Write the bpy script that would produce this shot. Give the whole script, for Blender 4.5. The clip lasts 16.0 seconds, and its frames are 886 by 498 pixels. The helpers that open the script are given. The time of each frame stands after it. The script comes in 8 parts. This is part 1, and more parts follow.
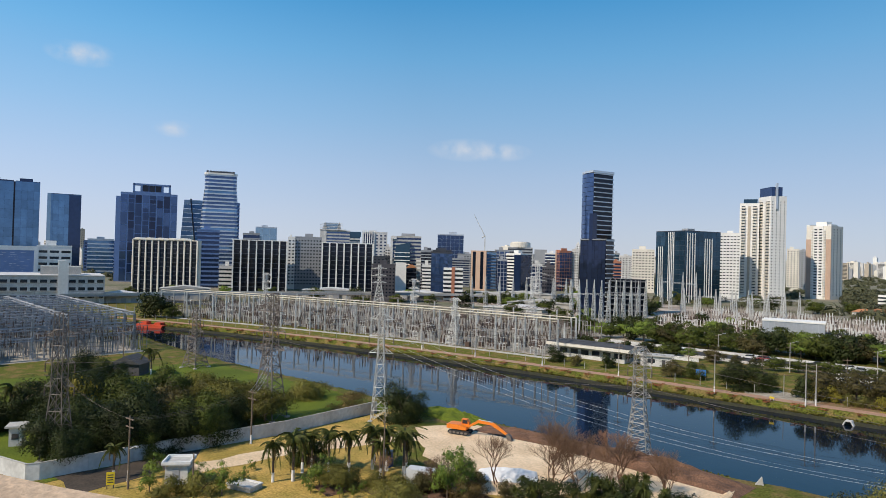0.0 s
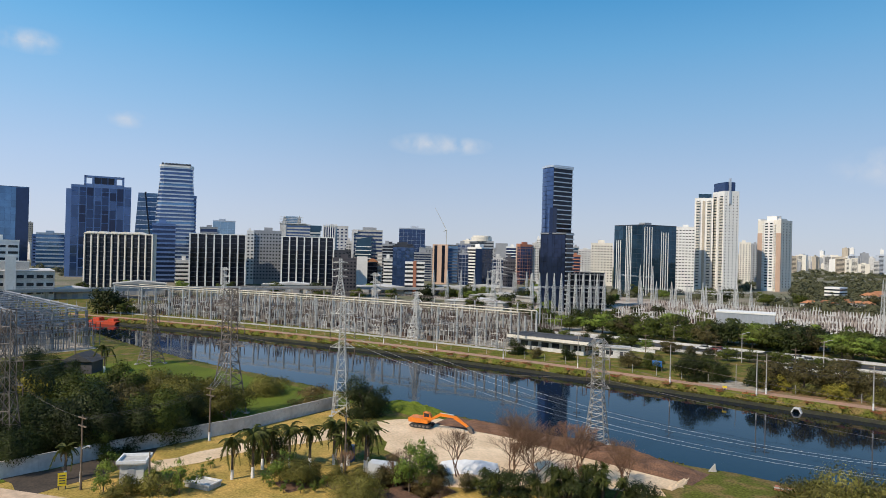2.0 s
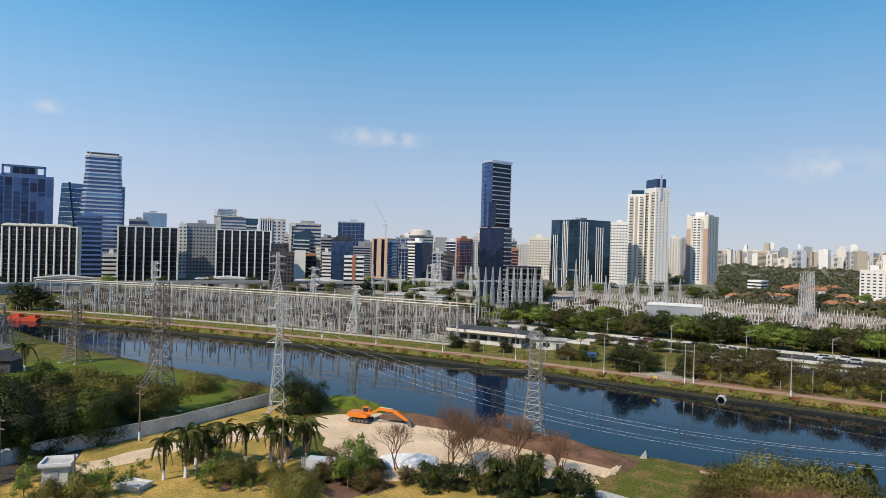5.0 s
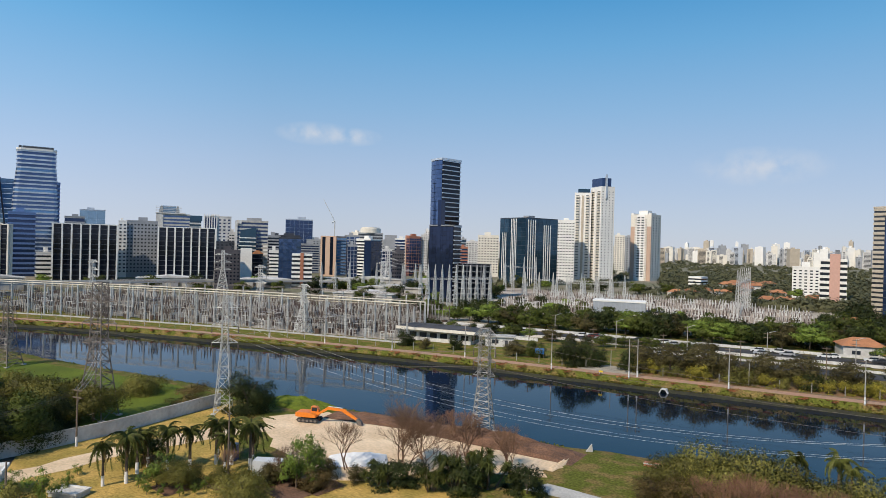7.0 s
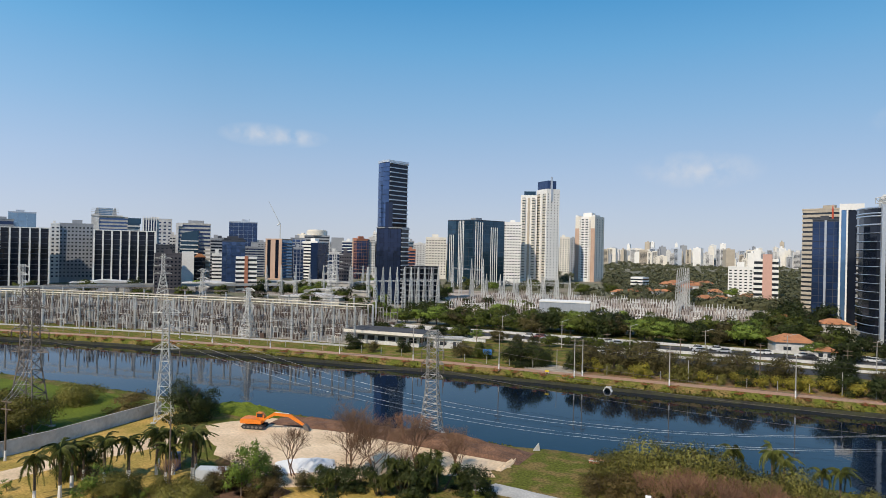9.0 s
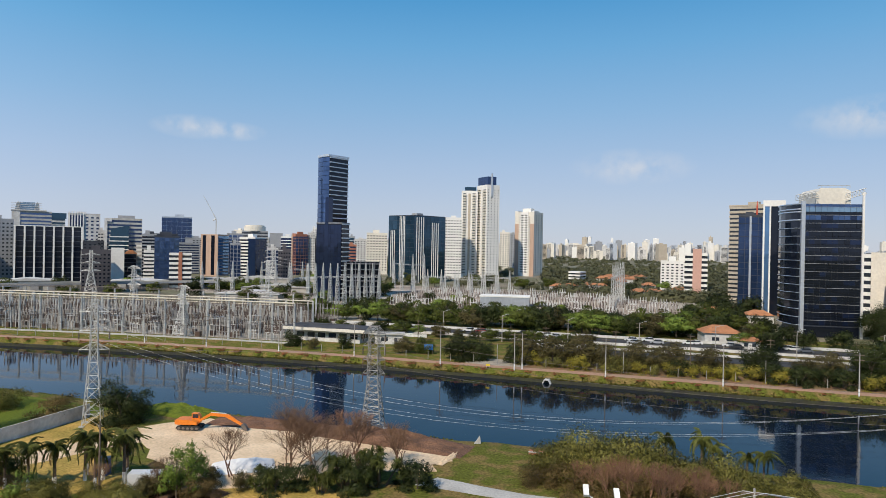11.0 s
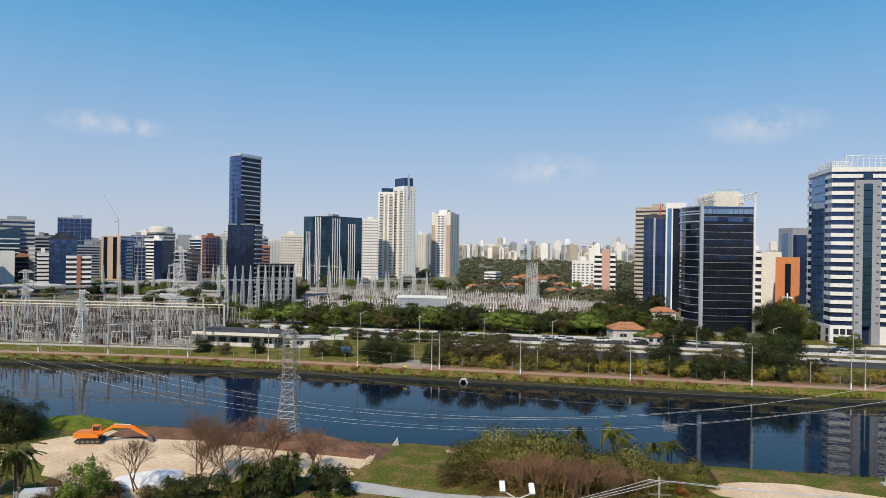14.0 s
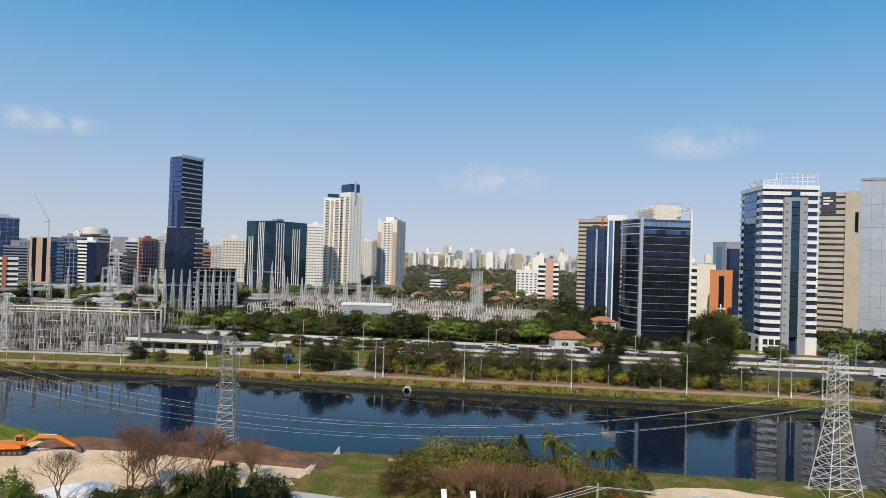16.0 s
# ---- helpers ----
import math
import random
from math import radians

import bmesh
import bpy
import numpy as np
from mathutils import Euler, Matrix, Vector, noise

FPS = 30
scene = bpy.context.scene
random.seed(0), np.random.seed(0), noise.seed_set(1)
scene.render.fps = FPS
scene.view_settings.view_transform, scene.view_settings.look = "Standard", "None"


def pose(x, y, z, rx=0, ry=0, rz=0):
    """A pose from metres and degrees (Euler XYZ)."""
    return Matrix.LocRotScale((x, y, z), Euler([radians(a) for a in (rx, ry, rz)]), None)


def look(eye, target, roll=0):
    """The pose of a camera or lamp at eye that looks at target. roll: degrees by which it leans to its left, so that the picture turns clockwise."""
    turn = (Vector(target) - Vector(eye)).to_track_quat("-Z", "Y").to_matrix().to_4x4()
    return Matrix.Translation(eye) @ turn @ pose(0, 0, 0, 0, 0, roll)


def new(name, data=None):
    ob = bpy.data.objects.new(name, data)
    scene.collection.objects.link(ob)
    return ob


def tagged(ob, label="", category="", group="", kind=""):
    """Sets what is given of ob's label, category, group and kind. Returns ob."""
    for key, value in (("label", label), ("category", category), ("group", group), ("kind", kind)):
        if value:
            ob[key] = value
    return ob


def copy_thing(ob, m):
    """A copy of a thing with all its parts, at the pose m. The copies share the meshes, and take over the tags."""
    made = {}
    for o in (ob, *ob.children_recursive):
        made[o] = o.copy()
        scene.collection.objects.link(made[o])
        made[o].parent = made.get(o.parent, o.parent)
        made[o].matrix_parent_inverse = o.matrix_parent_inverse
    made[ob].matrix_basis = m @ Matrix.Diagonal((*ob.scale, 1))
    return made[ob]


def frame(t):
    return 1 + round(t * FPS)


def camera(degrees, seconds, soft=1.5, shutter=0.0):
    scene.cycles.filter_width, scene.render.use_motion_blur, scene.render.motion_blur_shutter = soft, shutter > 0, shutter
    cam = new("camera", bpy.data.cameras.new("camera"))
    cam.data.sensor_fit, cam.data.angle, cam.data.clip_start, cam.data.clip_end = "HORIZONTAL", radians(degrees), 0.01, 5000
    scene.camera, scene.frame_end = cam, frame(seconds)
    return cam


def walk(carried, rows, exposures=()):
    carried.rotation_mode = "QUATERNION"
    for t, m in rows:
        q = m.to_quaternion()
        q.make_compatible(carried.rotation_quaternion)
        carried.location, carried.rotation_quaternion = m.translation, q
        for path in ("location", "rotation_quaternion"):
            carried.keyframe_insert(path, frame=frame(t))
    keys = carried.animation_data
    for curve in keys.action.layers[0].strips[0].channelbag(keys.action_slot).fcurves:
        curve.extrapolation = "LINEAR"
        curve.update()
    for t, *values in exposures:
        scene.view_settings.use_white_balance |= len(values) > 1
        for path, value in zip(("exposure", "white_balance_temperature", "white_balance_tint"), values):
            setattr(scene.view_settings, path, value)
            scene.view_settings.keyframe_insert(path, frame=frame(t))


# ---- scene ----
cam = camera(67.9, 16.0, soft=0.45)
EYE, TURN = 32.0, 40.5
# seconds, yaw, pitch, roll: the camera turns on a balcony
ROWS = [
    (0.0, -0.02, 0.71, -1.53),
    (0.5, -0.78, 0.57, -1.33),
    (1.0, -1.70, 0.45, -1.42),
    (1.5, -2.57, 0.36, -1.34),
    (2.0, -3.37, 0.26, -1.43),
    (2.5, -4.16, 0.20, -1.42),
    (3.0, -5.03, 0.13, -1.47),
    (3.5, -6.13, 0.08, -1.54),
    (4.0, -6.98, 0.02, -1.47),
    (6.5, -11.76, -0.25, -1.69),
    (7.0, -13.01, -0.21, -1.51),
    (7.5, -14.05, -0.07, -1.31),
    (8.0, -15.09, 0.05, -1.22),
    (8.5, -16.35, 0.09, -1.31),
    (9.0, -17.56, 0.09, -1.24),
    (11.5, -24.08, -0.21, -1.01),
    (12.0, -25.47, -0.16, -0.97),
    (12.5, -26.62, -0.11, -1.04),
    (13.0, -27.63, -0.04, -0.57),
    (13.5, -28.80, -0.03, -0.65),
    (14.0, -29.90, 0.02, -0.83),
    (14.5, -30.97, 0.19, -0.87),
    (15.0, -32.23, 0.33, -1.05),
    (15.5, -33.26, 0.58, -1.24),
    (16.0, -34.61, 0.80, -1.80),
]
walk(cam, [(t, pose(0, 0, EYE, 90 + pitch, roll, TURN + yaw)) for t, yaw, pitch, roll in ROWS], exposures=[(0.0, -0.03), (4.0, -0.03), (8.0, -0.05), (12.0, -0.06), (16.0, -0.07)])

# ---- light ----
SUN_AZ, SUN_EL = 193.0, 45.0
world = bpy.data.worlds.new("sky")
scene.world = world
world.use_nodes = True
wn, wl = world.node_tree.nodes, world.node_tree.links
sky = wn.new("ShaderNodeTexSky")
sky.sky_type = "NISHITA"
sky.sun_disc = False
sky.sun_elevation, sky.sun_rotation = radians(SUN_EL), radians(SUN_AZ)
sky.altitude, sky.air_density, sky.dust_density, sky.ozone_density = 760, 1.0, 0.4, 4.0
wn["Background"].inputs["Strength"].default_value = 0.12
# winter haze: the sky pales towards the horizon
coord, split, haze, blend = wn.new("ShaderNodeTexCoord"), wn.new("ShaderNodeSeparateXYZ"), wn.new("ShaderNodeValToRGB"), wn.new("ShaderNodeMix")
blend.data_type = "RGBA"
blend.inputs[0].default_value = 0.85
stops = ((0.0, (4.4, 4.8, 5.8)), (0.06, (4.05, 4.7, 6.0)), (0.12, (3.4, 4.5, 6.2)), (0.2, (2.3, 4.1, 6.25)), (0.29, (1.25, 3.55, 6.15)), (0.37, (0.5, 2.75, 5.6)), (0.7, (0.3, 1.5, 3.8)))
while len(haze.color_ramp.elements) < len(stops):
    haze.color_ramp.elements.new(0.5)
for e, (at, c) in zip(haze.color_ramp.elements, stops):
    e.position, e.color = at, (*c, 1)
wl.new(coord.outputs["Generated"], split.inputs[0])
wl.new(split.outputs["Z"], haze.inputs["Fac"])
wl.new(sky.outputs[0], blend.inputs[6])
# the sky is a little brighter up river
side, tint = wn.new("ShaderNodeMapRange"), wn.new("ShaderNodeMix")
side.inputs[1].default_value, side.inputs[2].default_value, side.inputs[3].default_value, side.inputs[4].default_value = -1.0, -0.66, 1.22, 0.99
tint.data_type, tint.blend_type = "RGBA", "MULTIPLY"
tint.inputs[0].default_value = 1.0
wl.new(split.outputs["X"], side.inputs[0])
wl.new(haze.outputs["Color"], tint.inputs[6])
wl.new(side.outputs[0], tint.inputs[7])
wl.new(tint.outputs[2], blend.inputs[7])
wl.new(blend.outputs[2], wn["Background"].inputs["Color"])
sun_dir = Vector((math.sin(radians(SUN_AZ)) * math.cos(radians(SUN_EL)), math.cos(radians(SUN_AZ)) * math.cos(radians(SUN_EL)), math.sin(radians(SUN_EL))))
sun = new("sun", bpy.data.lights.new("sun", "SUN"))
sun.data.energy, sun.data.angle, sun.data.color = 4.5, radians(0.53), (1.0, 0.89, 0.735)
sun.matrix_world = look(sun_dir * 500, (0, 0, 0))


# ---- materials ----
def material(name, base, rough=0.8, metal=0.0, vary=0.25, scale=0.5, fine=6.0, bump=0.0, second=None, tilt=0.0, spec=0.5, objvary=0.0, cut=(0.35, 0.65)):
    """A Principled surface whose colour varies at two scales, in world metres."""
    m = bpy.data.materials.new(name)
    m.use_nodes = True
    n, l = m.node_tree.nodes, m.node_tree.links
    p = n["Principled BSDF"]
    geo = n.new("ShaderNodeNewGeometry")
    big, small = n.new("ShaderNodeTexNoise"), n.new("ShaderNodeTexNoise")
    big.inputs["Scale"].default_value, big.inputs["Detail"].default_value = scale, 5
    small.inputs["Scale"].default_value, small.inputs["Detail"].default_value = fine, 3
    for t in (big, small):
        l.new(geo.outputs["Position"], t.inputs["Vector"])
    ramp = n.new("ShaderNodeValToRGB")
    other = second or tuple(c * (1 - vary) for c in base)
    ramp.color_ramp.elements[0].position, ramp.color_ramp.elements[1].position = cut
    ramp.color_ramp.elements[0].color, ramp.color_ramp.elements[1].color = (*other, 1), (*base, 1)
    l.new(big.outputs["Fac"], ramp.inputs["Fac"])
    mix = n.new("ShaderNodeMix")
    mix.data_type, mix.blend_type = "RGBA", "MULTIPLY"
    mix.inputs[0].default_value = 1.0
    l.new(ramp.outputs["Color"], mix.inputs[6])
    tone = n.new("ShaderNodeMapRange")
    tone.inputs[1].default_value, tone.inputs[2].default_value = 0.3, 0.7
    tone.inputs[3].default_value, tone.inputs[4].default_value = 1 - vary, 1 + vary * 0.5
    l.new(small.outputs["Fac"], tone.inputs[0])
    fac = tone.outputs[0]
    if objvary:
        info = n.new("ShaderNodeObjectInfo")
        r = n.new("ShaderNodeMapRange")
        r.inputs[3].default_value, r.inputs[4].default_value = 1 - objvary, 1 + objvary
        l.new(info.outputs["Random"], r.inputs[0])
        mul = n.new("ShaderNodeMath")
        mul.operation = "MULTIPLY"
        l.new(fac, mul.inputs[0]), l.new(r.outputs[0], mul.inputs[1])
        fac = mul.outputs[0]
    l.new(fac, mix.inputs[7])
    l.new(mix.outputs[2], p.inputs["Base Color"])
    p.inputs["Roughness"].default_value, p.inputs["Metallic"].default_value = rough, metal
    p.inputs["Specular IOR Level"].default_value = spec
    if bump:
        b = n.new("ShaderNodeBump")
        b.inputs["Strength"].default_value, b.inputs["Distance"].default_value = 1.0, bump
        l.new(small.outputs["Fac"], b.inputs["Height"])
        l.new(b.outputs["Normal"], p.inputs["Normal"])
    return m


def leaf_material(name, base, second, scale=0.8):
    m = material(name, base, 0.55, vary=0.22, scale=scale, fine=1.6, second=second, spec=0.18, objvary=0.3)
    n, l = m.node_tree.nodes, m.node_tree.links
    p = n["Principled BSDF"]
    info, hue = n.new("ShaderNodeNewGeometry"), n.new("ShaderNodeMapRange")
    hue.inputs[3].default_value, hue.inputs[4].default_value = 0.84, 1.14
    l.new(info.outputs["Random Per Island"], hue.inputs[0])
    mul = n.new("ShaderNodeMix")
    mul.data_type, mul.blend_type = "RGBA", "MULTIPLY"
    mul.inputs[0].default_value = 1.0
    l.new(p.inputs["Base Color"].links[0].from_socket, mul.inputs[6])
    l.new(hue.outputs[0], mul.inputs[7])
    l.new(mul.outputs[2], p.inputs["Base Color"])
    tr, add = n.new("ShaderNodeBsdfTranslucent"), n.new("ShaderNodeMixShader")
    l.new(mul.outputs[2], tr.inputs["Color"])
    add.inputs[0].default_value = 0.22
    l.new(p.outputs[0], add.inputs[1]), l.new(tr.outputs[0], add.inputs[2])
    l.new(add.outputs[0], n["Material Output"].inputs["Surface"])
    return m


def glass_material(name, base, metal=0.55, rough=0.05, wave=0.02):
    m = material(name, base, rough, metal, vary=0.12, scale=0.06, fine=0.25, bump=wave, objvary=0.15)
    return m


M_WATER = material("river_water", (0.005, 0.012, 0.025), 0.03, vary=0.3, scale=0.02, fine=0.7, bump=0.008, spec=0.5)
M_WATER.node_tree.nodes["Principled BSDF"].inputs["IOR"].default_value = 1.28
M_GRASS = material("bank_grass", (0.115, 0.125, 0.022), 0.95, vary=0.5, scale=0.3, fine=2.6, bump=0.09, second=(0.21, 0.15, 0.055), cut=(0.4, 0.54), spec=0.1)
M_LAWN = material("green_lawn", (0.135, 0.17, 0.022), 0.95, spec=0.1, vary=0.35, scale=0.1, fine=3.0, bump=0.04, second=(0.095, 0.125, 0.02))
M_DRY = material("dry_grass", (0.52, 0.34, 0.1), 0.95, spec=0.1, vary=0.4, scale=0.22, fine=3.0, bump=0.05, second=(0.34, 0.25, 0.065), cut=(0.4, 0.62))
M_SAND = material("pale_sand", (0.78, 0.6, 0.4), 0.95, vary=0.18, scale=0.16, fine=2.5, bump=0.04, second=(0.62, 0.45, 0.28))
M_MULCH = material("brown_earth", (0.19, 0.1, 0.06), 0.95, vary=0.4, scale=0.5, fine=4.0, bump=0.1)
M_BIKE = material("red_path", (0.42, 0.23, 0.15), 0.9, vary=0.2, scale=0.1, fine=1.5, second=(0.34, 0.23, 0.15))
M_ASPHALT = material("asphalt", (0.05, 0.05, 0.052), 0.85, vary=0.25, scale=0.2, fine=4.0)
M_PAVE = material("grey_yard", (0.46, 0.4, 0.33), 0.95, vary=0.4, scale=0.07, fine=1.0, second=(0.33, 0.29, 0.22))
M_YARD = material("tan_gravel", (0.5, 0.42, 0.34), 0.95, vary=0.3, scale=0.04, fine=0.6, second=(0.24, 0.18, 0.13))
M_CITY = material("city_ground", (0.13, 0.135, 0.06), 0.9, vary=0.4, scale=0.03, fine=0.5, second=(0.24, 0.2, 0.14))
M_CONC = material("pale_concrete", (0.5, 0.48, 0.44), 0.85, vary=0.2, scale=0.3, fine=3.0, bump=0.01)
M_WALLW = material("whitewash", (0.66, 0.65, 0.63), 0.85, vary=0.15, scale=0.25, fine=1.5, second=(0.5, 0.48, 0.46))
M_WHITE = material("white_render", (0.82, 0.8, 0.76), 0.75, vary=0.08, scale=0.1, fine=1.0)
M_CREAM = material("cream_render", (0.76, 0.71, 0.62), 0.8, vary=0.1, scale=0.1, fine=1.0)
M_BEIGE = material("beige_stone", (0.5, 0.43, 0.34), 0.8, vary=0.12, scale=0.1, fine=1.0)
M_TAN = material("tan_stone", (0.52, 0.36, 0.27), 0.8, vary=0.1, scale=0.1, fine=1.0)
M_BRICK = material("red_brick", (0.42, 0.17, 0.1), 0.85, vary=0.15, scale=0.2, fine=2.0)
M_ORANGE = material("orange_panel", (0.62, 0.22, 0.08), 0.6, vary=0.08, scale=0.1, fine=1.0)
M_GREY = material("grey_cladding", (0.33, 0.34, 0.36), 0.6, vary=0.12, scale=0.1, fine=1.0)
M_DARK = material("dark_cladding", (0.05, 0.055, 0.07), 0.5, vary=0.15, scale=0.1, fine=1.0)
M_PINK = material("pink_panel", (0.6, 0.36, 0.29), 0.75, vary=0.08, scale=0.1, fine=1.0)
M_SILVER = material("silver_panel", (0.62, 0.65, 0.7), 0.3, 0.5, vary=0.08, scale=0.1, fine=1.0, objvary=0.06)
M_SLATE = material("slate_blue_cladding", (0.16, 0.25, 0.47), 0.35, 0.3, vary=0.1, scale=0.1, fine=1.0)
M_UMBER = material("brown_grey_cladding", (0.085, 0.078, 0.088), 0.7, vary=0.15, scale=0.1, fine=1.0)
M_STAND = material("tan_concrete_post", (0.42, 0.37, 0.33), 0.8, vary=0.25, scale=0.2, fine=2.0)
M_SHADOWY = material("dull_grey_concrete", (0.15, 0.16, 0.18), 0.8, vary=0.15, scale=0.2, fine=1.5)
# soil colour darkened to stand for shade under the overhanging trees
M_SHADED_SOIL = material("shaded_soil", (0.075, 0.055, 0.038), 0.95, vary=0.35, scale=0.4, fine=3.0, bump=0.04)
# wet mud, with the steep bank's shade also put into its dark colour
M_MUD = material("wet_shaded_mud", (0.032, 0.03, 0.022), 0.7, vary=0.4, scale=0.5, fine=3.0, bump=0.06, second=(0.05, 0.052, 0.02))
M_EARTH = material("red_earth", (0.24, 0.12, 0.06), 0.95, vary=0.35, scale=0.3, fine=2.5, bump=0.05, second=(0.2, 0.15, 0.06))
M_AGED = material("aged_galvanised_steel", (0.3, 0.29, 0.275), 0.6, 0.3, vary=0.2, scale=0.4, fine=2.0)
M_STEEL = material("galvanised_steel", (0.62, 0.62, 0.6), 0.55, 0.1, vary=0.15, scale=0.4, fine=2.0, objvary=0.12)
# M_STEEL's shaded copy: blue-grey shade put into the colour, mainly for the near yard
M_SHADE = material("shaded_steel", (0.34, 0.35, 0.37), 0.6, 0.1, vary=0.2, scale=0.4, fine=2.0, objvary=0.25)
M_RUST = material("weathered_steel", (0.2, 0.17, 0.15), 0.7, 0.2, vary=0.25, scale=0.4, fine=2.0)
M_PORC = material("brown_porcelain", (0.11, 0.075, 0.06), 0.35, vary=0.2, scale=0.5, fine=3.0)
M_BUS = material("cream_pipe", (0.66, 0.6, 0.48), 0.6, vary=0.12, scale=0.2, fine=1.0)
M_WOOD = material("pole_wood", (0.2, 0.15, 0.11), 0.9, vary=0.25, scale=0.8, fine=4.0)
M_POLE = material("pole_concrete", (0.4, 0.38, 0.35), 0.85, vary=0.15, scale=0.6, fine=3.0)
M_PAINT = material("white_paint", (0.8, 0.79, 0.77), 0.7, vary=0.08, scale=0.5, fine=3.0)
M_BARK = material("bark", (0.15, 0.11, 0.08), 0.95, vary=0.3, scale=1.0, fine=5.0)
M_TWIG = material("bare_twigs", (0.2, 0.11, 0.06), 0.9, vary=0.25, scale=0.6, fine=4.0)
M_REDTWIG = material("reddish_twigs", (0.25, 0.13, 0.075), 0.9, vary=0.3, scale=0.6, fine=4.0)
M_TILE = material("roof_tile", (0.46, 0.2, 0.09), 0.85, vary=0.25, scale=0.4, fine=3.0, objvary=0.15)
M_ROOFD = material("dark_roof", (0.07, 0.07, 0.075), 0.8, vary=0.25, scale=0.3, fine=2.0)
M_DIGGER = material("orange_machine_paint", (0.8, 0.22, 0.02), 0.4, vary=0.1, scale=0.5, fine=4.0)
M_RUBBER = material("black_rubber", (0.03, 0.03, 0.03), 0.8, vary=0.2, scale=1.0, fine=5.0)
M_YELLOW = material("yellow_sign", (0.8, 0.6, 0.03), 0.5, vary=0.08)
M_BLUE = material("blue_tarp", (0.03, 0.2, 0.62), 0.5, vary=0.1)
M_RED = material("red_paint", (0.6, 0.08, 0.03), 0.5, vary=0.15)
G_BLUE = glass_material("blue_glass", (0.13, 0.26, 0.46))
G_PALE = glass_material("pale_blue_glass", (0.25, 0.38, 0.52), 0.6)
G_DARK = glass_material("dark_glass", (0.018, 0.024, 0.04), 0.5)
G_NAVY = glass_material("navy_glass", (0.035, 0.065, 0.15), 0.55)
G_INK = glass_material("ink_blue_glass", (0.022, 0.036, 0.085), 0.55)
G_SLATE = glass_material("slate_blue_glass", (0.075, 0.13, 0.27), 0.65)
G_TEAL = glass_material("teal_glass", (0.04, 0.09, 0.14), 0.6)
G_WIN = glass_material("window_glass", (0.05, 0.06, 0.075), 0.4)
L_DEEP = leaf_material("deep_leaves", (0.046, 0.06, 0.014), (0.026, 0.034, 0.01))
L_MID = leaf_material("green_leaves", (0.105, 0.125, 0.022), (0.06, 0.074, 0.014))
L_OLIVE = leaf_material("olive_leaves", (0.185, 0.168, 0.036), (0.105, 0.098, 0.023))
L_FRESH = leaf_material("fresh_leaves", (0.2, 0.26, 0.045), (0.125, 0.18, 0.032))
L_BROWN = leaf_material("dry_brown_leaves", (0.17, 0.115, 0.04), (0.1, 0.072, 0.025))
L_UMBER = leaf_material("brown_olive_leaves", (0.118, 0.097, 0.035), (0.07, 0.06, 0.023))
L_GARDEN = leaf_material("sunlit_olive_leaves", (0.22, 0.2, 0.045), (0.13, 0.12, 0.03))
L_GOLD = leaf_material("golden_leaves", (0.34, 0.28, 0.038), (0.17, 0.155, 0.027))
# paler and greyer than the near leaves: distance haze mixed into the colour
L_FAR = leaf_material("hazed_far_leaves", (0.2, 0.195, 0.095), (0.12, 0.125, 0.065), 0.03)
L_PALM = leaf_material("palm_fronds", (0.115, 0.125, 0.026), (0.06, 0.07, 0.016))


# ---- building blocks ----
CUBES = {}


def cube_mesh(mat):
    if mat.name not in CUBES:
        me = bpy.data.meshes.new("block_" + mat.name)
        v = [(x, y, z) for z in (0, 1) for y in (0, 1) for x in (0, 1)]
        me.from_pydata(v, [], [(0, 2, 3, 1), (4, 5, 7, 6), (0, 1, 5, 4), (2, 6, 7, 3), (0, 4, 6, 2), (1, 3, 7, 5)])
        me.materials.append(mat)
        CUBES[mat.name] = me
    return CUBES[mat.name]


def thing(name, m, label, category, group="", kind=""):
    """An empty base that carries the parts of one thing."""
    ob = new(name)
    ob.matrix_basis = m
    return tagged(ob, label, category, group, kind)


def box(name, par, mat, x0, y0, z0, x1, y1, z1, label="", turn=None):
    ob = new(name, cube_mesh(mat))
    ob.parent = par
    ob.matrix_basis = Matrix.Translation((x0, y0, z0)) @ (turn or Matrix()) @ Matrix.Diagonal((x1 - x0, y1 - y0, z1 - z0, 1))
    return tagged(ob, label)


def mesh_of(name, verts, faces, mat, smooth=False):
    me = bpy.data.meshes.new(name)
    me.from_pydata([tuple(v) for v in verts], [], faces)
    me.materials.append(mat)
    if smooth:
        me.polygons.foreach_set("use_smooth", [True] * len(me.polygons))
    return me


def child(name, me, par, m=None, label=""):
    ob = new(name, me)
    ob.parent = par
    if m is not None:
        ob.matrix_basis = m
    return tagged(ob, label)


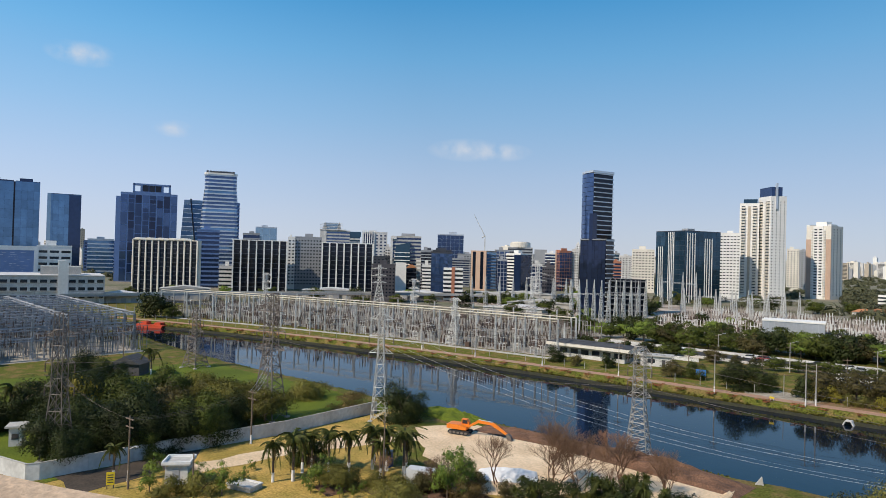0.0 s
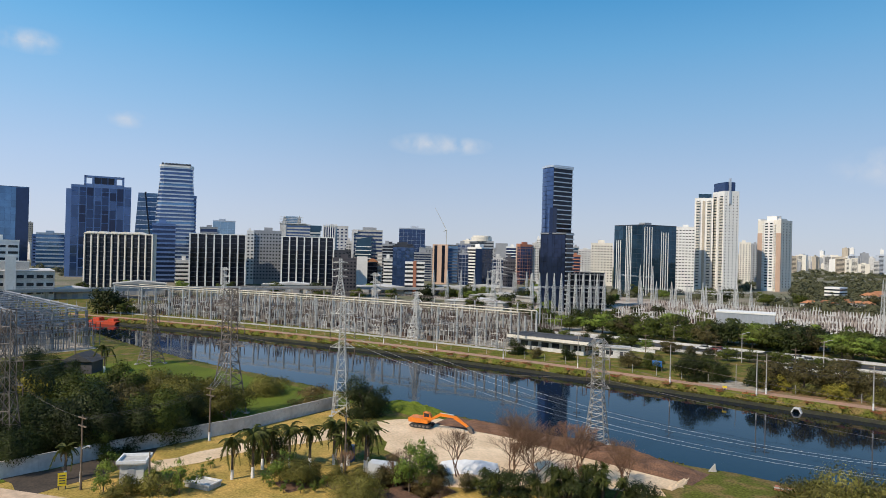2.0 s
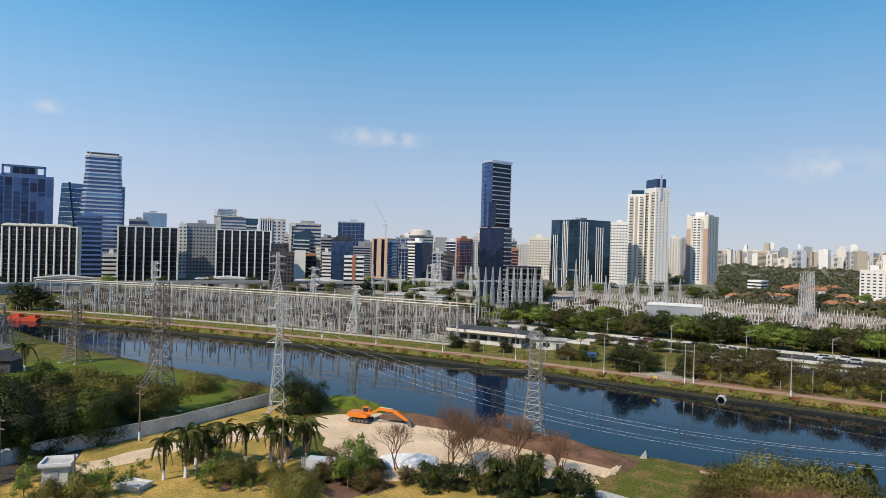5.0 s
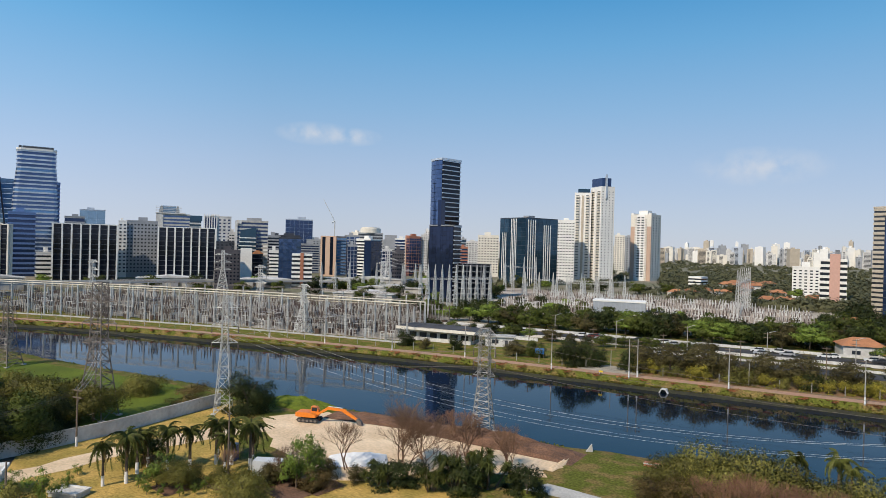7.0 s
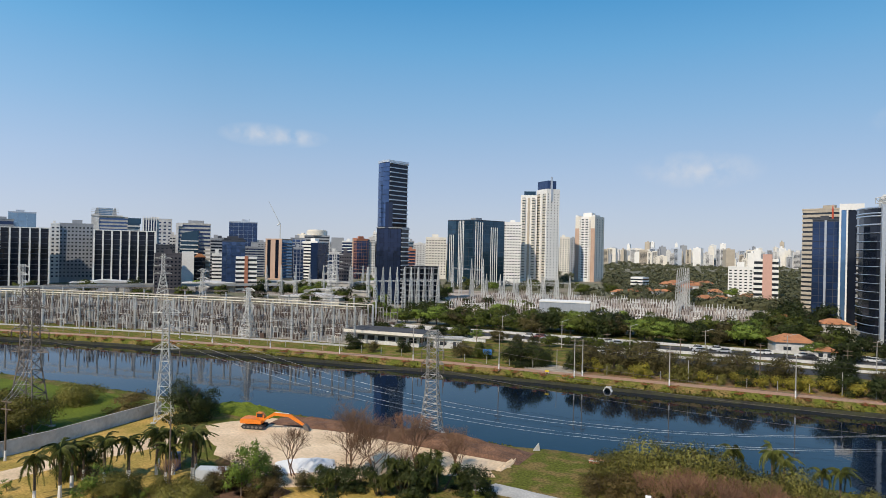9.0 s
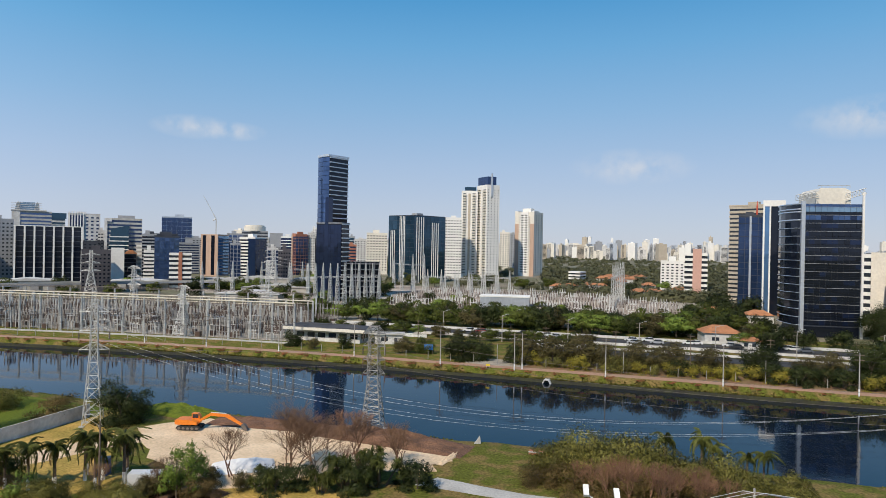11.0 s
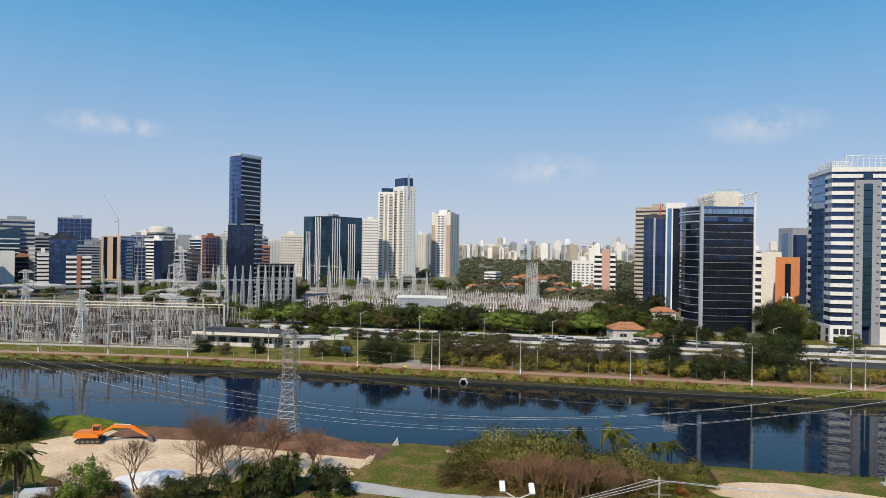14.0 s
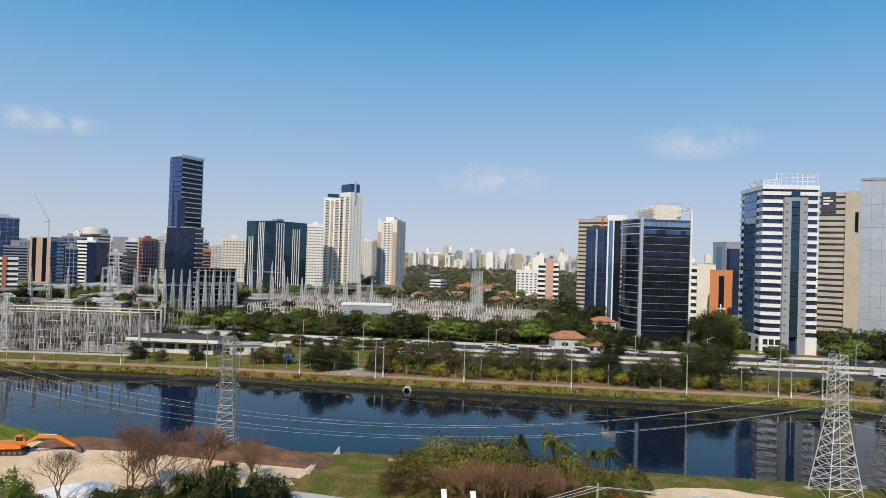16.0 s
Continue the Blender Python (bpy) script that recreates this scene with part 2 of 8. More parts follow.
class Soup:
    """Collects bars, boxes and quads for one mesh."""

    def __init__(self):
        self.v, self.f = [], []

    def bar(self, a, b, r0, r1=None, sides=4):
        a, b = Vector(a), Vector(b)
        r1 = r0 if r1 is None else r1
        w = (b - a).normalized()
        u = w.cross(Vector((0.3, 0.5, 0.81)) if abs(w.z) < 0.9 else Vector((1, 0.2, 0))).normalized()
        q = w.cross(u)
        n = len(self.v)
        for c, r in ((a, r0), (b, r1)):
            for i in range(sides):
                t = 2 * math.pi * (i + 0.5) / sides
                self.v.append(c + u * math.cos(t) * r + q * math.sin(t) * r)
        for i in range(sides):
            j = (i + 1) % sides
            self.f.append((n + i, n + j, n + sides + j, n + sides + i))
        self.f.append(tuple(n + i for i in reversed(range(sides))))
        self.f.append(tuple(n + sides + i for i in range(sides)))

    def lathe(self, profile, sides=8, c=(0, 0)):
        n = len(self.v)
        for r, z in profile:
            for i in range(sides):
                t = 2 * math.pi * i / sides
                self.v.append((c[0] + r * math.cos(t), c[1] + r * math.sin(t), z))
        for k in range(len(profile) - 1):
            for i in range(sides):
                j = (i + 1) % sides
                self.f.append((n + k * sides + i, n + k * sides + j, n + (k + 1) * sides + j, n + (k + 1) * sides + i))
        self.f.append(tuple(n + i for i in reversed(range(sides))))
        self.f.append(tuple(n + (len(profile) - 1) * sides + i for i in range(sides)))

    def block(self, x0, y0, z0, x1, y1, z1):
        n = len(self.v)
        self.v += [(x, y, z) for z in (z0, z1) for y in (y0, y1) for x in (x0, x1)]
        self.f += [tuple(n + i for i in q) for q in ((0, 2, 3, 1), (4, 5, 7, 6), (0, 1, 5, 4), (2, 6, 7, 3), (0, 4, 6, 2), (1, 3, 7, 5))]

    def prism(self, outline, y0, y1):
        """An outline in x and z, pushed from y0 to y1."""
        n, k = len(self.v), len(outline)
        self.v += [(x, y0, z) for x, z in outline] + [(x, y1, z) for x, z in outline]
        self.f += [(n + i, n + (i + 1) % k, n + k + (i + 1) % k, n + k + i) for i in range(k)]
        self.f += [tuple(n + i for i in reversed(range(k))), tuple(n + k + i for i in range(k))]

    def mesh(self, name, mat, smooth=False):
        return mesh_of(name, self.v, self.f, mat, smooth)


# ---- ground and river ----
def far_edge(x):
    return 161 - 0.0006 * max(0.0, -60 - x) ** 2 if x > -420 else 83.2


def near_edge(x):
    return min(110 + 0.0009 * max(0.0, -150 - x) ** 2, far_edge(x) - 16)


def ribbon(name, mat, lo, hi, z, x0, x1, step=12.0, thick=0.05, kind="structure", label="", category="ground"):
    """A strip that follows the river between two offsets from the far edge or two lines."""
    n = max(2, int((x1 - x0) / step))
    v, f = [], []
    for i in range(n + 1):
        x = x0 + (x1 - x0) * i / n
        v += [(x, lo(x), z - thick), (x, lo(x), z), (x, hi(x), z), (x, hi(x), z - thick)]
    for i in range(n):
        a, b = 4 * i, 4 * i + 4
        f += [(a + 1, b + 1, b + 2, a + 2), (a, b, b + 1, a + 1), (a + 2, b + 2, b + 3, a + 3)]
    f += [(0, 1, 2, 3), (4 * n + 3, 4 * n + 2, 4 * n + 1, 4 * n)]
    return tagged(new(name, mesh_of(name, v, f, mat)), label, category, kind=kind)


def build_ground():
    xs = [-9000, -3000, -1200, -700, -450] + [-420 + 6 * i for i in range(112)] + [300, 500, 1000, 3000, 9000]
    v, f = [], []
    for x in xs:
        ne, fe = near_edge(x), far_edge(x)
        wob = 1.2 * noise.noise((x * 0.07, 3.1, 0)) + 0.7 * noise.noise((x * 0.21, 9.1, 0))
        wob2 = 0.9 * noise.noise((x * 0.09, 7.7, 0)) + 0.8 * noise.noise((x * 0.3, 1.1, 0))
        bump = lambda k: 0.25 * noise.noise((x * 0.3, k * 3.3, 5))
        prof = [(-9000, 0), (-60, 0), (0, 0), (60, 0), (ne - 9, 0), (ne - 5 + wob, -0.1 + bump(1)), (ne - 2 + wob, -1.3 + bump(2)), (ne + 0.4 + wob, -2.6), (ne + 6, -4), (fe - 1, -4), (fe + 4.7 + 0.5 * wob2, -2.8),
                (fe + 5.4 + 0.5 * wob2, -1.6 + bump(3)), (fe + 6.1 + 0.3 * wob2, -0.7 + bump(4)), (fe + 6.8, 0.1 + 0.5 * bump(5)), (fe + 7.4, 0.5), (fe + 40, 0.5), (fe + 200, 0.5), (1500, 0.5), (9000, 0.5)]
        v += [(x, y, z) for y, z in prof]
    k = len(prof)
    for i in range(len(xs) - 1):
        for j in range(k - 1):
            a = i * k + j
            f.append((a, a + k, a + k + 1, a + 1))
    tagged(new("ground", mesh_of("ground", v, f, M_GRASS, True)), "grassy river banks and flat city land", "ground", kind="structure")
    v = [(-700, 20, -1.75), (700, 20, -1.75), (700, 200, -1.75), (-700, 200, -1.75)]
    tagged(new("water", mesh_of("water", v, [(0, 1, 2, 3)], M_WATER)), "dark blue calm river water", "river", kind="structure")


build_ground()
ribbon("bank_edge", M_MUD, lambda x: far_edge(x) + 4.5 + 0.5 * noise.noise((x * 0.11, 4.4, 0)), lambda x: far_edge(x) + 5.9, -1.0, -420, 240, step=4.0, thick=1.9, label="wet mud face at the waterline, darkened also for shade", category="bank")
BX = (-420, 240)
ribbon("bike_path", M_BIKE, lambda x: far_edge(x) + 7.5, lambda x: far_edge(x) + 11, 0.56, *BX, label="reddish paved cycle path along the bank", category="path")
ribbon("earth_strip", M_EARTH, lambda x: far_edge(x) + 11.2, lambda x: far_edge(x) + 25, 0.545, -34, 150, thick=0.03, label="bare reddish earth under the hedge", category="ground")
ribbon("road", M_ASPHALT, lambda x: 226 + (far_edge(x) - 161) * 0.5, lambda x: 240 + (far_edge(x) - 161) * 0.5, 0.58, -900, 420, step=30, label="wide asphalt expressway with parked cars", category="road")
ribbon("road", M_ASPHALT, lambda x: 202 + (far_edge(x) - 161) * 0.5, lambda x: 212 + (far_edge(x) - 161) * 0.5, 0.58, -36, 420, step=30, label="asphalt riverside expressway lanes", category="road")
ribbon("city_ground", M_CITY, lambda x: far_edge(x) + 104, lambda x: 6000, 0.525, -5000, 3000, step=80, thick=0.02, label="worn grey-green city ground between buildings", category="ground")


# ---- buildings of the far side ----
def building(name, label, x, y, rot, w, d, h, category="building"):
    return thing(name, pose(x, y, 0, 0, 0, rot), label, category)


def roof_kit(b, w, d, h, mat, seed=0):
    """A parapet rim, a lift house and a tank on a flat roof."""
    r = random.Random(seed)
    box("parapet", b, mat, -0.15, -0.15, h, w + 0.15, 0.3, h + 0.9)
    x = w * r.uniform(0.2, 0.5)
    box("lift_house", b, mat, x, d * 0.3, h, x + w * 0.3, d * 0.7, h + r.uniform(2.5, 4.5))


def grid(name, label, x, y, rot, w, d, h, wall, nx, nz, side="", ns=4, fw=0.5, fh=0.4, glass=None, base=4.0, kit=True):
    """Walls with a grid of windows, front and one side."""
    glass = glass or G_WIN
    b = building(name, label, x, y, rot, w, d, h)
    box("wall", b, wall, 0, 0, 0, w, d, h)
    fz, fx = (h - base - 1.2) / nz, w / nx
    fs = d / ns
    spots = [(fx * (i + 0.5 - fw / 2), -0.1, fx * (i + 0.5 + fw / 2), 0.1) for i in range(nx)]
    for i in range(ns if side else 0):
        y0, y1 = fs * (i + 0.5 - fw / 2), fs * (i + 0.5 + fw / 2)
        spots.append((w - 0.1, y0, w + 0.1, y1) if side == "r" else (-0.1, y0, 0.1, y1))
    far = Soup()
    for k in range(nz):
        z = base + fz * (k + 0.5 - fh / 2)
        for x0, y0, x1, y1 in spots:
            if math.hypot(x, y) > 560:
                far.block(x0, y0, z, x1, y1, z + fz * fh)
            else:
                box("window", b, glass, x0, y0, z, x1, y1, z + fz * fh)
        if math.hypot(x, y) < 560:
            box("sill_band", b, wall, -0.12, -0.14, base + fz * k, w + 0.12, 0.05, base + fz * k + 0.25)
    if far.v:
        tagged(child("window", far.mesh("window", glass), b), kind="stuff")
    if kit:
        roof_kit(b, w, d, h, wall, nx * nz)
    return b


def bands(name, label, x, y, rot, w, d, h, wall, glass, n, frac=0.45, base=0.0, kit=True, ends=0.0):
    """Ribbon windows between solid floor bands."""
    b = building(name, label, x, y, rot, w, d, h)
    box("glazing", b, glass, 0.25, 0.25, 0, w - 0.25, d - 0.25, h - 0.3)
    fz = (h - base) / n
    for k in range(n):
        z = base + fz * k
        box("spandrel", b, wall, 0, 0, z + fz * (1 - frac), w, d, z + fz)
    if ends:
        box("end_wall", b, wall, -0.1, -0.1, 0, ends, d + 0.1, h + 0.5)
        box("end_wall", b, wall, w - ends, -0.1, 0, w + 0.1, d + 0.1, h + 0.5)
    if kit:
        roof_kit(b, w, d, h, wall, n)
    return b


def finned(name, label, x, y, rot, w, d, h, fin, glass, n, fin_w=0.9, floors=11, side=3, top=1.6):
    """Dark glass behind tall fins."""
    b = building(name, label, x, y, rot, w, d, h)
    box("glazing", b, glass, 0.5, 0.6, 0, w - 0.5, d - 0.5, h - 0.3)
    for i in range(n + 1):
        xx = (w - fin_w) * i / n
        box("fin", b, fin, xx, -0.5, 0, xx + fin_w, 0.7, h)
    for i in range(1, side + 1):
        yy = (d - fin_w) * i / side
        box("fin", b, fin, w - 0.6, yy, 0, w + 0.4, yy + fin_w, h)
        box("fin", b, fin, -0.4, yy, 0, 0.6, yy + fin_w, h)
    for k in range(1, floors):
        z = h * k / floors
        box("floor_edge", b, M_DARK, 0.4, 0.45, z, w - 0.4, d - 0.4, z + 0.5)
    box("cornice", b, fin, -0.2, -0.3, h - top * 0.4, w + 0.2, d + 0.2, h)
    return b


def curtain(name, label, x, y, rot, w, d, h, frame_mat, glass, nx, nz, side="", ns=4, gap=0.12, wobble=0.5, base=0.0, kit=True, z0=0.0):
    """A curtain wall of single panes, each a little out of true."""
    r = random.Random(nx * 31 + nz)
    b = building(name, label, x, y, rot, w, d, h)
    box("frame", b, frame_mat, 0, 0, z0, w, d, h)
    fz, fx = (h - base - 0.6) / nz, w / nx
    for k in range(nz):
        z = base + fz * k + gap
        for i in range(nx):
            t = pose(0, 0, 0, r.gauss(0, wobble * 0.4), 0, r.gauss(0, wobble * 0.4))
            box("pane", b, glass, fx * i + gap, -0.1, z, fx * (i + 1) - gap, 0.15, z + fz - 2 * gap, turn=t)
        fs = d / ns
        for i in range(ns if side else 0):
            t = pose(0, 0, 0, 0, r.gauss(0, wobble * 0.4), r.gauss(0, wobble * 0.4))
            x0 = w - 0.15 if side == "r" else -0.1
            box("pane", b, glass, x0, fs * i + gap, z, x0 + 0.25, fs * (i + 1) - gap, z + fz - 2 * gap, turn=t)
    if kit:
        roof_kit(b, w, d, h, frame_mat, nx)
    return b


# river-front group with fins and the towers behind it
curtain("glass_tower", "tall blue mirror-glass office tower", -874.9, 212.1, 75.1, 41.4, 28.9, 106.3, G_NAVY, G_BLUE, 5, 10, gap=0.05, wobble=0.25)
curtain("glass_tower", "blue mirror-glass tower with a dark seam", -868.4, 255.0, 72.9, 24.4, 17.1, 107.2, G_NAVY, G_BLUE, 4, 10, gap=0.05, wobble=0.25, kit=False)
box("plant_room", bpy.data.objects["glass_tower.001"], G_NAVY, 4, 3, 107.2, 17, 12, 110.5)
box("seam", bpy.data.objects["glass_tower.001"], G_DARK, -9.0, 1.5, 0, 0, 12, 106.5, "dark recessed glass seam")
b = curtain("glass_tower", "pale blue glass office tower", -854.1, 284.2, 70.5, 34.7, 24.3, 95.1, G_NAVY, G_BLUE, 6, 12, gap=0.05, wobble=0.25, kit=False)
box("edge_pane", b, G_PALE, -0.4, -0.3, 0, 3.6, 1, 95, "pale glass corner strip")
box("dark_bay", b, G_NAVY, 22.0, -0.3, 0, 34.6, 1, 94)
def framed_tower(x, y, rot, w, d, h):
    """A slate-blue frame with dark panes of one or two storeys, and an open crown."""
    b = building("office_tower", "navy glass office tower with a framed crown", x, y, rot, w, d, h)
    r = random.Random(17)
    box("frame", b, M_SLATE, 0, 0, 0, w, d, h)
    box("side_wing", b, M_SLATE, -4.0, 3, 0, 0, d, h - 4)
    nx, nz = 8, 20
    fx, fz = w / nx, (h - 3) / nz
    for i in range(nx):
        k = 0
        while k < nz:
            n = min(r.choice((1, 2, 2, 2, 3)), nz - k)
            g = r.choice((G_NAVY, G_INK, G_NAVY, G_SLATE)) if 0 < i < nx - 1 else G_SLATE
            m = 0.75 if i % 2 else 0.45
            box("pane", b, g, fx * i + m, -0.12, 1 + fz * k + 0.3, fx * (i + 1) - 0.45, 0.15, 1 + fz * (k + n) - 0.3)
            k += n
    for cx in (10.5, 17.0, 36.0, 42.5):
        box("crown_post", b, M_SLATE, cx, 0.5, h, cx + 1.8, 8, h + 9)
    box("crown_beam", b, M_SLATE, 10.5, 0.5, h + 7.4, 44.3, 8, h + 9)
    box("crown_beam", b, M_SLATE, 10.5, 0.5, h, 44.3, 8, h + 1.4)
    for i in range(3):
        box("crown_pane", b, G_DARK, 19.2 + 5.7 * i, 0.8, h + 1.4, 24.2 + 5.7 * i, 7, h + 7.4)
    box("crown_back", b, M_SLATE, 18.8, 1.2, h + 1.4, 36.0, 7.8, h + 7.4)


framed_tower(-643.4, 276.9, 64.7, 50.5, 35.3, 86.5)
def leaning_tower(x, y, rot, w, d, h):
    """Tapering glass shaft in two facets with a dark slanting seam."""
    b = building("glass_tower", "leaning pale blue glass tower", x, y, rot, w, d, h)
    n = 18
    for k in range(n):
        s = Soup()
        z0, z1 = h * k / n + 0.12, h * (k + 1) / n - 0.12
        for z in (z0, z1):
            f = z / h
            l, m, r = 5.5 * f - 2, w * (0.82 - 0.4 * f), w
            s.v += [(l, 0, z), (m - 0.5, -1.5, z), (m + 0.8, -0.6, z), (r, 0.6, z), (r, d, z), (l, d, z)]
        s.f += [(0, 1, 7, 6), (2, 3, 9, 8), (3, 4, 10, 9), (5, 0, 6, 11), (6, 7, 8, 9, 10, 11)]
        child("glazing", s.mesh("glazing", G_PALE if k % 2 else G_BLUE), b)
    s = Soup()
    s.v += [(w * 0.8, -0.4, 0), (w * 0.86, -0.4, 0), (w * 0.47, -0.4, h + 1), (w * 0.39, -0.4, h + 1), (w * 0.8, 1, 0), (w * 0.86, 1, 0), (w * 0.47, 1, h + 1), (w * 0.39, 1, h + 1)]
    s.f += [(0, 1, 2, 3), (7, 6, 5, 4), (0, 3, 7, 4), (1, 5, 6, 2), (3, 2, 6, 7)]
    child("seam", s.mesh("seam", G_DARK), b, label="dark slanting seam")


leaning_tower(-673.2, 352.9, 61.4, 23.9, 16.7, 86.5)


def swelling_tower(x, y, rot, w, d, h):
    """Banded tower whose rounded sides swell out below the top."""
    b = building("office_tower", "tall blue and silver banded office tower with swelling sides", x, y, rot, w, d, h)
    n = 30

    def ring(f):
        e = 0 if f > 0.86 else 2.6 * min(1.0, (0.86 - f) / 0.3) ** 0.8
        a, c, q = -e, w + e, 3.5
        return [(a + q, 0), (c - q, 0), (c - 1.0, 1.0), (c, q), (c, d), (a, d), (a, q), (a + 1.0, 1.0)]

    def slab(name, mat, z0, z1, inset):
        s, o = Soup(), ring(z0 / h)
        k = len(o)
        mx, my = w / 2, d / 2
        o = [(px + (inset if px < mx else -inset), py + (inset if py < my else -inset)) for px, py in o]
        s.v += [(px, py, z0) for px, py in o] + [(px, py, z1) for px, py in o]
        s.f += [(i, (i + 1) % k, k + (i + 1) % k, k + i) for i in range(k)] + [tuple(range(k, 2 * k)), tuple(reversed(range(k)))]
        child(name, s.mesh(name, mat), b)

    for k in range(n):
        z, fz = h * k / n, h / n
        slab("glazing", G_SLATE if k % 5 else G_BLUE, z, z + fz * 0.62, 0.25)
        slab("spandrel", M_SILVER, z + fz * 0.62, z + fz, 0)
    slab("cap", M_WHITE, h, h + 1.6, -0.3)
    for i in range(9):
        box("louvre", b, M_DARK, 1.5 + i * (w - 3) / 9, 0.6, h + 1.6, 1.5 + (i + 0.7) * (w - 3) / 9, d - 1, h + 3.4)
    box("roof_room", b, M_DARK, 4, 4, h + 1.6, w - 4, d - 3, h + 3.2)


swelling_tower(-557.6, 314.5, 59.3, 28.5, 20.0, 102.5)
bands("office_tower", "lower wing of a blue banded office tower", -555.7, 321.8, 58.8, 24.3, 17.0, 76.5, M_SLATE, G_NAVY, 22, 0.45)
bands("office_block", "blue banded office block", -524.9, 290.8, 60.1, 18.3, 12.8, 49.6, M_SLATE, G_NAVY, 13, 0.4)
b = finned("office_block", "office block with cream fins and a scalloped roof edge", -481.9, 217.0, 35.0, 49.6, 4.4, 39.2, M_CREAM, G_DARK, 10, 0.9, 12)
for i in range(5):
    s = Soup()
    s.prism([(8.5 * i + 8.5 * k / 8, 39.0 + 1.6 * math.sin(math.pi * k / 8)) for k in range(9)][::-1], -1.2, 8)
    child("scallop", s.mesh("scallop", M_CREAM), b)
finned("office_block", "dark glass office block with tall white fins", -468.0, 289.7, 56.0, 42.9, 30.1, 41.9, M_WHITE, G_DARK, 7, 1.1, 11)
finned("office_block", "dark glass office block with tall white fins", -431.3, 349.9, 48.7, 42.9, 30.0, 41.8, M_WHITE, G_DARK, 7, 1.1, 11)
grid("office_block", "grey office block with a grid of windows", -472.6, 353.4, 52.1, 23.3, 16.3, 45.9, M_GREY, 9, 14, "r", 3)
grid("office_block", "narrow white office slab", -474.3, 347.5, 53.5, 6.2, 4.4, 45.4, M_WHITE, 2, 14)
b = building("office_block", "white low office block with a framed blue glass front", -465.4, 118.4, 73.9, 30.7, 21.5, 31.6)
box("wall", b, M_WHITE, 0, 0, 0, 30.5, 20, 31.6)
box("frame_rim", b, M_PAINT, -0.3, -1.0, 29.4, 30.8, 0.2, 32)
box("frame_rim", b, M_PAINT, 28.4, -1.0, 14, 30.8, 0.2, 29.4)
box("frame_rim", b, M_PAINT, -0.3, -1.0, 14, 28.4, 0.2, 16)
box("screen", b, M_SLATE, 0, -0.5, 16, 28.4, 0.2, 29.4, "slate blue screen with white dashes")
r_ = random.Random(3)
for k in range(34):
    xx = r_.uniform(0.5, 25)
    box("dash", b, M_PAINT, xx, -0.58, 17 + (k % 9) * 1.35, xx + r_.uniform(0.8, 2.6), -0.5, 17.16 + (k % 9) * 1.35)
grid("office_block", "white low office block with slotted windows", -458.9, 147.6, 71.0, 19.0, 13.3, 32.0, M_WHITE, 3, 7, fw=0.8, fh=0.4)
b = grid("warehouse_office", "long white concrete office with paired windows", -408.0, 103.8, 71.7, 59.5, 41.6, 16.4, M_WALLW, 13, 3, fw=0.72, fh=0.42, base=2.5, kit=False)
for z in (7.2, 11.8, 15.8):
    box("string_course", b, M_CONC, -0.2, -0.35, z, 59.7, 0.1, z + 0.45)
box("pillar", b, M_WHITE, 36.5, -1.2, 0, 41.5, 3, 24.5, "tall white stair tower")
box("roof_box", b, M_CONC, 28, 10, 16.4, 48, 25, 21)
bands("office_block", "distant blue banded office block", -839.7, 324.2, 68.0, 28.6, 20.0, 42.4, M_SILVER, G_BLUE, 9, 0.3)
grid("apartment_tower", "far beige apartment tower", -1311.0, 491.3, 69.3, 9.2, 6.5, 66.0, M_BEIGE, 3, 16)
b = bands("office_tower", "pale grey office tower with a glass and steel crown", -622.3, 502.7, 49.8, 34.8, 24, 60.8, M_CONC, G_SLATE, 16, 0.5, kit=False)
H = 60.8
box("stair_shaft", b, M_WALLW, -0.4, -0.5, 0, 7, 3, H + 1)
box("roof_slab", b, M_WALLW, -1, -1, H, 30, 20, H + 1.2)
for q in (2.0, 19.0):
    s = Soup()
    s.prism([(q, H + 1.2), (q + 5, H + 1.2), (q + 4.2, H + 7.5), (q + 3.0, H + 10), (q + 1.6, H + 7.5)], 1, 2.2)
    child("crown_fin", s.mesh("crown_fin", M_WALLW), b)
box("crown_glass", b, G_PALE, 6, 2, H + 1.2, 20, 10, H + 9)
for k in range(4):
    box("crown_rail", b, M_WALLW, -1, 0.5, H + 2.5 + 1.8 * k, 26, 0.9, H + 2.9 + 1.8 * k)
bands("office_block", "white office block with teal glass top", -625.8, 545.2, 48.3, 18.0, 14, 60.6, M_WALLW, G_TEAL, 15, 0.45, kit=False)
box("glass_top", bpy.data.objects["office_block.%03d" % (sum(o.name.startswith("office_block") for o in bpy.data.objects) - 1)], G_TEAL, -0.1, -0.1, 60.6 - 6, 19, 14.1, 60.6 + 0.2)
H = 55.8
b = grid("apartment_tower", "pale tower with white ribs beside a grid of blue windows", -516.2, 472.8, 46.4, 26.3, 22, H, M_WALLW, 6, 15, glass=G_NAVY)
for i in range(6):
    box("rib", b, M_WHITE, 0.4 + 2.3 * i, -1.2, 0, 1.3 + 2.3 * i, 0.1, H + (2.4 if i < 5 else 0.5))
box("glass_slot", b, G_NAVY, 0.4, -0.4, 0, 12.5, 0.08, H - 1)
H = 50.9
b = bands("office_block", "grey stepped office block with a sloping green glass front", -438.2, 438.6, 43.7, 27.8, 24, H, M_CONC, G_NAVY, 15, 0.5, kit=False)
s = Soup()
s.prism([(0.5, 2), (17.5, 2), (17.5, H - 6), (4.0, H - 9)], -3.0, 0.2)
child("glass_front", s.mesh("glass_front", G_TEAL), b)
for k in range(9):
    box("sill", b, M_WHITE, 0.5 + 0.3 * k, -3.2, 6 + 3.6 * k, 17.6, -2.9, 6.8 + 3.6 * k)
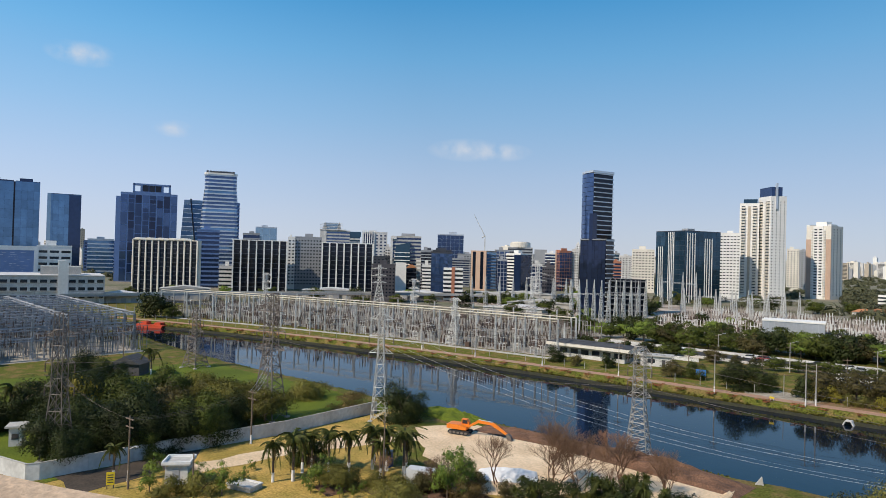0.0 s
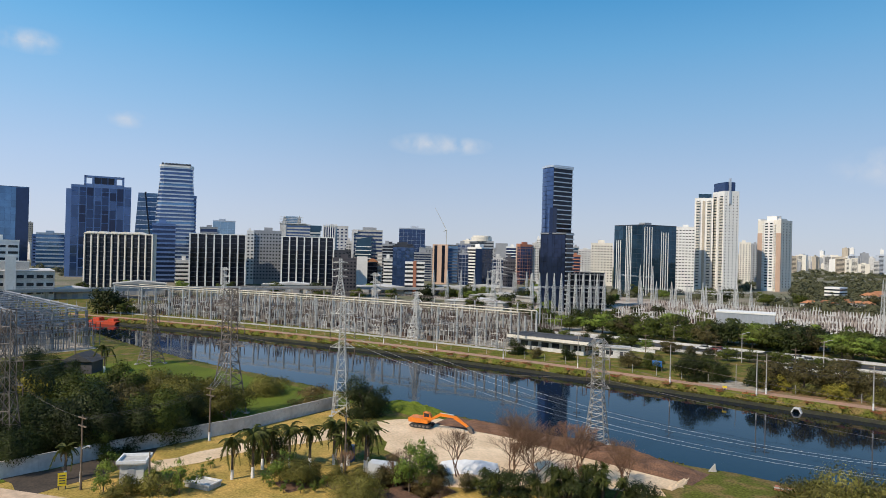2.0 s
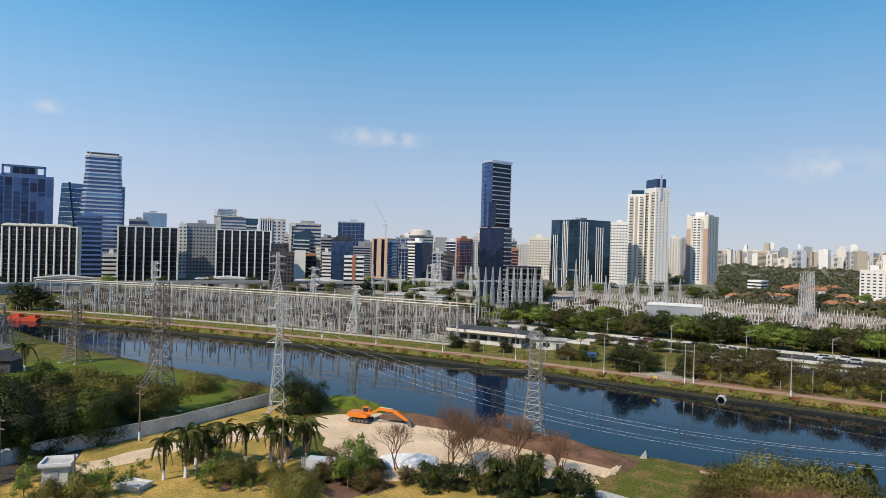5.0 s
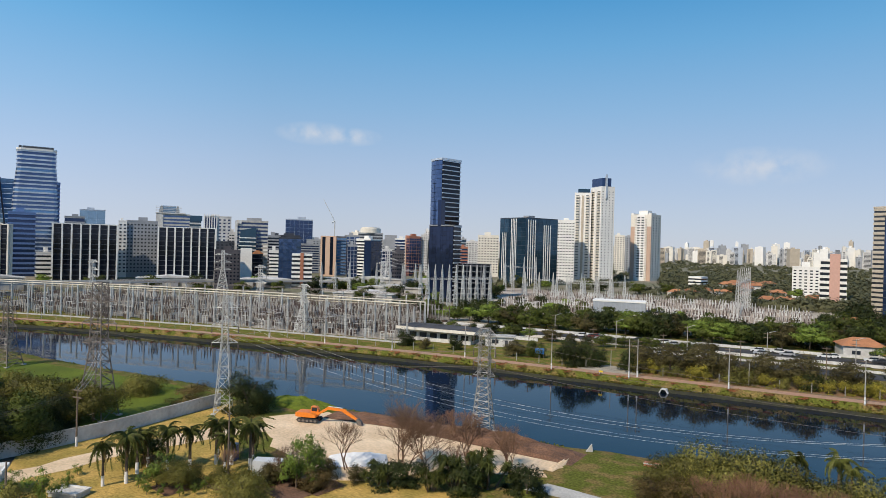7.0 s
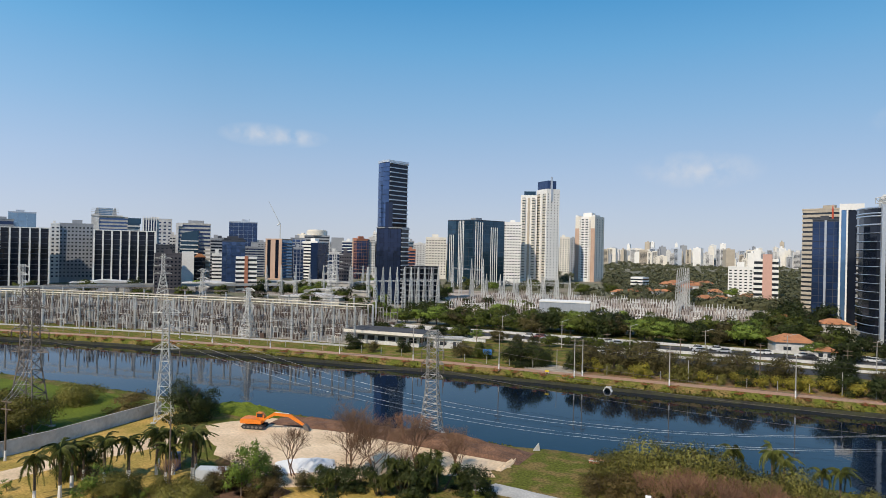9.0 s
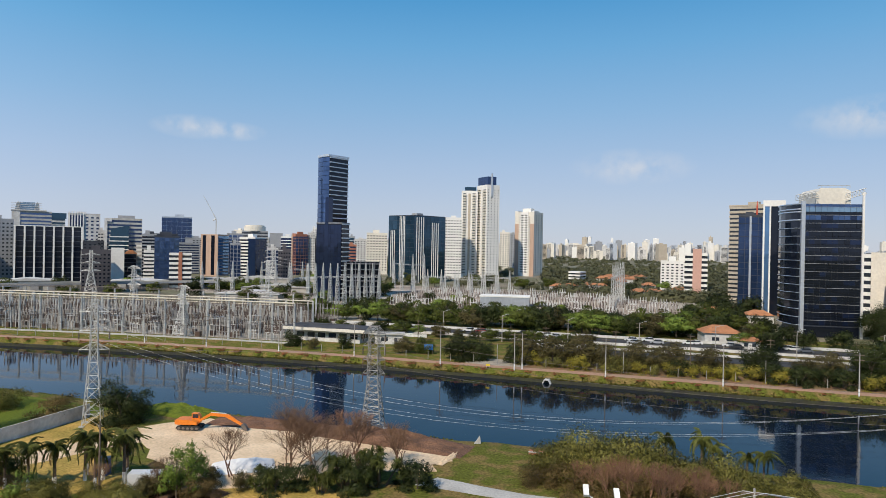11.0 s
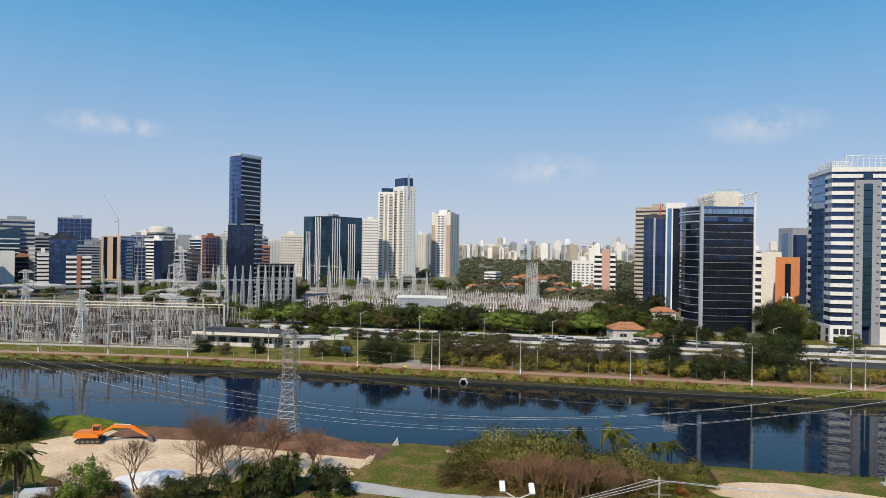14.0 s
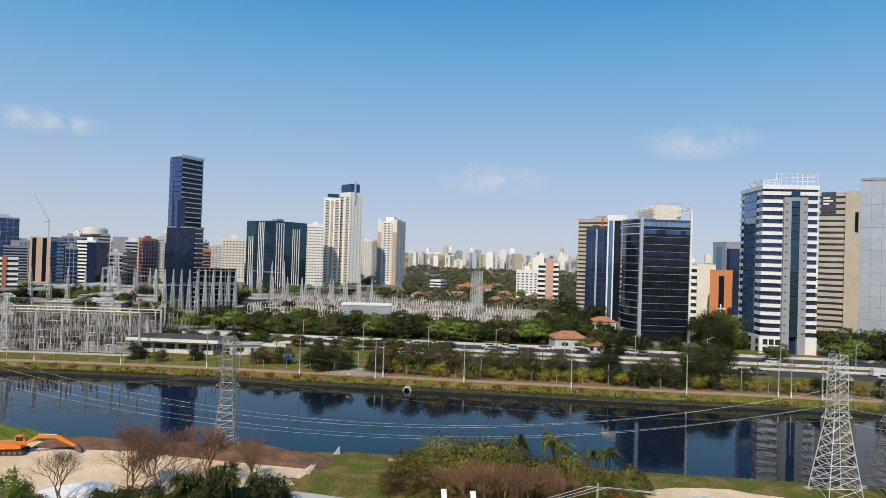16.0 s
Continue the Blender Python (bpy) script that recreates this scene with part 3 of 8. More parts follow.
box("post", b, M_WALLW, -1.0, -1.0, 0, 1.2, 2, H - 0.5)
box("post", b, M_WALLW, 1.2, -1.0, H - 3, 4.6, 2, H - 0.5)
box("roof_room", b, M_GREY, 9, 3, H, 22, 14, H + 2.5)
curtain("office_block", "dark glass office block", -539.6, 590.7, 41.7, 21.3, 14.9, 39.4, M_DARK, G_DARK, 3, 7)
box("wall", building("white_slab", "plain white blank-walled slab building", -421.1, 427.4, 44.1, 9.7, 6.8, 26.1), M_WHITE, 0, 0, 0, 9.7, 6.8, 26.1)
b = bands("office_block", "dark glass block with a red tile roof", -421.0, 441.5, 43.2, 9.4, 6.6, 21.0, M_DARK, G_DARK, 6, 0.2, kit=False)
s = Soup()
s.prism([(-0.5, 21.2), (9.9, 21.2), (6, 24.2), (3, 24.2)], -0.5, 7)
child("roof", s.mesh("tile_roof", M_TILE), b, label="red tile roof")
box("wall", building("white_slab", "narrow white slab building", -421.3, 454.9, 42.5, 6.4, 4.5, 30.6), M_WHITE, 0, 0, 0, 6.4, 4.5, 30.6)
bands("apartment_block", "small white apartment block with balconies", -396.8, 436.6, 41.8, 9.1, 6.4, 24.2, M_WHITE, G_WIN, 8, 0.55)
bands("apartment_block", "low white block with strip windows", -489.7, 291.7, 58.7, 10.1, 7.1, 19.5, M_WHITE, G_WIN, 6, 0.55)
curtain("glass_tower", "pale blue glass box tower far off", -833.4, 552.8, 55.6, 30.4, 21.3, 68.5, M_SILVER, G_PALE, 3, 6)
bands("office_block", "dark blue banded office roof", -758.6, 484.4, 56.8, 21.3, 14.9, 56.0, M_GREY, G_NAVY, 10, 0.3)
grid("office_block", "dark grey office block", -464.5, 440.4, 45.5, 22.3, 15.6, 30.7, M_DARK, 6, 9)
curtain("glass_tower", "blue glass tower with a pale top frame", -590.4, 679.5, 39.9, 35.5, 24.9, 62.7, M_SILVER, G_NAVY, 6, 12)
curtain("office_block", "dark blue-grey glass office block", -465.1, 523.3, 40.7, 22.8, 16.0, 38.8, M_DARK, G_DARK, 4, 8)
b = bands("apartment_block", "brick and white banded apartment block", -304.6, 357.9, 39.6, 14.0, 10, 24.5, M_WHITE, G_WIN, 8, 0.5, kit=False)
box("brick_pier", b, M_BRICK, 5.8, -0.5, 0, 8.1, 2, 25.1, "red brick pier")
b = building("office_tower", "tan stone office tower with dark and blue glass strips", -401.4, 513.0, 0.0, 18.8, 16.8, 39.4)
W, D, H = 18.8, 16.8, 39.4
box("wall", b, M_TAN, 0, 0, 0, W, D, H)
for i in (0.12, 0.62):
    box("glass_strip", b, G_DARK, W * i, -0.12, 2, W * (i + 0.2), 0.2, H - 1)
for k in range(12):
    box("pane", b, G_BLUE, W - 0.1, 0.8, 2 + k * (H - 3) / 12, W + 0.12, D - 0.4, 1.6 + (k + 1) * (H - 3) / 12)
curtain("office_block", "narrow navy glass block", -404.0, 559.4, 35.4, 10.6, 7.4, 30.9, M_DARK, G_NAVY, 3, 8)
bands("office_block", "white banded office block with teal glass side", -378.6, 540.5, 0.0, 17.5, 17.2, 37.0, M_WHITE, G_DARK, 12, 0.5)
box("glass_wing", bpy.data.objects["office_block.%03d" % (sum(o.name.startswith("office_block") for o in bpy.data.objects) - 1)], G_NAVY, 10.6, -1.2, 0, 18.6, 17.4, 36.2, "blue glass wing")
b = bands("office_tower", "grey office tower with a round top storey", -514.5, 738.6, 33.8, 33.5, 23.5, 48.2, M_GREY, G_WIN, 12, 0.5, kit=False)
s = Soup()
s.lathe([(14, 48), (14, 54), (12.5, 54.2), (12.5, 55.6), (8, 56)], 28, (16.5, 12))
child("round_top", s.mesh("round_top", M_CREAM), b, label="round cream rooftop storey")
box("wall", building("office_block", "plain grey office block", -484.7, 758.4, 32.1, 16.6, 11.6, 45.8), M_GREY, 0, 0, 0, 16.6, 11.6, 45.8)
curtain("office_block", "bright blue glass block", -374.0, 579.9, 32.3, 13.3, 9.3, 27.3, M_DARK, G_BLUE, 3, 7)
bands("office_block", "blue and white banded office block", -446.3, 723.5, 31.1, 16.3, 11.4, 40.3, M_WHITE, G_NAVY, 11, 0.3)
RED = (-351.4, 590.4, -30.0, 8.1, 14.4, 41.7)
b = curtain("office_tower", "navy glass office tower with red-brown piers and cap", *RED, M_BRICK, G_NAVY, 4, 12, "r", 5, gap=0.25)
box("pier", b, M_TAN, -0.3, -0.35, 0, RED[3] * 0.24, 0.3, RED[5] + 0.4)
box("cap", b, M_BRICK, RED[3] * 0.3, -0.25, RED[5] - 2.2, RED[3] + 0.2, RED[4] * 0.9, RED[5] + 0.3)
curtain("office_block", "slim dark glass tower", -353.2, 627.4, 29.0, 8.3, 5.8, 37.9, M_DARK, G_DARK, 2, 10)
grid("apartment_tower", "slim white tower far behind", -437.0, 786.8, 28.9, 5.9, 4.1, 53.8, M_WHITE, 2, 16)

# blocks packed between the larger ones
grid("apartment_tower", "small white balconied tower", -456.6, 448.5, 45.2, 6.8, 10.0, 39.7, M_WALLW, 3, 13, fw=0.75)
grid("office_block", "dark brown-grey office block with small windows", -319.7, 302.3, 45.6, 15.5, 12.0, 25.7, M_UMBER, 7, 9, glass=G_DARK)
bands("office_block", "beige and dark banded office block", -404.7, 442.9, 41.9, 11.1, 12.0, 37.1, M_GREY, G_DARK, 14, 0.4)
curtain("office_block", "dark slate glass office block with a white roof frame", -361.1, 408.2, 40.6, 17.5, 14.0, 35.6, M_DARK, G_SLATE, 5, 12, gap=0.05)
bands("office_block", "white and grey block with strip windows", -447.5, 538.2, 38.9, 19.7, 14.0, 30.5, M_GREY, G_NAVY, 12, 0.45)
grid("office_block", "grey concrete tower far behind the brick block", -518.5, 635.3, 38.6, 18.9, 14.0, 36.1, M_GREY, 5, 14)
curtain("office_block", "grey-framed block with dark glass", -411.4, 566.3, 35.4, 15.6, 14.0, 40.7, M_GREY, G_SLATE, 3, 12, gap=0.5)
curtain("office_block", "slim slate glass block", -303.7, 422.1, 35.3, 7.6, 10.0, 30.9, M_GREY, G_NAVY, 3, 10, gap=0.2)
grid("office_block", "small beige block with dark windows", -264.1, 424.6, 31.4, 9.0, 10.0, 27.5, M_UMBER, 5, 8, glass=G_DARK)
curtain("office_block", "deep blue glass block in a white frame", -303.1, 470.9, 32.3, 9.6, 10.0, 27.7, M_WALLW, G_NAVY, 3, 9, gap=0.25)
grid("apartment_tower", "pale block behind the skyscraper", -338.9, 601.0, 29.1, 7.1, 10.0, 43.1, M_WALLW, 3, 14)
grid("apartment_tower", "white apartment block beyond the skyscraper", -387.6, 812.2, 25.0, 15.9, 12.0, 39.6, M_WALLW, 4, 12)
bands("office_block", "brick and grey office block beyond the skyscraper", -335.8, 681.8, 25.8, 12.2, 12.0, 31.7, M_BRICK, G_NAVY, 9, 0.4)
grid("office_block", "distant blue-grey office tower", -934.5, 356.0, 68.0, 39.1, 16.0, 41.3, M_SLATE, 7, 9, glass=G_NAVY)


def tall_tower(x, y, rot, w, d, h):
    """The tallest tower: a bowed glass front and a banded side."""
    b = building("skyscraper", "tallest dark blue glass skyscraper with banded side", x, y, rot, w, d, h)
    n = 8
    pts = []
    for i in range(n + 1):
        a = i / n
        pts.append((w * a, -3.2 * math.sin(math.pi * (0.5 * a + 0.1)) + 1.0))
    pts = [(px, py) for px, py in pts]
    s = Soup()
    base = [(px, py + 0.4) for px, py in pts] + [(w, d), (0, d)]
    k = len(base)
    s.v += [(px, py, 0) for px, py in base] + [(px, py, h - 2) for px, py in base]
    s.f += [(i, (i + 1) % k, k + (i + 1) % k, k + i) for i in range(k)] + [tuple(range(k, 2 * k))]
    child("core", s.mesh("core", M_DARK), b)
    floors = 31
    for f in range(floors):
        z0, z1 = h * f / floors * 0.985, h * (f + 0.93) / floors * 0.985
        for i in range(0, n, 2):
            s = Soup()
            for zz in (z0, z1):
                for q in (i, i + 1, i + 2):
                    s.v.append((pts[q][0], pts[q][1], zz))
            s.f += [(0, 1, 4, 3), (1, 2, 5, 4)]
            child("pane", s.mesh("pane", G_SLATE), b)
        box("balcony_band", b, M_SILVER, w - 0.2, -1.9, z1 - 0.55, w + 0.8, d, z1)
        box("pane", b, G_DARK, w - 0.1, -1.7, z0, w + 0.2, d - 0.5, z1 - 0.7)
    s = Soup()
    cap = [(px, py - 0.5) for px, py in pts] + [(w + 1, d), (0, d)]
    s.v += [(px, py, h - 1.2) for px, py in cap] + [(px, py, h) for px, py in cap]
    s.f += [(i, (i + 1) % k, k + (i + 1) % k, k + i) for i in range(k)] + [tuple(range(k, 2 * k)), tuple(reversed(range(k)))]
    child("roof_slab", s.mesh("roof_slab", M_SILVER), b, label="pale curved roof slab")


tall_tower(-187.1, 342.1, -18.0, 11.4, 12.9, 83.4)
LOW = (-182.8, 333.7, -5.0, 16.4, 8.2, 43.8)
b = curtain("office_tower", "dark blue glass lower wing of the skyscraper", *LOW, G_DARK, G_INK, 7, 17, gap=0.05, wobble=0.35, kit=False)
box("tall_strip", b, G_INK, 5.7, -0.2, 0, 7.9, 4, 58.7, "taller dark glass strip")
for k in range(17):
    z = LOW[5] * (k + 1) / 17
    box("balcony_band", b, M_SILVER, LOW[3] - 0.2, 0.2, z - 0.6, LOW[3] + 0.7, LOW[4], z)
    box("pane", b, G_DARK, LOW[3] - 0.1, 0.3, z - LOW[5] / 17 + 0.1, LOW[3] + 0.2, LOW[4] - 0.3, z - 0.7)
box("roof_edge", b, M_SHADE, -0.2, -0.2, LOW[5], LOW[3] + 0.4, LOW[4], LOW[5] + 0.6)
b = building("parking_block", "dark open-fronted parking block with pale slabs and columns", -159.3, 323.7, 24.8, 18.7, 13.1, 23.6)
box("core", b, G_DARK, 0.6, 1.2, 0, 18.2, 13, 23)
for k in range(7):
    box("slab", b, M_SHADOWY, 0, 0, 3.1 * k + 3.0, 18.7, 13.1, 3.1 * k + 3.5)
for i in range(8):
    box("column", b, M_SHADOWY, 2.57 * i, -0.15, 0, 2.57 * i + 0.45, 0.5, 23.4)
grid("apartment_tower", "cream apartment block with regular windows", -298.1, 655.5, 23.6, 22.6, 15.8, 44.9, M_CREAM, 7, 14)
bands("office_block", "teal glass block between towers", -395.4, 808.5, 25.8, 9.4, 6.6, 42.9, M_GREY, G_TEAL, 10, 0.3)
grid("apartment_block", "distant white apartment block", -408.4, 857.8, 24.9, 18.2, 12.7, 39.1, M_WHITE, 5, 10)


def green_tower(x, y, rot, w, d, h):
    b = curtain("office_tower", "broad dark teal glass office tower with white vertical strips", x, y, rot, w, d, h, M_DARK, G_TEAL, 6, 15, "r", 8, gap=0.1, kit=False)
    for f in (0.1, 0.17, 0.24, 0.45, 0.51, 0.57, 0.63):
        box("strip", b, M_WHITE, w * f, -0.5, 0, w * f + 0.6, 0, h * (0.78 if f < 0.3 else 0.985))
    for f in (0.06, 0.13, 0.2, 0.27, 0.55, 0.61, 0.68, 0.75):
        box("strip", b, M_WHITE, w, d * f, 0, w + 0.5, d * f + 0.65, h * (0.97 if f < 0.4 else 0.9))
    box("plant_room", b, M_GREY, w * 0.4, d * 0.4, h, w * 0.6, d * 0.6, h + 2.5)


green_tower(-223.9, 538.8, -25.0, 32.4, 38.7, 58.6)
grid("apartment_tower", "white apartment slab with fine windows", -200.6, 628.8, 16.9, 17.1, 12.0, 60.6, M_WHITE, 6, 20, fw=0.6, fh=0.3)


def white_tower(x, y, rot, w, d, h, x2, y2, rot2, w2, d2, h2):
    b = building("apartment_tower", "tall cream-white apartment tower with a navy crown and fin", x, y, rot, w, d, h)
    box("wall", b, M_WHITE, 0, 0, 0, w, d, h)
    n = 32
    for k in range(n):
        z = 4 + (h - 8) * k / n
        for i in (0.08, 0.62):
            box("balcony", b, M_CREAM, w * i, -1.3, z - 0.2, w * (i + 0.3), 0, z + 1.0)
            box("window", b, G_WIN, w * i + 0.3, -0.08, z + 1.2, w * (i + 0.3) - 0.4, 0.1, z + 2.0)
        for i in range(4):
            yy = d * (i + 0.35) / 4
            box("window", b, G_WIN, w - 0.1, yy, z + 0.9, w + 0.08, yy + 0.95, z + 1.8)
    box("crown", b, G_NAVY, 0.5, 1, h, w - 0.5, d - 4, h + 8.5, "navy glass crown")
    s = Soup()
    s.prism([(w - 0.2, h - 14), (w + 0.8, h - 12), (w + 0.8, h + 12), (w - 1.4, h + 10)], d * 0.3, d * 0.42)
    child("fin", s.mesh("fin", M_SILVER), b)
    c = building("apartment_tower", "cream-white apartment wing with stacked balconies", x2, y2, rot2, w2, d2, h2)
    box("wall", c, M_WHITE, 0, 0, 0, w2, d2, h2)
    for k in range(n - 1):
        z = 4 + (h2 - 6) * k / (n - 1)
        for i in (0.08, 0.66):
            box("balcony", c, M_CREAM, w2 * i, -1.3, z - 0.2, w2 * (i + 0.22), 0, z + 1.0)
            box("window", c, G_WIN, w2 * i + 0.3, -0.08, z + 1.2, w2 * (i + 0.22) - 0.3, 0.1, z + 2.0)
    box("shaft", c, M_BEIGE, w2 * 0.42, -0.4, 0, w2 * 0.56, 0.2, h2 - 3)
    box("roof_room", c, G_TEAL, w2 * 0.2, 2, h2, w2 * 0.9, d2 - 2, h2 + 4)


white_tower(-180.0, 674.2, -45.0, 20.7, 15.3, 96.9, -193.5, 662.4, 15.6, 17.0, 11.9, 91.1)


def beige_tower(x, y, rot, w, d, h):
    b = building("apartment_tower", "beige and white apartment tower with a stepped crown", x, y, rot, w, d, h)
    box("wall", b, M_CREAM, 0, 0, 0, w, d, h)
    box("centre_bay", b, M_WHITE, w * 0.3, -0.8, 0, w * 0.7, 0.4, h)
    box("stone_bay", b, M_TAN, -0.1, -0.2, 0, w * 0.2, 0.3, h * 0.82)
    box("stone_bay", b, M_TAN, w * 0.8, -0.2, 0, w + 0.1, 0.3, h * 0.82)
    for k in range(24):
        z = 4 + (h - 6) * k / 24
        for i in (0.34, 0.54):
            box("window", b, G_WIN, w * i, -0.9, z + 0.7, w * (i + 0.12), -0.7, z + 1.9)
        for i in (0.22, 0.72):
            box("balcony", b, M_WHITE, w * i, -1.2, z - 0.1, w * (i + 0.07), 0, z + 1.0)
        for i in range(3):
            box("window", b, G_WIN, w - 0.1, d * (0.2 + 0.28 * i), z + 0.7, w + 0.08, d * (0.2 + 0.28 * i) + 1.3, z + 1.9)
    box("crown", b, M_WHITE, w * 0.3, d * 0.2, h, w * 0.72, d * 0.6, h + 4.5)
    for i in (0.0, 0.86):
        box("crown_post", b, M_WHITE, w * i, 0, h, w * i + w * 0.14, d * 0.5, h + 1.5)


beige_tower(-151.2, 736.3, -18.0, 24.2, 21.5, 72.4)
grid("apartment_tower", "white and grey apartment tower behind", -212.1, 926.0, 12.5, 14.0, 9.8, 53.6, M_CREAM, 4, 18)
grid("apartment_tower", "slim grey apartment tower behind", -210.9, 977.5, 11.9, 11.2, 7.9, 53.4, M_GREY, 3, 18)

# down-river group
bands("office_block", "low white office block with strip windows", -75.9, 619.6, -15.0, 11.5, 15.2, 11.3, M_WHITE, G_WIN, 4, 0.55, kit=False)
grid("apartment_tower", "white apartment block with small windows", 5.0, 560.0, -1.4, 18.0, 12.6, 23.4, M_WHITE, 5, 8)
b = bands("apartment_tower", "pink-panelled apartment tower with white balconies", 19.3, 469.7, -3.2, 14.5, 10.2, 30.8, M_WHITE, G_WIN, 9, 0.5, kit=False)
W, D, H = 14.5, 10.2, 30.8
box("panel", b, M_PINK, W * 0.36, -0.5, 0, W * 0.74, 1, H + 3)
bands("office_tower", "beige banded office tower", 45.6, 461.5, -30.0, 22.4, 7.0, 61.3, M_BEIGE, G_WIN, 22, 0.58)
b = curtain("office_tower", "dark navy glass office tower with a stepped top", 46.4, 417.5, -7.3, 13.7, 9.6, 53.0, M_DARK, G_NAVY, 4, 14)
W, D, H = 13.7, 9.6, 53.0
box("rib", b, M_SILVER, W * 0.42, -0.4, 0, W * 0.5, 0.1, H)
s = Soup()
s.lathe([(0.5, H), (0.45, H + 6), (0.1, H + 9)], 6, (W * 0.7, 3))
child("mast", s.mesh("mast", M_RED), b, label="red mast")
b = building("office_tower", "white-framed slab tower with a dark glass face", 52.3, 366.3, -8.9, 9.8, 6.9, 58.4)
W, D, H = 9.8, 6.9, 58.4
box("glazing", b, G_DARK, 0.5, 0.3, 0, W - 0.4, D, H - 2.5)
box("side_wall", b, M_WHITE, -0.3, -0.4, 0, 0.5, D, H)
box("glazing", b, G_BLUE, 0.5, -0.2, 0, 2.6, 0.3, H - 3)
box("fin", b, M_WHITE, 2.6, -0.4, 0, 3.3, 0.4, H - 3)
box("top_wall", b, M_WHITE, 0.5, -0.4, H - 3, W, D, H)
box("pane", b, G_PALE, -0.5, 0.5, 2, -0.3, D - 0.5, H - 8)


def glass_office(x, y, rot, w, d, h):
    """Black glass office block with a rounded corner, masts and a vaulted roof room."""
    b = building("glass_office", "black mirror-glass office block with white corner masts", x, y, rot, w, d, h)
    r = random.Random(5)
    box("frame", b, M_DARK, 0.2, 0.2, 0, w - 0.2, d - 0.2, h - 0.4)
    nz, nx = 15, 10
    fz = (h - 5) / nz
    for k in range(nz):
        z = 5 + fz * k
        for i in range(nx):
            t = pose(0, 0, 0, r.gauss(0, 0.25), 0, r.gauss(0, 0.25))
            # top two rows take paler glass: a sky reflection put into the colour
            g = G_PALE if k == nz - 1 else r.choice((G_SLATE, G_SLATE, G_INK)) if k == nz - 2 else r.choice((G_DARK, G_DARK, G_DARK, G_INK))
            box("pane", b, g, w * i / nx + 0.06, -0.05, z + 0.15, w * (i + 1) / nx - 0.06, 0.2, z + fz * 0.62, turn=t)
            box("spandrel_pane", b, G_SLATE if k == nz - 1 else G_DARK, w * i / nx + 0.06, -0.02, z + fz * 0.66, w * (i + 1) / nx - 0.06, 0.2, z + fz)
        box("floor_line", b, M_SHADE, 0.3, -0.16, z + fz * 0.62, w - 0.3, 0.1, z + fz * 0.66)
        s = Soup()
        n = 7
        for zz in (z, z + fz * 0.9):
            for i in range(n + 1):
                a = math.pi * i / n
                s.v.append((-0.3 - 3.4 * math.sin(a), d * (0.5 - 0.5 * math.cos(a)), zz))
        s.f += [(i + 1, i, n + 1 + i, n + 2 + i) for i in range(n)]
        child("curved_pane", s.mesh("curved_pane", G_DARK), b)
    s = Soup()
    for zz in [5 + fz * k for k in range(nz)] + [h - 2, h]:
        for i in range(8):
            a, c = math.pi * i / 8, math.pi * (i + 1) / 8
            s.bar((-0.3 - 3.6 * math.sin(a), d * (0.5 - 0.5 * math.cos(a)), zz), (-0.3 - 3.6 * math.sin(c), d * (0.5 - 0.5 * math.cos(c)), zz), 0.3 if zz > h - 8 else 0.1)
    child("ring", s.mesh("ring", M_SILVER), b, label="silver ring beams of the rounded corner")
    box("column", b, M_SILVER, -0.9, -0.9, 0, 0.4, 0.4, h + 1)
    box("column", b, M_WHITE, w - 0.2, -0.9, 0, w + 0.5, -0.2, h + 4.6)
    box("lobby", b, G_DARK, 0.5, -0.05, 0, w - 0.5, 0.3, 4.6)
    s = Soup()
    s.prism([(5, h), (5, h + 4.4), (6.5, h + 6.2), (15, h + 6.2), (17, h + 5), (17, h)][::-1], 2, d - 2)
    child("roof_room", s.mesh("roof_room", M_CREAM), b, label="pale vaulted rooftop room")
    s = Soup()
    for i in range(9):
        s.bar((5.5 + 1.4 * i, 2, h + 6.2), (5.5 + 1.4 * i, 2, h + 7.2), 0.08)
    s.bar((5.5, 2, h + 7.2), (16.7, 2, h + 7.2), 0.1)
    child("railing", s.mesh("railing", M_STEEL), b)
    for x0, x1, z0, z1 in ((-3, 5, h + 3.2, h + 5), (w - 6, w + 1, h + 3.8, h + 6)):
        s = Soup()
        for k in range(6):
            a, c = x0 + (x1 - x0) * k / 6, x0 + (x1 - x0) * (k + 1) / 6
            za, zc = z0 + (z1 - z0) * k / 6, z0 + (z1 - z0) * (k + 1) / 6
            s.bar((a, -0.5, za), (c, -0.5, zc), 0.14)
            s.bar((a, -0.5, za - 2.0), (c, -0.5, zc - 2.0), 0.14)
            s.bar((a, -0.5, za), (c, -0.5, zc - 2.0), 0.1)
            s.bar((a, -0.5, za), (a, -0.5, za - 2.0), 0.1)
        child("truss", s.mesh("truss", M_STEEL), b, label="slanting steel roof truss")


glass_office(53.3, 277.9, 8.0, 20.3, 22.4, 50.7)


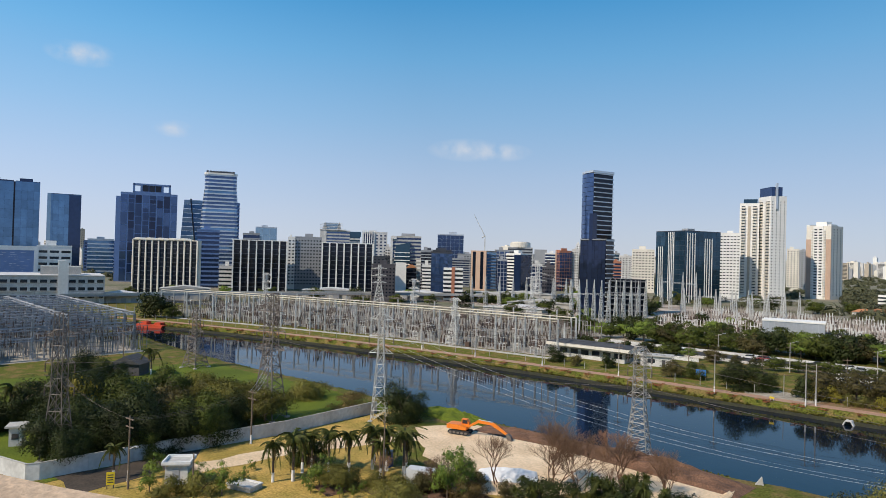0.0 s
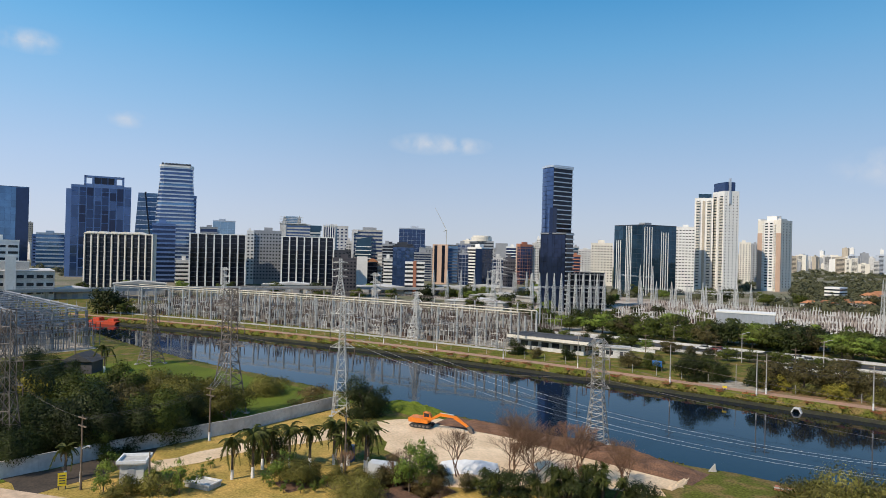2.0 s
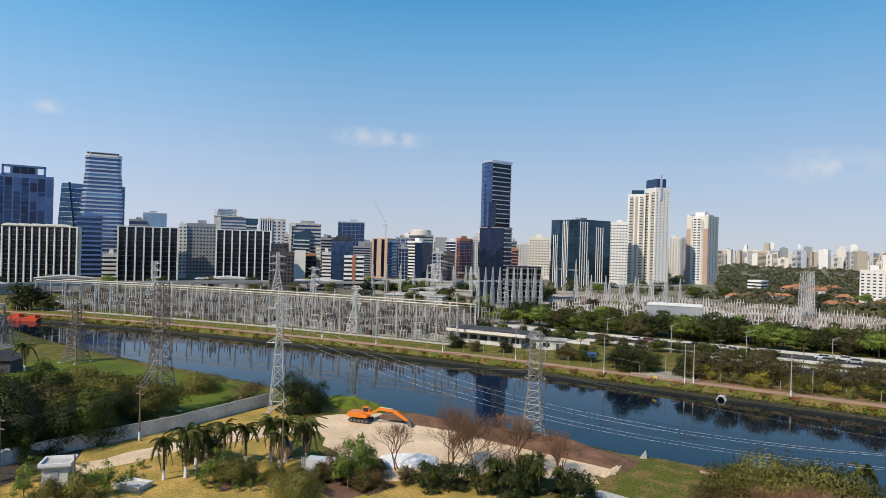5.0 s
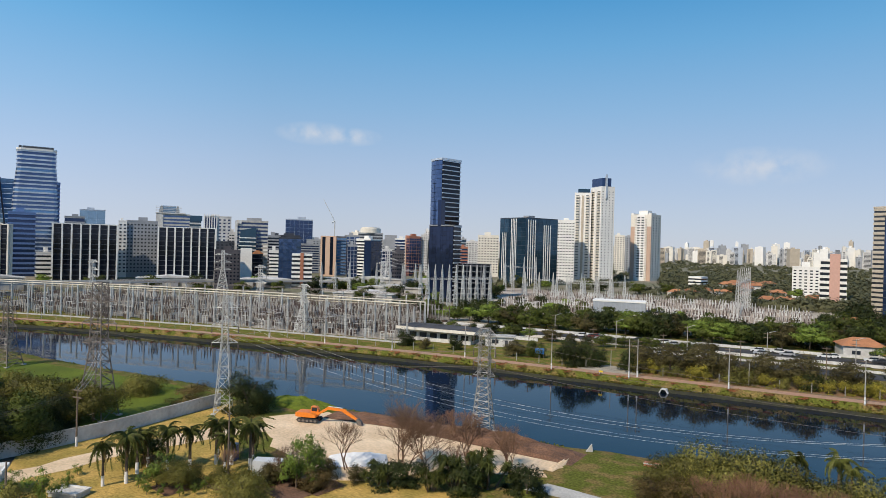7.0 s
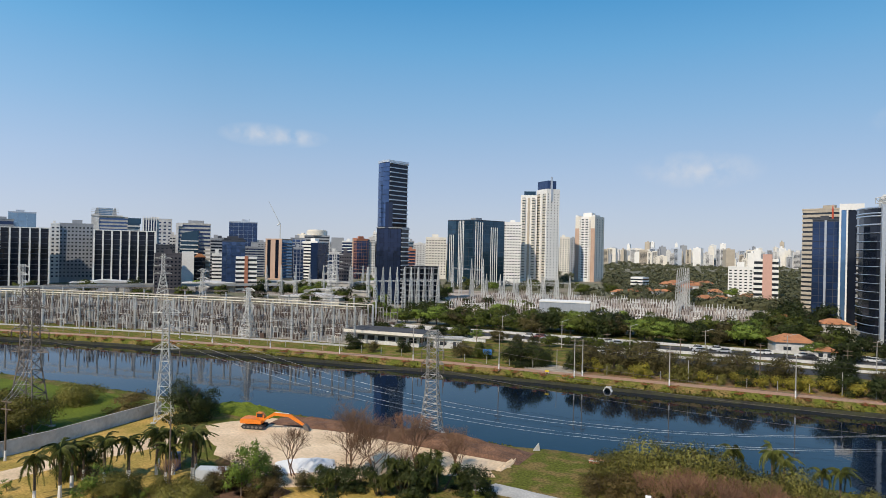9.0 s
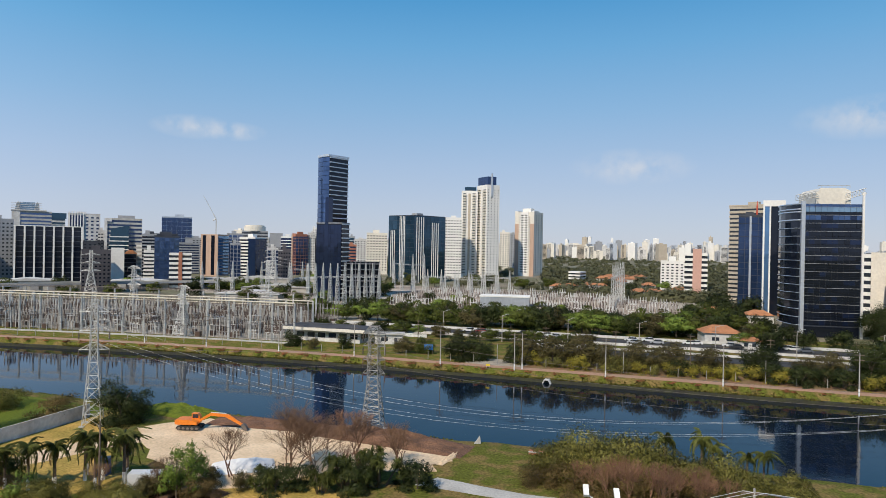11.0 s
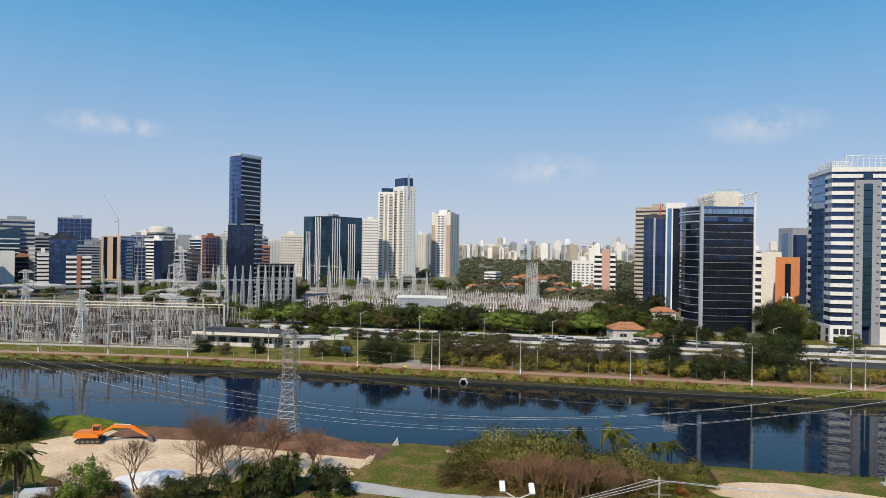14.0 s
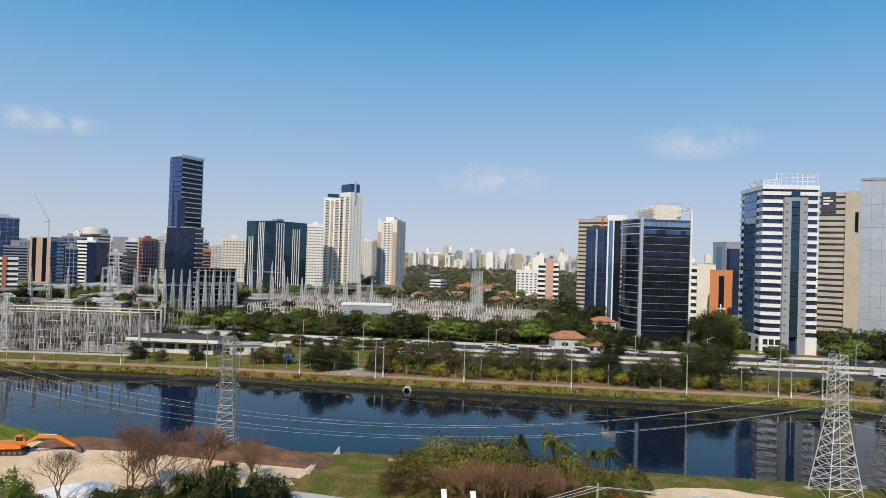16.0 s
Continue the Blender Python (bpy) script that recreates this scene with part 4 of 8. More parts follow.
def striped_tower(x, y, rot, w, d, h):
    b = building("office_tower", "white and blue banded office tower with a central glass bay", x, y, rot, w, d, h)
    box("glazing", b, G_NAVY, 0.3, 0.3, 0, w - 0.3, d - 0.3, h - 1)
    n = 18
    fz = (h - 9.5) / n
    for k in range(n):
        z = 7 + fz * k
        box("spandrel", b, M_WHITE, -0.1, -0.15, z + fz * 0.55, w + 0.1, 0.3, z + fz)
        box("spandrel", b, M_WHITE, w - 0.3, 0.3, z + fz * 0.55, w + 0.1, d, z + fz)
        box("spandrel", b, M_WHITE, -0.1, 0.3, z + fz * 0.55, 0.3, d * 0.25, z + fz)
        box("spandrel", b, M_WHITE, -0.1, d * 0.82, z + fz * 0.55, 0.3, d, z + fz)
        box("pane", b, G_BLUE, -0.12, d * 0.26, z + 0.1, 0.3, d * 0.54, z + fz - 0.1)
        box("pane", b, G_BLUE, -0.12, d * 0.55, z + 0.1, 0.3, d * 0.81, z + fz - 0.1)
        box("bay_pane", b, G_TEAL, w * 0.49, -1.35, z + 0.1, w * 0.64, -1.0, z + fz - 0.1)
        for i in (0.385, 0.71):
            box("slot", b, M_DARK, w * i, -1.62, z + fz * 0.4, w * i + 0.8, -1.5, z + fz * 0.4 + 0.35)
    box("parapet", b, M_WHITE, -0.15, -0.2, h - 1.6, w + 0.15, d + 0.1, h)
    box("bay", b, M_GREY, w * 0.36, -1.5, 0, w * 0.49, 0.3, h - 6)
    box("bay", b, M_GREY, w * 0.64, -1.5, 0, w * 0.78, 0.3, h - 6)
    box("bay_top", b, M_GREY, w * 0.36, -1.5, h - 6, w * 0.78, 0.3, h - 4.7)
    box("base_wall", b, M_WHITE, -0.2, -0.3, 0, w * 0.36, d, 7)
    box("base_wall", b, M_WHITE, w * 0.78, -0.3, 0, w + 0.2, d, 7)
    for k in range(2):
        for i in range(3):
            box("window", b, G_WIN, 1.0 + i * w * 0.11, -0.4, 0.8 + 3 * k, 1.0 + i * w * 0.11 + 1.7, -0.2, 2.8 + 3 * k)
            box("window", b, G_WIN, -0.35, 1.0 + i * d * 0.3, 0.8 + 3 * k, 0, 3.0 + i * d * 0.3, 2.8 + 3 * k)
    s = Soup()
    for a, c in (((w * 0.25, 1), (w, 1)), ((0, d * 0.6), (0, 0)), ((0, 0.5), (w * 0.3, 0.5))):
        hi = 4.2 if c[0] == w else 2.0
        for k in range(9):
            f = k / 8
            px, py = a[0] + (c[0] - a[0]) * f, a[1] + (c[1] - a[1]) * f
            s.bar((px, py, h), (px, py, h + hi), 0.13)
        for q in (0.35, 0.7, 1.0):
            s.bar((*a, h + hi * q), (*c, h + hi * q), 0.1)
    child("railing", s.mesh("railing", M_PAINT), b, label="white steel roof railing")


striped_tower(92.7, 255.7, 0.0, 19.8, 23.7, 63.2)
b = bands("office_tower", "beige office tower with curved bands", 155.2, 352.4, -25.1, 18.4, 12.9, 71.2, M_BEIGE, G_WIN, 24, 0.6, kit=False)
W, D, H = 18.4, 12.9, 71.2
box("wall", b, M_BEIGE, W * 0.62, -1.0, 0, W, D, H + 0.5)
box("sign_panel", b, M_DARK, 1.0, -0.6, H - 10, W * 0.4, 0.5, H + 0.3, "dark sign panel with pale bars")
for k, ln in enumerate((3.0, 4.2, 2.6)):
    box("sign_bar", b, M_PAINT, 1.8, -0.7, H - 3 - 1.5 * k, 1.8 + ln, -0.6, H - 2.3 - 1.5 * k)
box("slot", b, G_DARK, W * 0.85, -1.15, H - 20, W * 0.93, -0.9, H - 10)
b = curtain("office_tower", "silver metal-clad office tower", 135.9, 273.3, -28.4, 21.2, 14.9, 67.6, M_GREY, M_SILVER, 6, 15, gap=0.05, wobble=0.2)
W, D, H = 21.2, 14.9, 67.6
for k in range(14):
    box("window", b, G_NAVY, W * 0.5, -0.25, 4 + 4.2 * k, W * 0.62, 0, 6.5 + 4.2 * k)
b = building("office_block", "grey office block with navy glass", 125.3, 400.9, 15.0, 9.4, 13.5, 46.9)
W, D, H = 9.4, 13.5, 46.9
box("wall", b, M_GREY, 0, 0, 0, W, D, H)
box("pane", b, G_BLUE, -0.15, D * 0.3, 4, 0.1, D * 0.75, H - 3)
box("pane", b, G_NAVY, W * 0.05, -0.15, 4, W * 0.95, 0.1, H - 4)
b = building("office_block", "orange-panelled block with a dark glass slot", 96.4, 331.3, -17.1, 10.0, 7.0, 30.6)
W, D, H = 10.0, 7.0, 30.6
box("wall", b, M_ORANGE, 0, 0, 0, W, D, H)
box("glass_slot", b, G_DARK, W * 0.4, -0.15, 6, W * 0.64, 0.1, H - 3)
for z in (8, 11.5):
    box("cross_bar", b, M_WHITE, W * 0.3, -0.3, z, W * 0.74, -0.1, z + 0.8)
box("upright_bar", b, M_WHITE, W * 0.48, -0.35, 6, W * 0.54, -0.12, 14)
b = building("white_slab", "cream ribbed blank-walled block", 96.0, 352.2, -16.0, 8.9, 6.2, 33.1)
W, D, H = 8.9, 6.2, 33.1
box("wall", b, M_CREAM, 0, 0, 0, W, D, H)
for i in range(7):
    box("rib", b, M_CREAM, W * i / 7, -0.25, 0, W * i / 7 + 0.5, 0, H)
bands("apartment_block", "white block with dark strip windows", 93.1, 358.1, -15.0, 5.0, 3.5, 32.3, M_WHITE, G_WIN, 9, 0.5, kit=False)


# far skyline, row behind row
def skyline():
    r = random.Random(11)
    mats = [M_WHITE, M_CREAM, M_WHITE, M_BEIGE, M_GREY, M_WHITE]
    for a0, a1, n, d0, d1, h0, h1 in ((78, 41, 8, 1300, 2100, 30, 58), (41, 8, 12, 1300, 2200, 34, 60), (8, -12, 16, 1700, 2600, 38, 66), (8, -22, 40, 2500, 4500, 50, 92), (-10, -34, 8, 1200, 2000, 25, 48)):
        for i in range(n):
            a = radians(a0 + (a1 - a0) * (i + r.random()) / n)
            d = r.uniform(d0, d1)
            h = r.uniform(h0, h1)
            w, dp = r.uniform(12, 26), r.uniform(12, 22)
            nz = max(4, int(h / 10)) if d < 1500 else 0
            b = building("apartment_tower", "distant pale apartment tower on the skyline", -math.sin(a) * d, math.cos(a) * d, math.degrees(a) + r.uniform(-30, 30), w, dp, h)
            tagged(b, group="skyline towers")
            wall = r.choice(mats)
            s = Soup()
            s.block(0, 0, 0, w, dp, h)
            s.block(w * 0.3, dp * 0.3, h, w * 0.6, dp * 0.7, h + r.uniform(2, 6))
            child("wall", s.mesh("wall", wall), b)
            for k in range(nz):
                box("window_band", b, G_WIN, w * 0.12, -0.1, 3 + (h - 5) * k / nz, w * r.choice((0.45, 0.88)), 0.1, 3 + (h - 5) * (k + 0.4) / nz)


skyline()


def far_city():
    """The packed far blocks that fill the horizon, by wall colour, with their dark storey lines."""
    r = random.Random(29)
    # greyer walls instead of bright white, so the colours carry some distance haze
    walls = [(M_WALLW, Soup()), (M_CREAM, Soup()), (M_GREY, Soup()), (M_BEIGE, Soup()), (M_SILVER, Soup())]
    lines = Soup()
    for a0, a1, n, d0, d1, h0, h1 in ((80, 41, 170, 1100, 3600, 22, 54), (41, 9, 230, 1000, 3600, 24, 56), (9, -14, 460, 1900, 4700, 22, 58), (-14, -36, 170, 1300, 3600, 20, 46)):
        for i in range(n):
            a = radians(a0 + (a1 - a0) * (i + r.random()) / n)
            d = d0 + (d1 - d0) * r.random() ** 0.7
            h = r.uniform(h0, h1) * (0.75 + 0.25 * d / 3000)
            w, dp = r.uniform(9, 30), r.uniform(9, 20)
            x, y = -math.sin(a) * d, math.cos(a) * d
            s = r.choices(walls, (5, 3, 3, 2, 2))[0][1]
            s.block(x, y, 0, x + w, y + dp, h)
            if r.random() < 0.6:
                s.block(x + w * 0.3, y + 2, h, x + w * 0.65, y + dp - 2, h + r.uniform(2, 5))
            if d < 2900:
                k = 4.0
                x0, x1 = (x + w * 0.1, x + w * 0.9) if r.random() < 0.5 else (x + w * 0.25, x + w * 0.6)
                while k < h - 3:
                    lines.block(x0, y - 0.15, k, x1, y + 0.1, k + 1.5)
                    k += 3.4
    for mat, s in walls:
        tagged(new("far_block", s.mesh("far_block", mat)), "hazy packed city blocks on the horizon", "city blocks", kind="stuff")
    tagged(new("far_window", lines.mesh("far_window", G_WIN)), "dark window lines of the far city blocks", "windows", kind="stuff")


far_city()

b = thing("tower_crane", pose(-540, 720, 0, 0, 0, 30), "thin tower crane far behind the blocks", "crane")
s = Soup()
s.bar((0, 0, 0), (0, 0, 62), 0.9)
child("mast", s.mesh("mast", M_STEEL), b)
s = Soup()
s.bar((-4, 0, 60), (0, 0, 63), 0.7)
s.bar((0, 0, 62), (-16, 0, 92), 0.55, 0.3)
child("jib", s.mesh("jib", M_STEEL), b)


# ---- near bank ----
def patch(name, mat, pts, z, label, category, thick=0.06, jag=0.5, seed=1):
    """A thin sheet of ground with an uneven outline."""
    r = random.Random(seed)
    out = []
    for (ax, ay), (bx, by) in zip(pts, pts[1:] + pts[:1]):
        n = max(1, int(math.hypot(bx - ax, by - ay) / 3))
        for i in range(n):
            out.append((ax + (bx - ax) * i / n + r.uniform(-jag, jag), ay + (by - ay) * i / n + r.uniform(-jag, jag)))
    k = len(out)
    v = [(x, y, z) for x, y in out] + [(x, y, z - thick) for x, y in out]
    f = [tuple(range(k))] + [(i, k + i, k + (i + 1) % k, (i + 1) % k) for i in range(k)]
    return tagged(new(name, mesh_of(name, v, f, mat)), label, category, kind="structure")


patch("lawn", M_LAWN, [(-185, 20), (-99, 34), (-98, 100), (-130, 102), (-175, 100)], 0.03, "mown green lawn behind the wall", "lawn")
patch("dry_lawn", M_DRY, [(-98, 10), (-20, 20), (-20, 60), (-40, 78), (-70, 72), (-96, 98), (-98, 60)], 0.04, "dry yellow grass with worn earth", "lawn", seed=2)
patch("sand_pad", M_SAND, [(-83, 91), (-79, 99), (-72, 101), (-50, 102), (-34, 99), (-29, 95), (-30, 89), (-42, 84), (-51, 73), (-58, 71), (-66, 76), (-75, 84)], 0.09, "pale bare sandy work pad", "ground", jag=1.3, seed=3)
patch("dirt_path", M_SAND, [(-92, 49), (-87.5, 50), (-86.5, 62), (-82, 76), (-77, 86), (-82, 89), (-87, 80), (-90.5, 66)], 0.07, "sandy dirt track", "path", seed=4)
patch("pavement", M_CONC, [(-30, 82.8), (-15, 82.0), (10, 84), (60, 84), (60, 87), (10, 87), (-15, 84.6), (-28, 86.5)], 0.05, "pale concrete riverside path", "path", jag=0.1, seed=5)
patch("bank_turf", M_GRASS, [(-29, 87), (-27, 101), (-10, 101.5), (30, 101), (60, 101), (60, 88), (0, 88)], 0.03, "green turf on the bank", "lawn", seed=6)

patch("gravel_lot", M_PAVE, [(-48, 171.8), (-33, 171.8), (-31, 177), (-38, 181), (-52, 182)], 0.57, "pale gravel lot beside the cycle path", "ground", seed=8)
patch("dirt_road", M_SAND, [(-135, 22), (-108, 29), (-106, 31.5), (-122, 33), (-140, 32)], 0.08, "pinkish dirt road outside the wall", "path", seed=9)

patch("dirt_strip", M_SAND, [(18, 95.5), (24, 98.6), (32, 98.4), (42, 96.5), (45, 93), (20, 91.5)], 0.07, "pale bare dirt strip on the bank", "ground", seed=15)
# dark sheet painted where the trees shade the ground by the wall
patch("earth_patch", M_SHADED_SOIL, [(-100.4, 35), (-91, 35), (-91.5, 45), (-95, 54), (-98, 56)], 0.065, "soil in front of the wall, darkened for the trees' shade", "ground", seed=14)


def heap(name, label, mat, x, y, lx, ly, h, turn, seed=1, rough=1.0):
    """A low rough mound."""
    nx, ny = 26, 12
    v, f = [], []
    for j in range(ny + 1):
        for i in range(nx + 1):
            a, c = 2 * i / nx - 1, 2 * j / ny - 1
            e = max(0.0, 1 - a * a) ** 0.5 * max(0.0, 1 - c * c) ** 0.7
            z = h * e * (0.8 + rough * (0.5 * noise.noise((a * 4 + seed, c * 3, 2)) + 0.18 * noise.noise((a * 15, c * 9, seed))))
            v.append((a * lx, c * ly, z - 0.03))
    for j in range(ny):
        for i in range(nx):
            k = j * (nx + 1) + i
            f.append((k, k + 1, k + nx + 2, k + nx + 1))
    ob = new(name, mesh_of(name, v, f, mat))
    ob.matrix_basis = pose(x, y, 0.08, 0, 0, turn)
    return tagged(ob, label, "mound")


heap("earth_mound", "long brown earth mound on the river edge", M_MULCH, -41, 100, 14, 3.4, 1.8, -5)
heap("earth_mound", "dark turned soil beside the digger", M_MULCH, -64, 101, 11, 3.0, 1.1, 6, 3)
heap("tarpaulin", "white tarpaulin over a low spoil heap", M_PAINT, -55.2, 80.7, 4.4, 2.8, 1.3, 35, 5, 0.25)
heap("grass_mound", "grassy hump on the river edge", M_LAWN, -84, 102.5, 8, 3.5, 1.4, -8, 7)
heap("rubble_ridge", "pale rubble strip down the bank", M_SAND, -28.6, 96.5, 5, 0.6, 0.45, 80, 9)


def wall_run(pts, h=2.3):
    w = thing("boundary_wall", pose(0, 0, 0), "long whitewashed boundary wall with stains", "wall", kind="structure")
    for (ax, ay), (bx, by) in zip(pts, pts[1:]):
        ln = math.hypot(bx - ax, by - ay)
        n = max(1, round(ln / 6))
        a = math.degrees(math.atan2(by - ay, bx - ax))
        for i in range(n):
            px, py = ax + (bx - ax) * i / n, ay + (by - ay) * i / n
            o = new("panel", cube_mesh(M_WALLW))
            o.parent = w
            o.matrix_basis = pose(px, py, 0, 0, 0, a) @ Matrix.Diagonal((ln / n - 0.02, 0.18, h, 1))
            o = new("coping", cube_mesh(M_CONC))
            o.parent = w
            o.matrix_basis = pose(px, py, h, 0, 0, a) @ pose(0, -0.05, 0) @ Matrix.Diagonal((ln / n - 0.02, 0.28, 0.08, 1))


wall_run([(-107.5, 30.5), (-101, 32), (-100.2, 33.5), (-98.7, 52), (-96.2, 71), (-96.8, 94)])

# gatehouse hut with a flat rimmed roof
b = thing("gatehouse", pose(-86.5, 44.3, 0.04, 0, 0, 48), "small white gatehouse with a flat rimmed roof", "hut")
box("wall", b, M_WALLW, 0, 0, 0, 3.0, 2.8, 2.7)
box("roof_slab", b, M_CONC, -0.4, -0.4, 2.7, 3.4, 3.2, 2.85)
for q in ((-0.4, -0.4, 3.4, -0.2), (-0.4, 3.0, 3.4, 3.2), (-0.4, -0.2, -0.2, 3.0), (3.2, -0.2, 3.4, 3.0)):
    box("rim", b, M_PAINT, q[0], q[1], 2.85, q[2], q[3], 3.2)
box("door", b, M_GREY, 1.0, -0.06, 0, 1.9, 0.02, 2.1)
b = thing("concrete_tank", pose(-79.5, 49.5, 0.04, 0, 0, 15), "low concrete tank with a pale rim", "tank")
box("wall", b, M_CONC, 0, 0, 0, 4.0, 2.4, 0.55)
for q in ((-0.1, -0.1, 4.1, 0.15), (-0.1, 2.25, 4.1, 2.5), (-0.1, 0.15, 0.15, 2.25), (3.85, 0.15, 4.1, 2.25)):
    box("rim", b, M_WALLW, q[0], q[1], 0.55, q[2], q[3], 0.75)
b = thing("brick_house", pose(-171, 73, 0, 0, 0, 35), "small brown brick house with a grey roof", "house")
box("wall", b, M_UMBER, 0, 0, 0, 7, 5, 3)
s = Soup()
s.prism([(-0.5, 3.0), (7.5, 3.0), (3.5, 5.0)][::-1], -0.6, 5.6)
child("roof", s.mesh("roof", M_ROOFD), b, label="grey pitched roof")
box("window", b, G_WIN, 2.5, -0.08, 1.0, 4.0, 0.05, 2.1)
b = thing("yellow_sign", pose(-90.3, 38.2, 0.05, 0, 0, 60), "yellow notice board with dark bars", "sign")
box("board", b, M_YELLOW, 0, 0, 0.5, 1.0, 0.06, 2.2)
for k in range(4):
    box("text_bar", b, M_DARK, 0.15, -0.02, 0.8 + 0.32 * k, 0.85, 0, 0.92 + 0.32 * k)
for xx in (0.05, 0.85):
    box("leg", b, M_DARK, xx, 0.06, 0, xx + 0.1, 0.14, 2.2)
s = Soup()
s.prism([(0, 0), (2.3, 0), (2.3, 0.2), (1.9, 2.6)], 0, 0.4)
ob = new("concrete_wedge", s.mesh("concrete_wedge", M_CONC))
ob.matrix_basis = pose(-28.2, 103.2, -1.4, 0, 0, 25)
tagged(ob, "pale concrete wedge at the water's edge", "concrete block")
b = thing("skip", pose(-18, 101.5, -0.4, 0, 0, 5), "rusty open box on the bank", "box")
box("body", b, M_BRICK, 0, 0, 0, 4.2, 1.6, 0.7)
box("rim", b, M_CONC, -0.05, -0.05, 0.7, 4.25, 0.1, 0.85)


# ---- plants ----
def crown_mesh(name, mat, seed, r, hgt, z0, blobs=14, leaves=2600, size=0.34, flat=0.75, fill=0.55, drop=0.0):
    """Leaf clumps on a cluster of lobes, with gaps between them."""
    g = np.random.RandomState(seed)
    leaves, size = int(leaves * 1.8), size * 0.85
    cs = []
    while len(cs) < blobs:
        p = g.uniform(-1, 1, 3)
        if p[2] > -0.6 and (p * p).sum() < 1:
            cs.append(p * (0.72, 0.72, 0.7))
    cs = np.array(cs)
    rad = g.uniform(0.26, 0.46, blobs)
    k = g.choice(blobs, leaves, p=rad ** 2 / (rad ** 2).sum())
    d = g.normal(size=(leaves, 3))
    d /= np.linalg.norm(d, axis=1)[:, None]
    shell = g.uniform(fill, 1.08, leaves)[:, None]
    d[:, 2] = np.where(d[:, 2] < -0.3, -d[:, 2] * 0.6, d[:, 2])
    p = cs[k] + d * rad[k][:, None] * shell
    p[:, 2] = p[:, 2] * flat
    lo = p[:, 2].min()
    p = p * (r, r, 1) / np.percentile(np.hypot(p[:, 0], p[:, 1]), 96)
    p[:, 2] *= r
    p[:, 2] = z0 + (p[:, 2] - lo) / (p[:, 2].max() - lo) * (hgt - z0)
    nrm = d + g.normal(scale=0.3, size=d.shape)
    nrm /= np.linalg.norm(nrm, axis=1)[:, None]
    u = np.cross(nrm, g.normal(size=d.shape))
    u /= np.linalg.norm(u, axis=1)[:, None]
    w = np.cross(nrm, u)
    sz = size * g.uniform(0.55, 1.3, leaves)[:, None]
    a = np.stack([p + u * sz * 0.55 - nrm * sz * 0.1, p + w * sz * 0.5, p - u * sz * 0.55 - nrm * sz * 0.1], 1).reshape(-1, 3)
    me = bpy.data.meshes.new(name)
    me.from_pydata(a.tolist(), [], np.arange(3 * leaves).reshape(-1, 3).tolist())
    me.materials.append(mat)
    out = p - (0, 0, z0 + (hgt - z0) * 0.3)
    out /= np.linalg.norm(out, axis=1)[:, None] + 1e-6
    soft = d + 0.45 * out + g.normal(scale=0.22, size=d.shape)
    soft /= np.linalg.norm(soft, axis=1)[:, None]
    me.polygons.foreach_set("use_smooth", [True] * len(me.polygons))
    me.normals_split_custom_set_from_vertices(np.repeat(soft, 3, 0).tolist())
    return me, cs * (r, r, 1), z0, hgt


def tree_proto(name, label, mat, seed, r, hgt, z0, trunk=0.22, group="trees", category="tree", **kw):
    me, cs, lo, hi = crown_mesh("crown", mat, seed, r, hgt, z0, **kw)
    t = thing(name, pose(0, 0, -100), label, category, group)
    child("crown", me, t)
    s = Soup()
    fork = z0 + (hgt - z0) * 0.15
    s.bar((0, 0, -0.1), (0.1, 0.05, fork), trunk, trunk * 0.7, 7)
    rr = random.Random(seed)
    for c in cs[:7]:
        zc = fork + (hgt - fork) * rr.uniform(0.3, 0.7)
        mid = (c[0] * 0.45, c[1] * 0.45, fork + (zc - fork) * 0.6)
        s.bar((0.1, 0.05, fork * 0.9), mid, trunk * 0.55, trunk * 0.35, 5)
        s.bar(mid, (c[0] * 0.9, c[1] * 0.9, zc), trunk * 0.35, trunk * 0.12, 4)
    child("trunk", s.mesh("trunk", M_BARK), t)
    return t


def bare_proto(name, label, mat, seed, hgt, spread=0.6, depth=6, trunk=0.13, trunks=1, group="bare trees", category="tree"):
    """A leafless tree that forks again and again."""
    rr = random.Random(seed)
    s = Soup()

    def grow(p, d, ln, r, k):
        q = p + d * ln
        s.bar(p, q, r, r * 0.72, 4 if k > 3 else 3)
        if k == 0:
            return
        for _ in range(rr.choice((2, 3, 3)) if k > 1 else 2):
            e = (d + Vector((rr.uniform(-1, 1), rr.uniform(-1, 1), rr.uniform(-0.25, 0.6))) * spread).normalized()
            grow(q, e, ln * rr.uniform(0.72, 0.92), r * 0.66, k - 1)

    for i in range(trunks):
        d = Vector((rr.uniform(-0.5, 0.5), rr.uniform(-0.5, 0.5), 1)).normalized() if trunks > 1 else Vector((0.05, 0, 1))
        grow(Vector((rr.uniform(-0.3, 0.3) * trunks, rr.uniform(-0.3, 0.3) * trunks, -0.05)), d, hgt * 0.2, trunk, depth)
    t = thing(name, pose(0, 0, -100), label, category, group)
    child("limb_crown", s.mesh("limb_crown", mat), t)
    return t


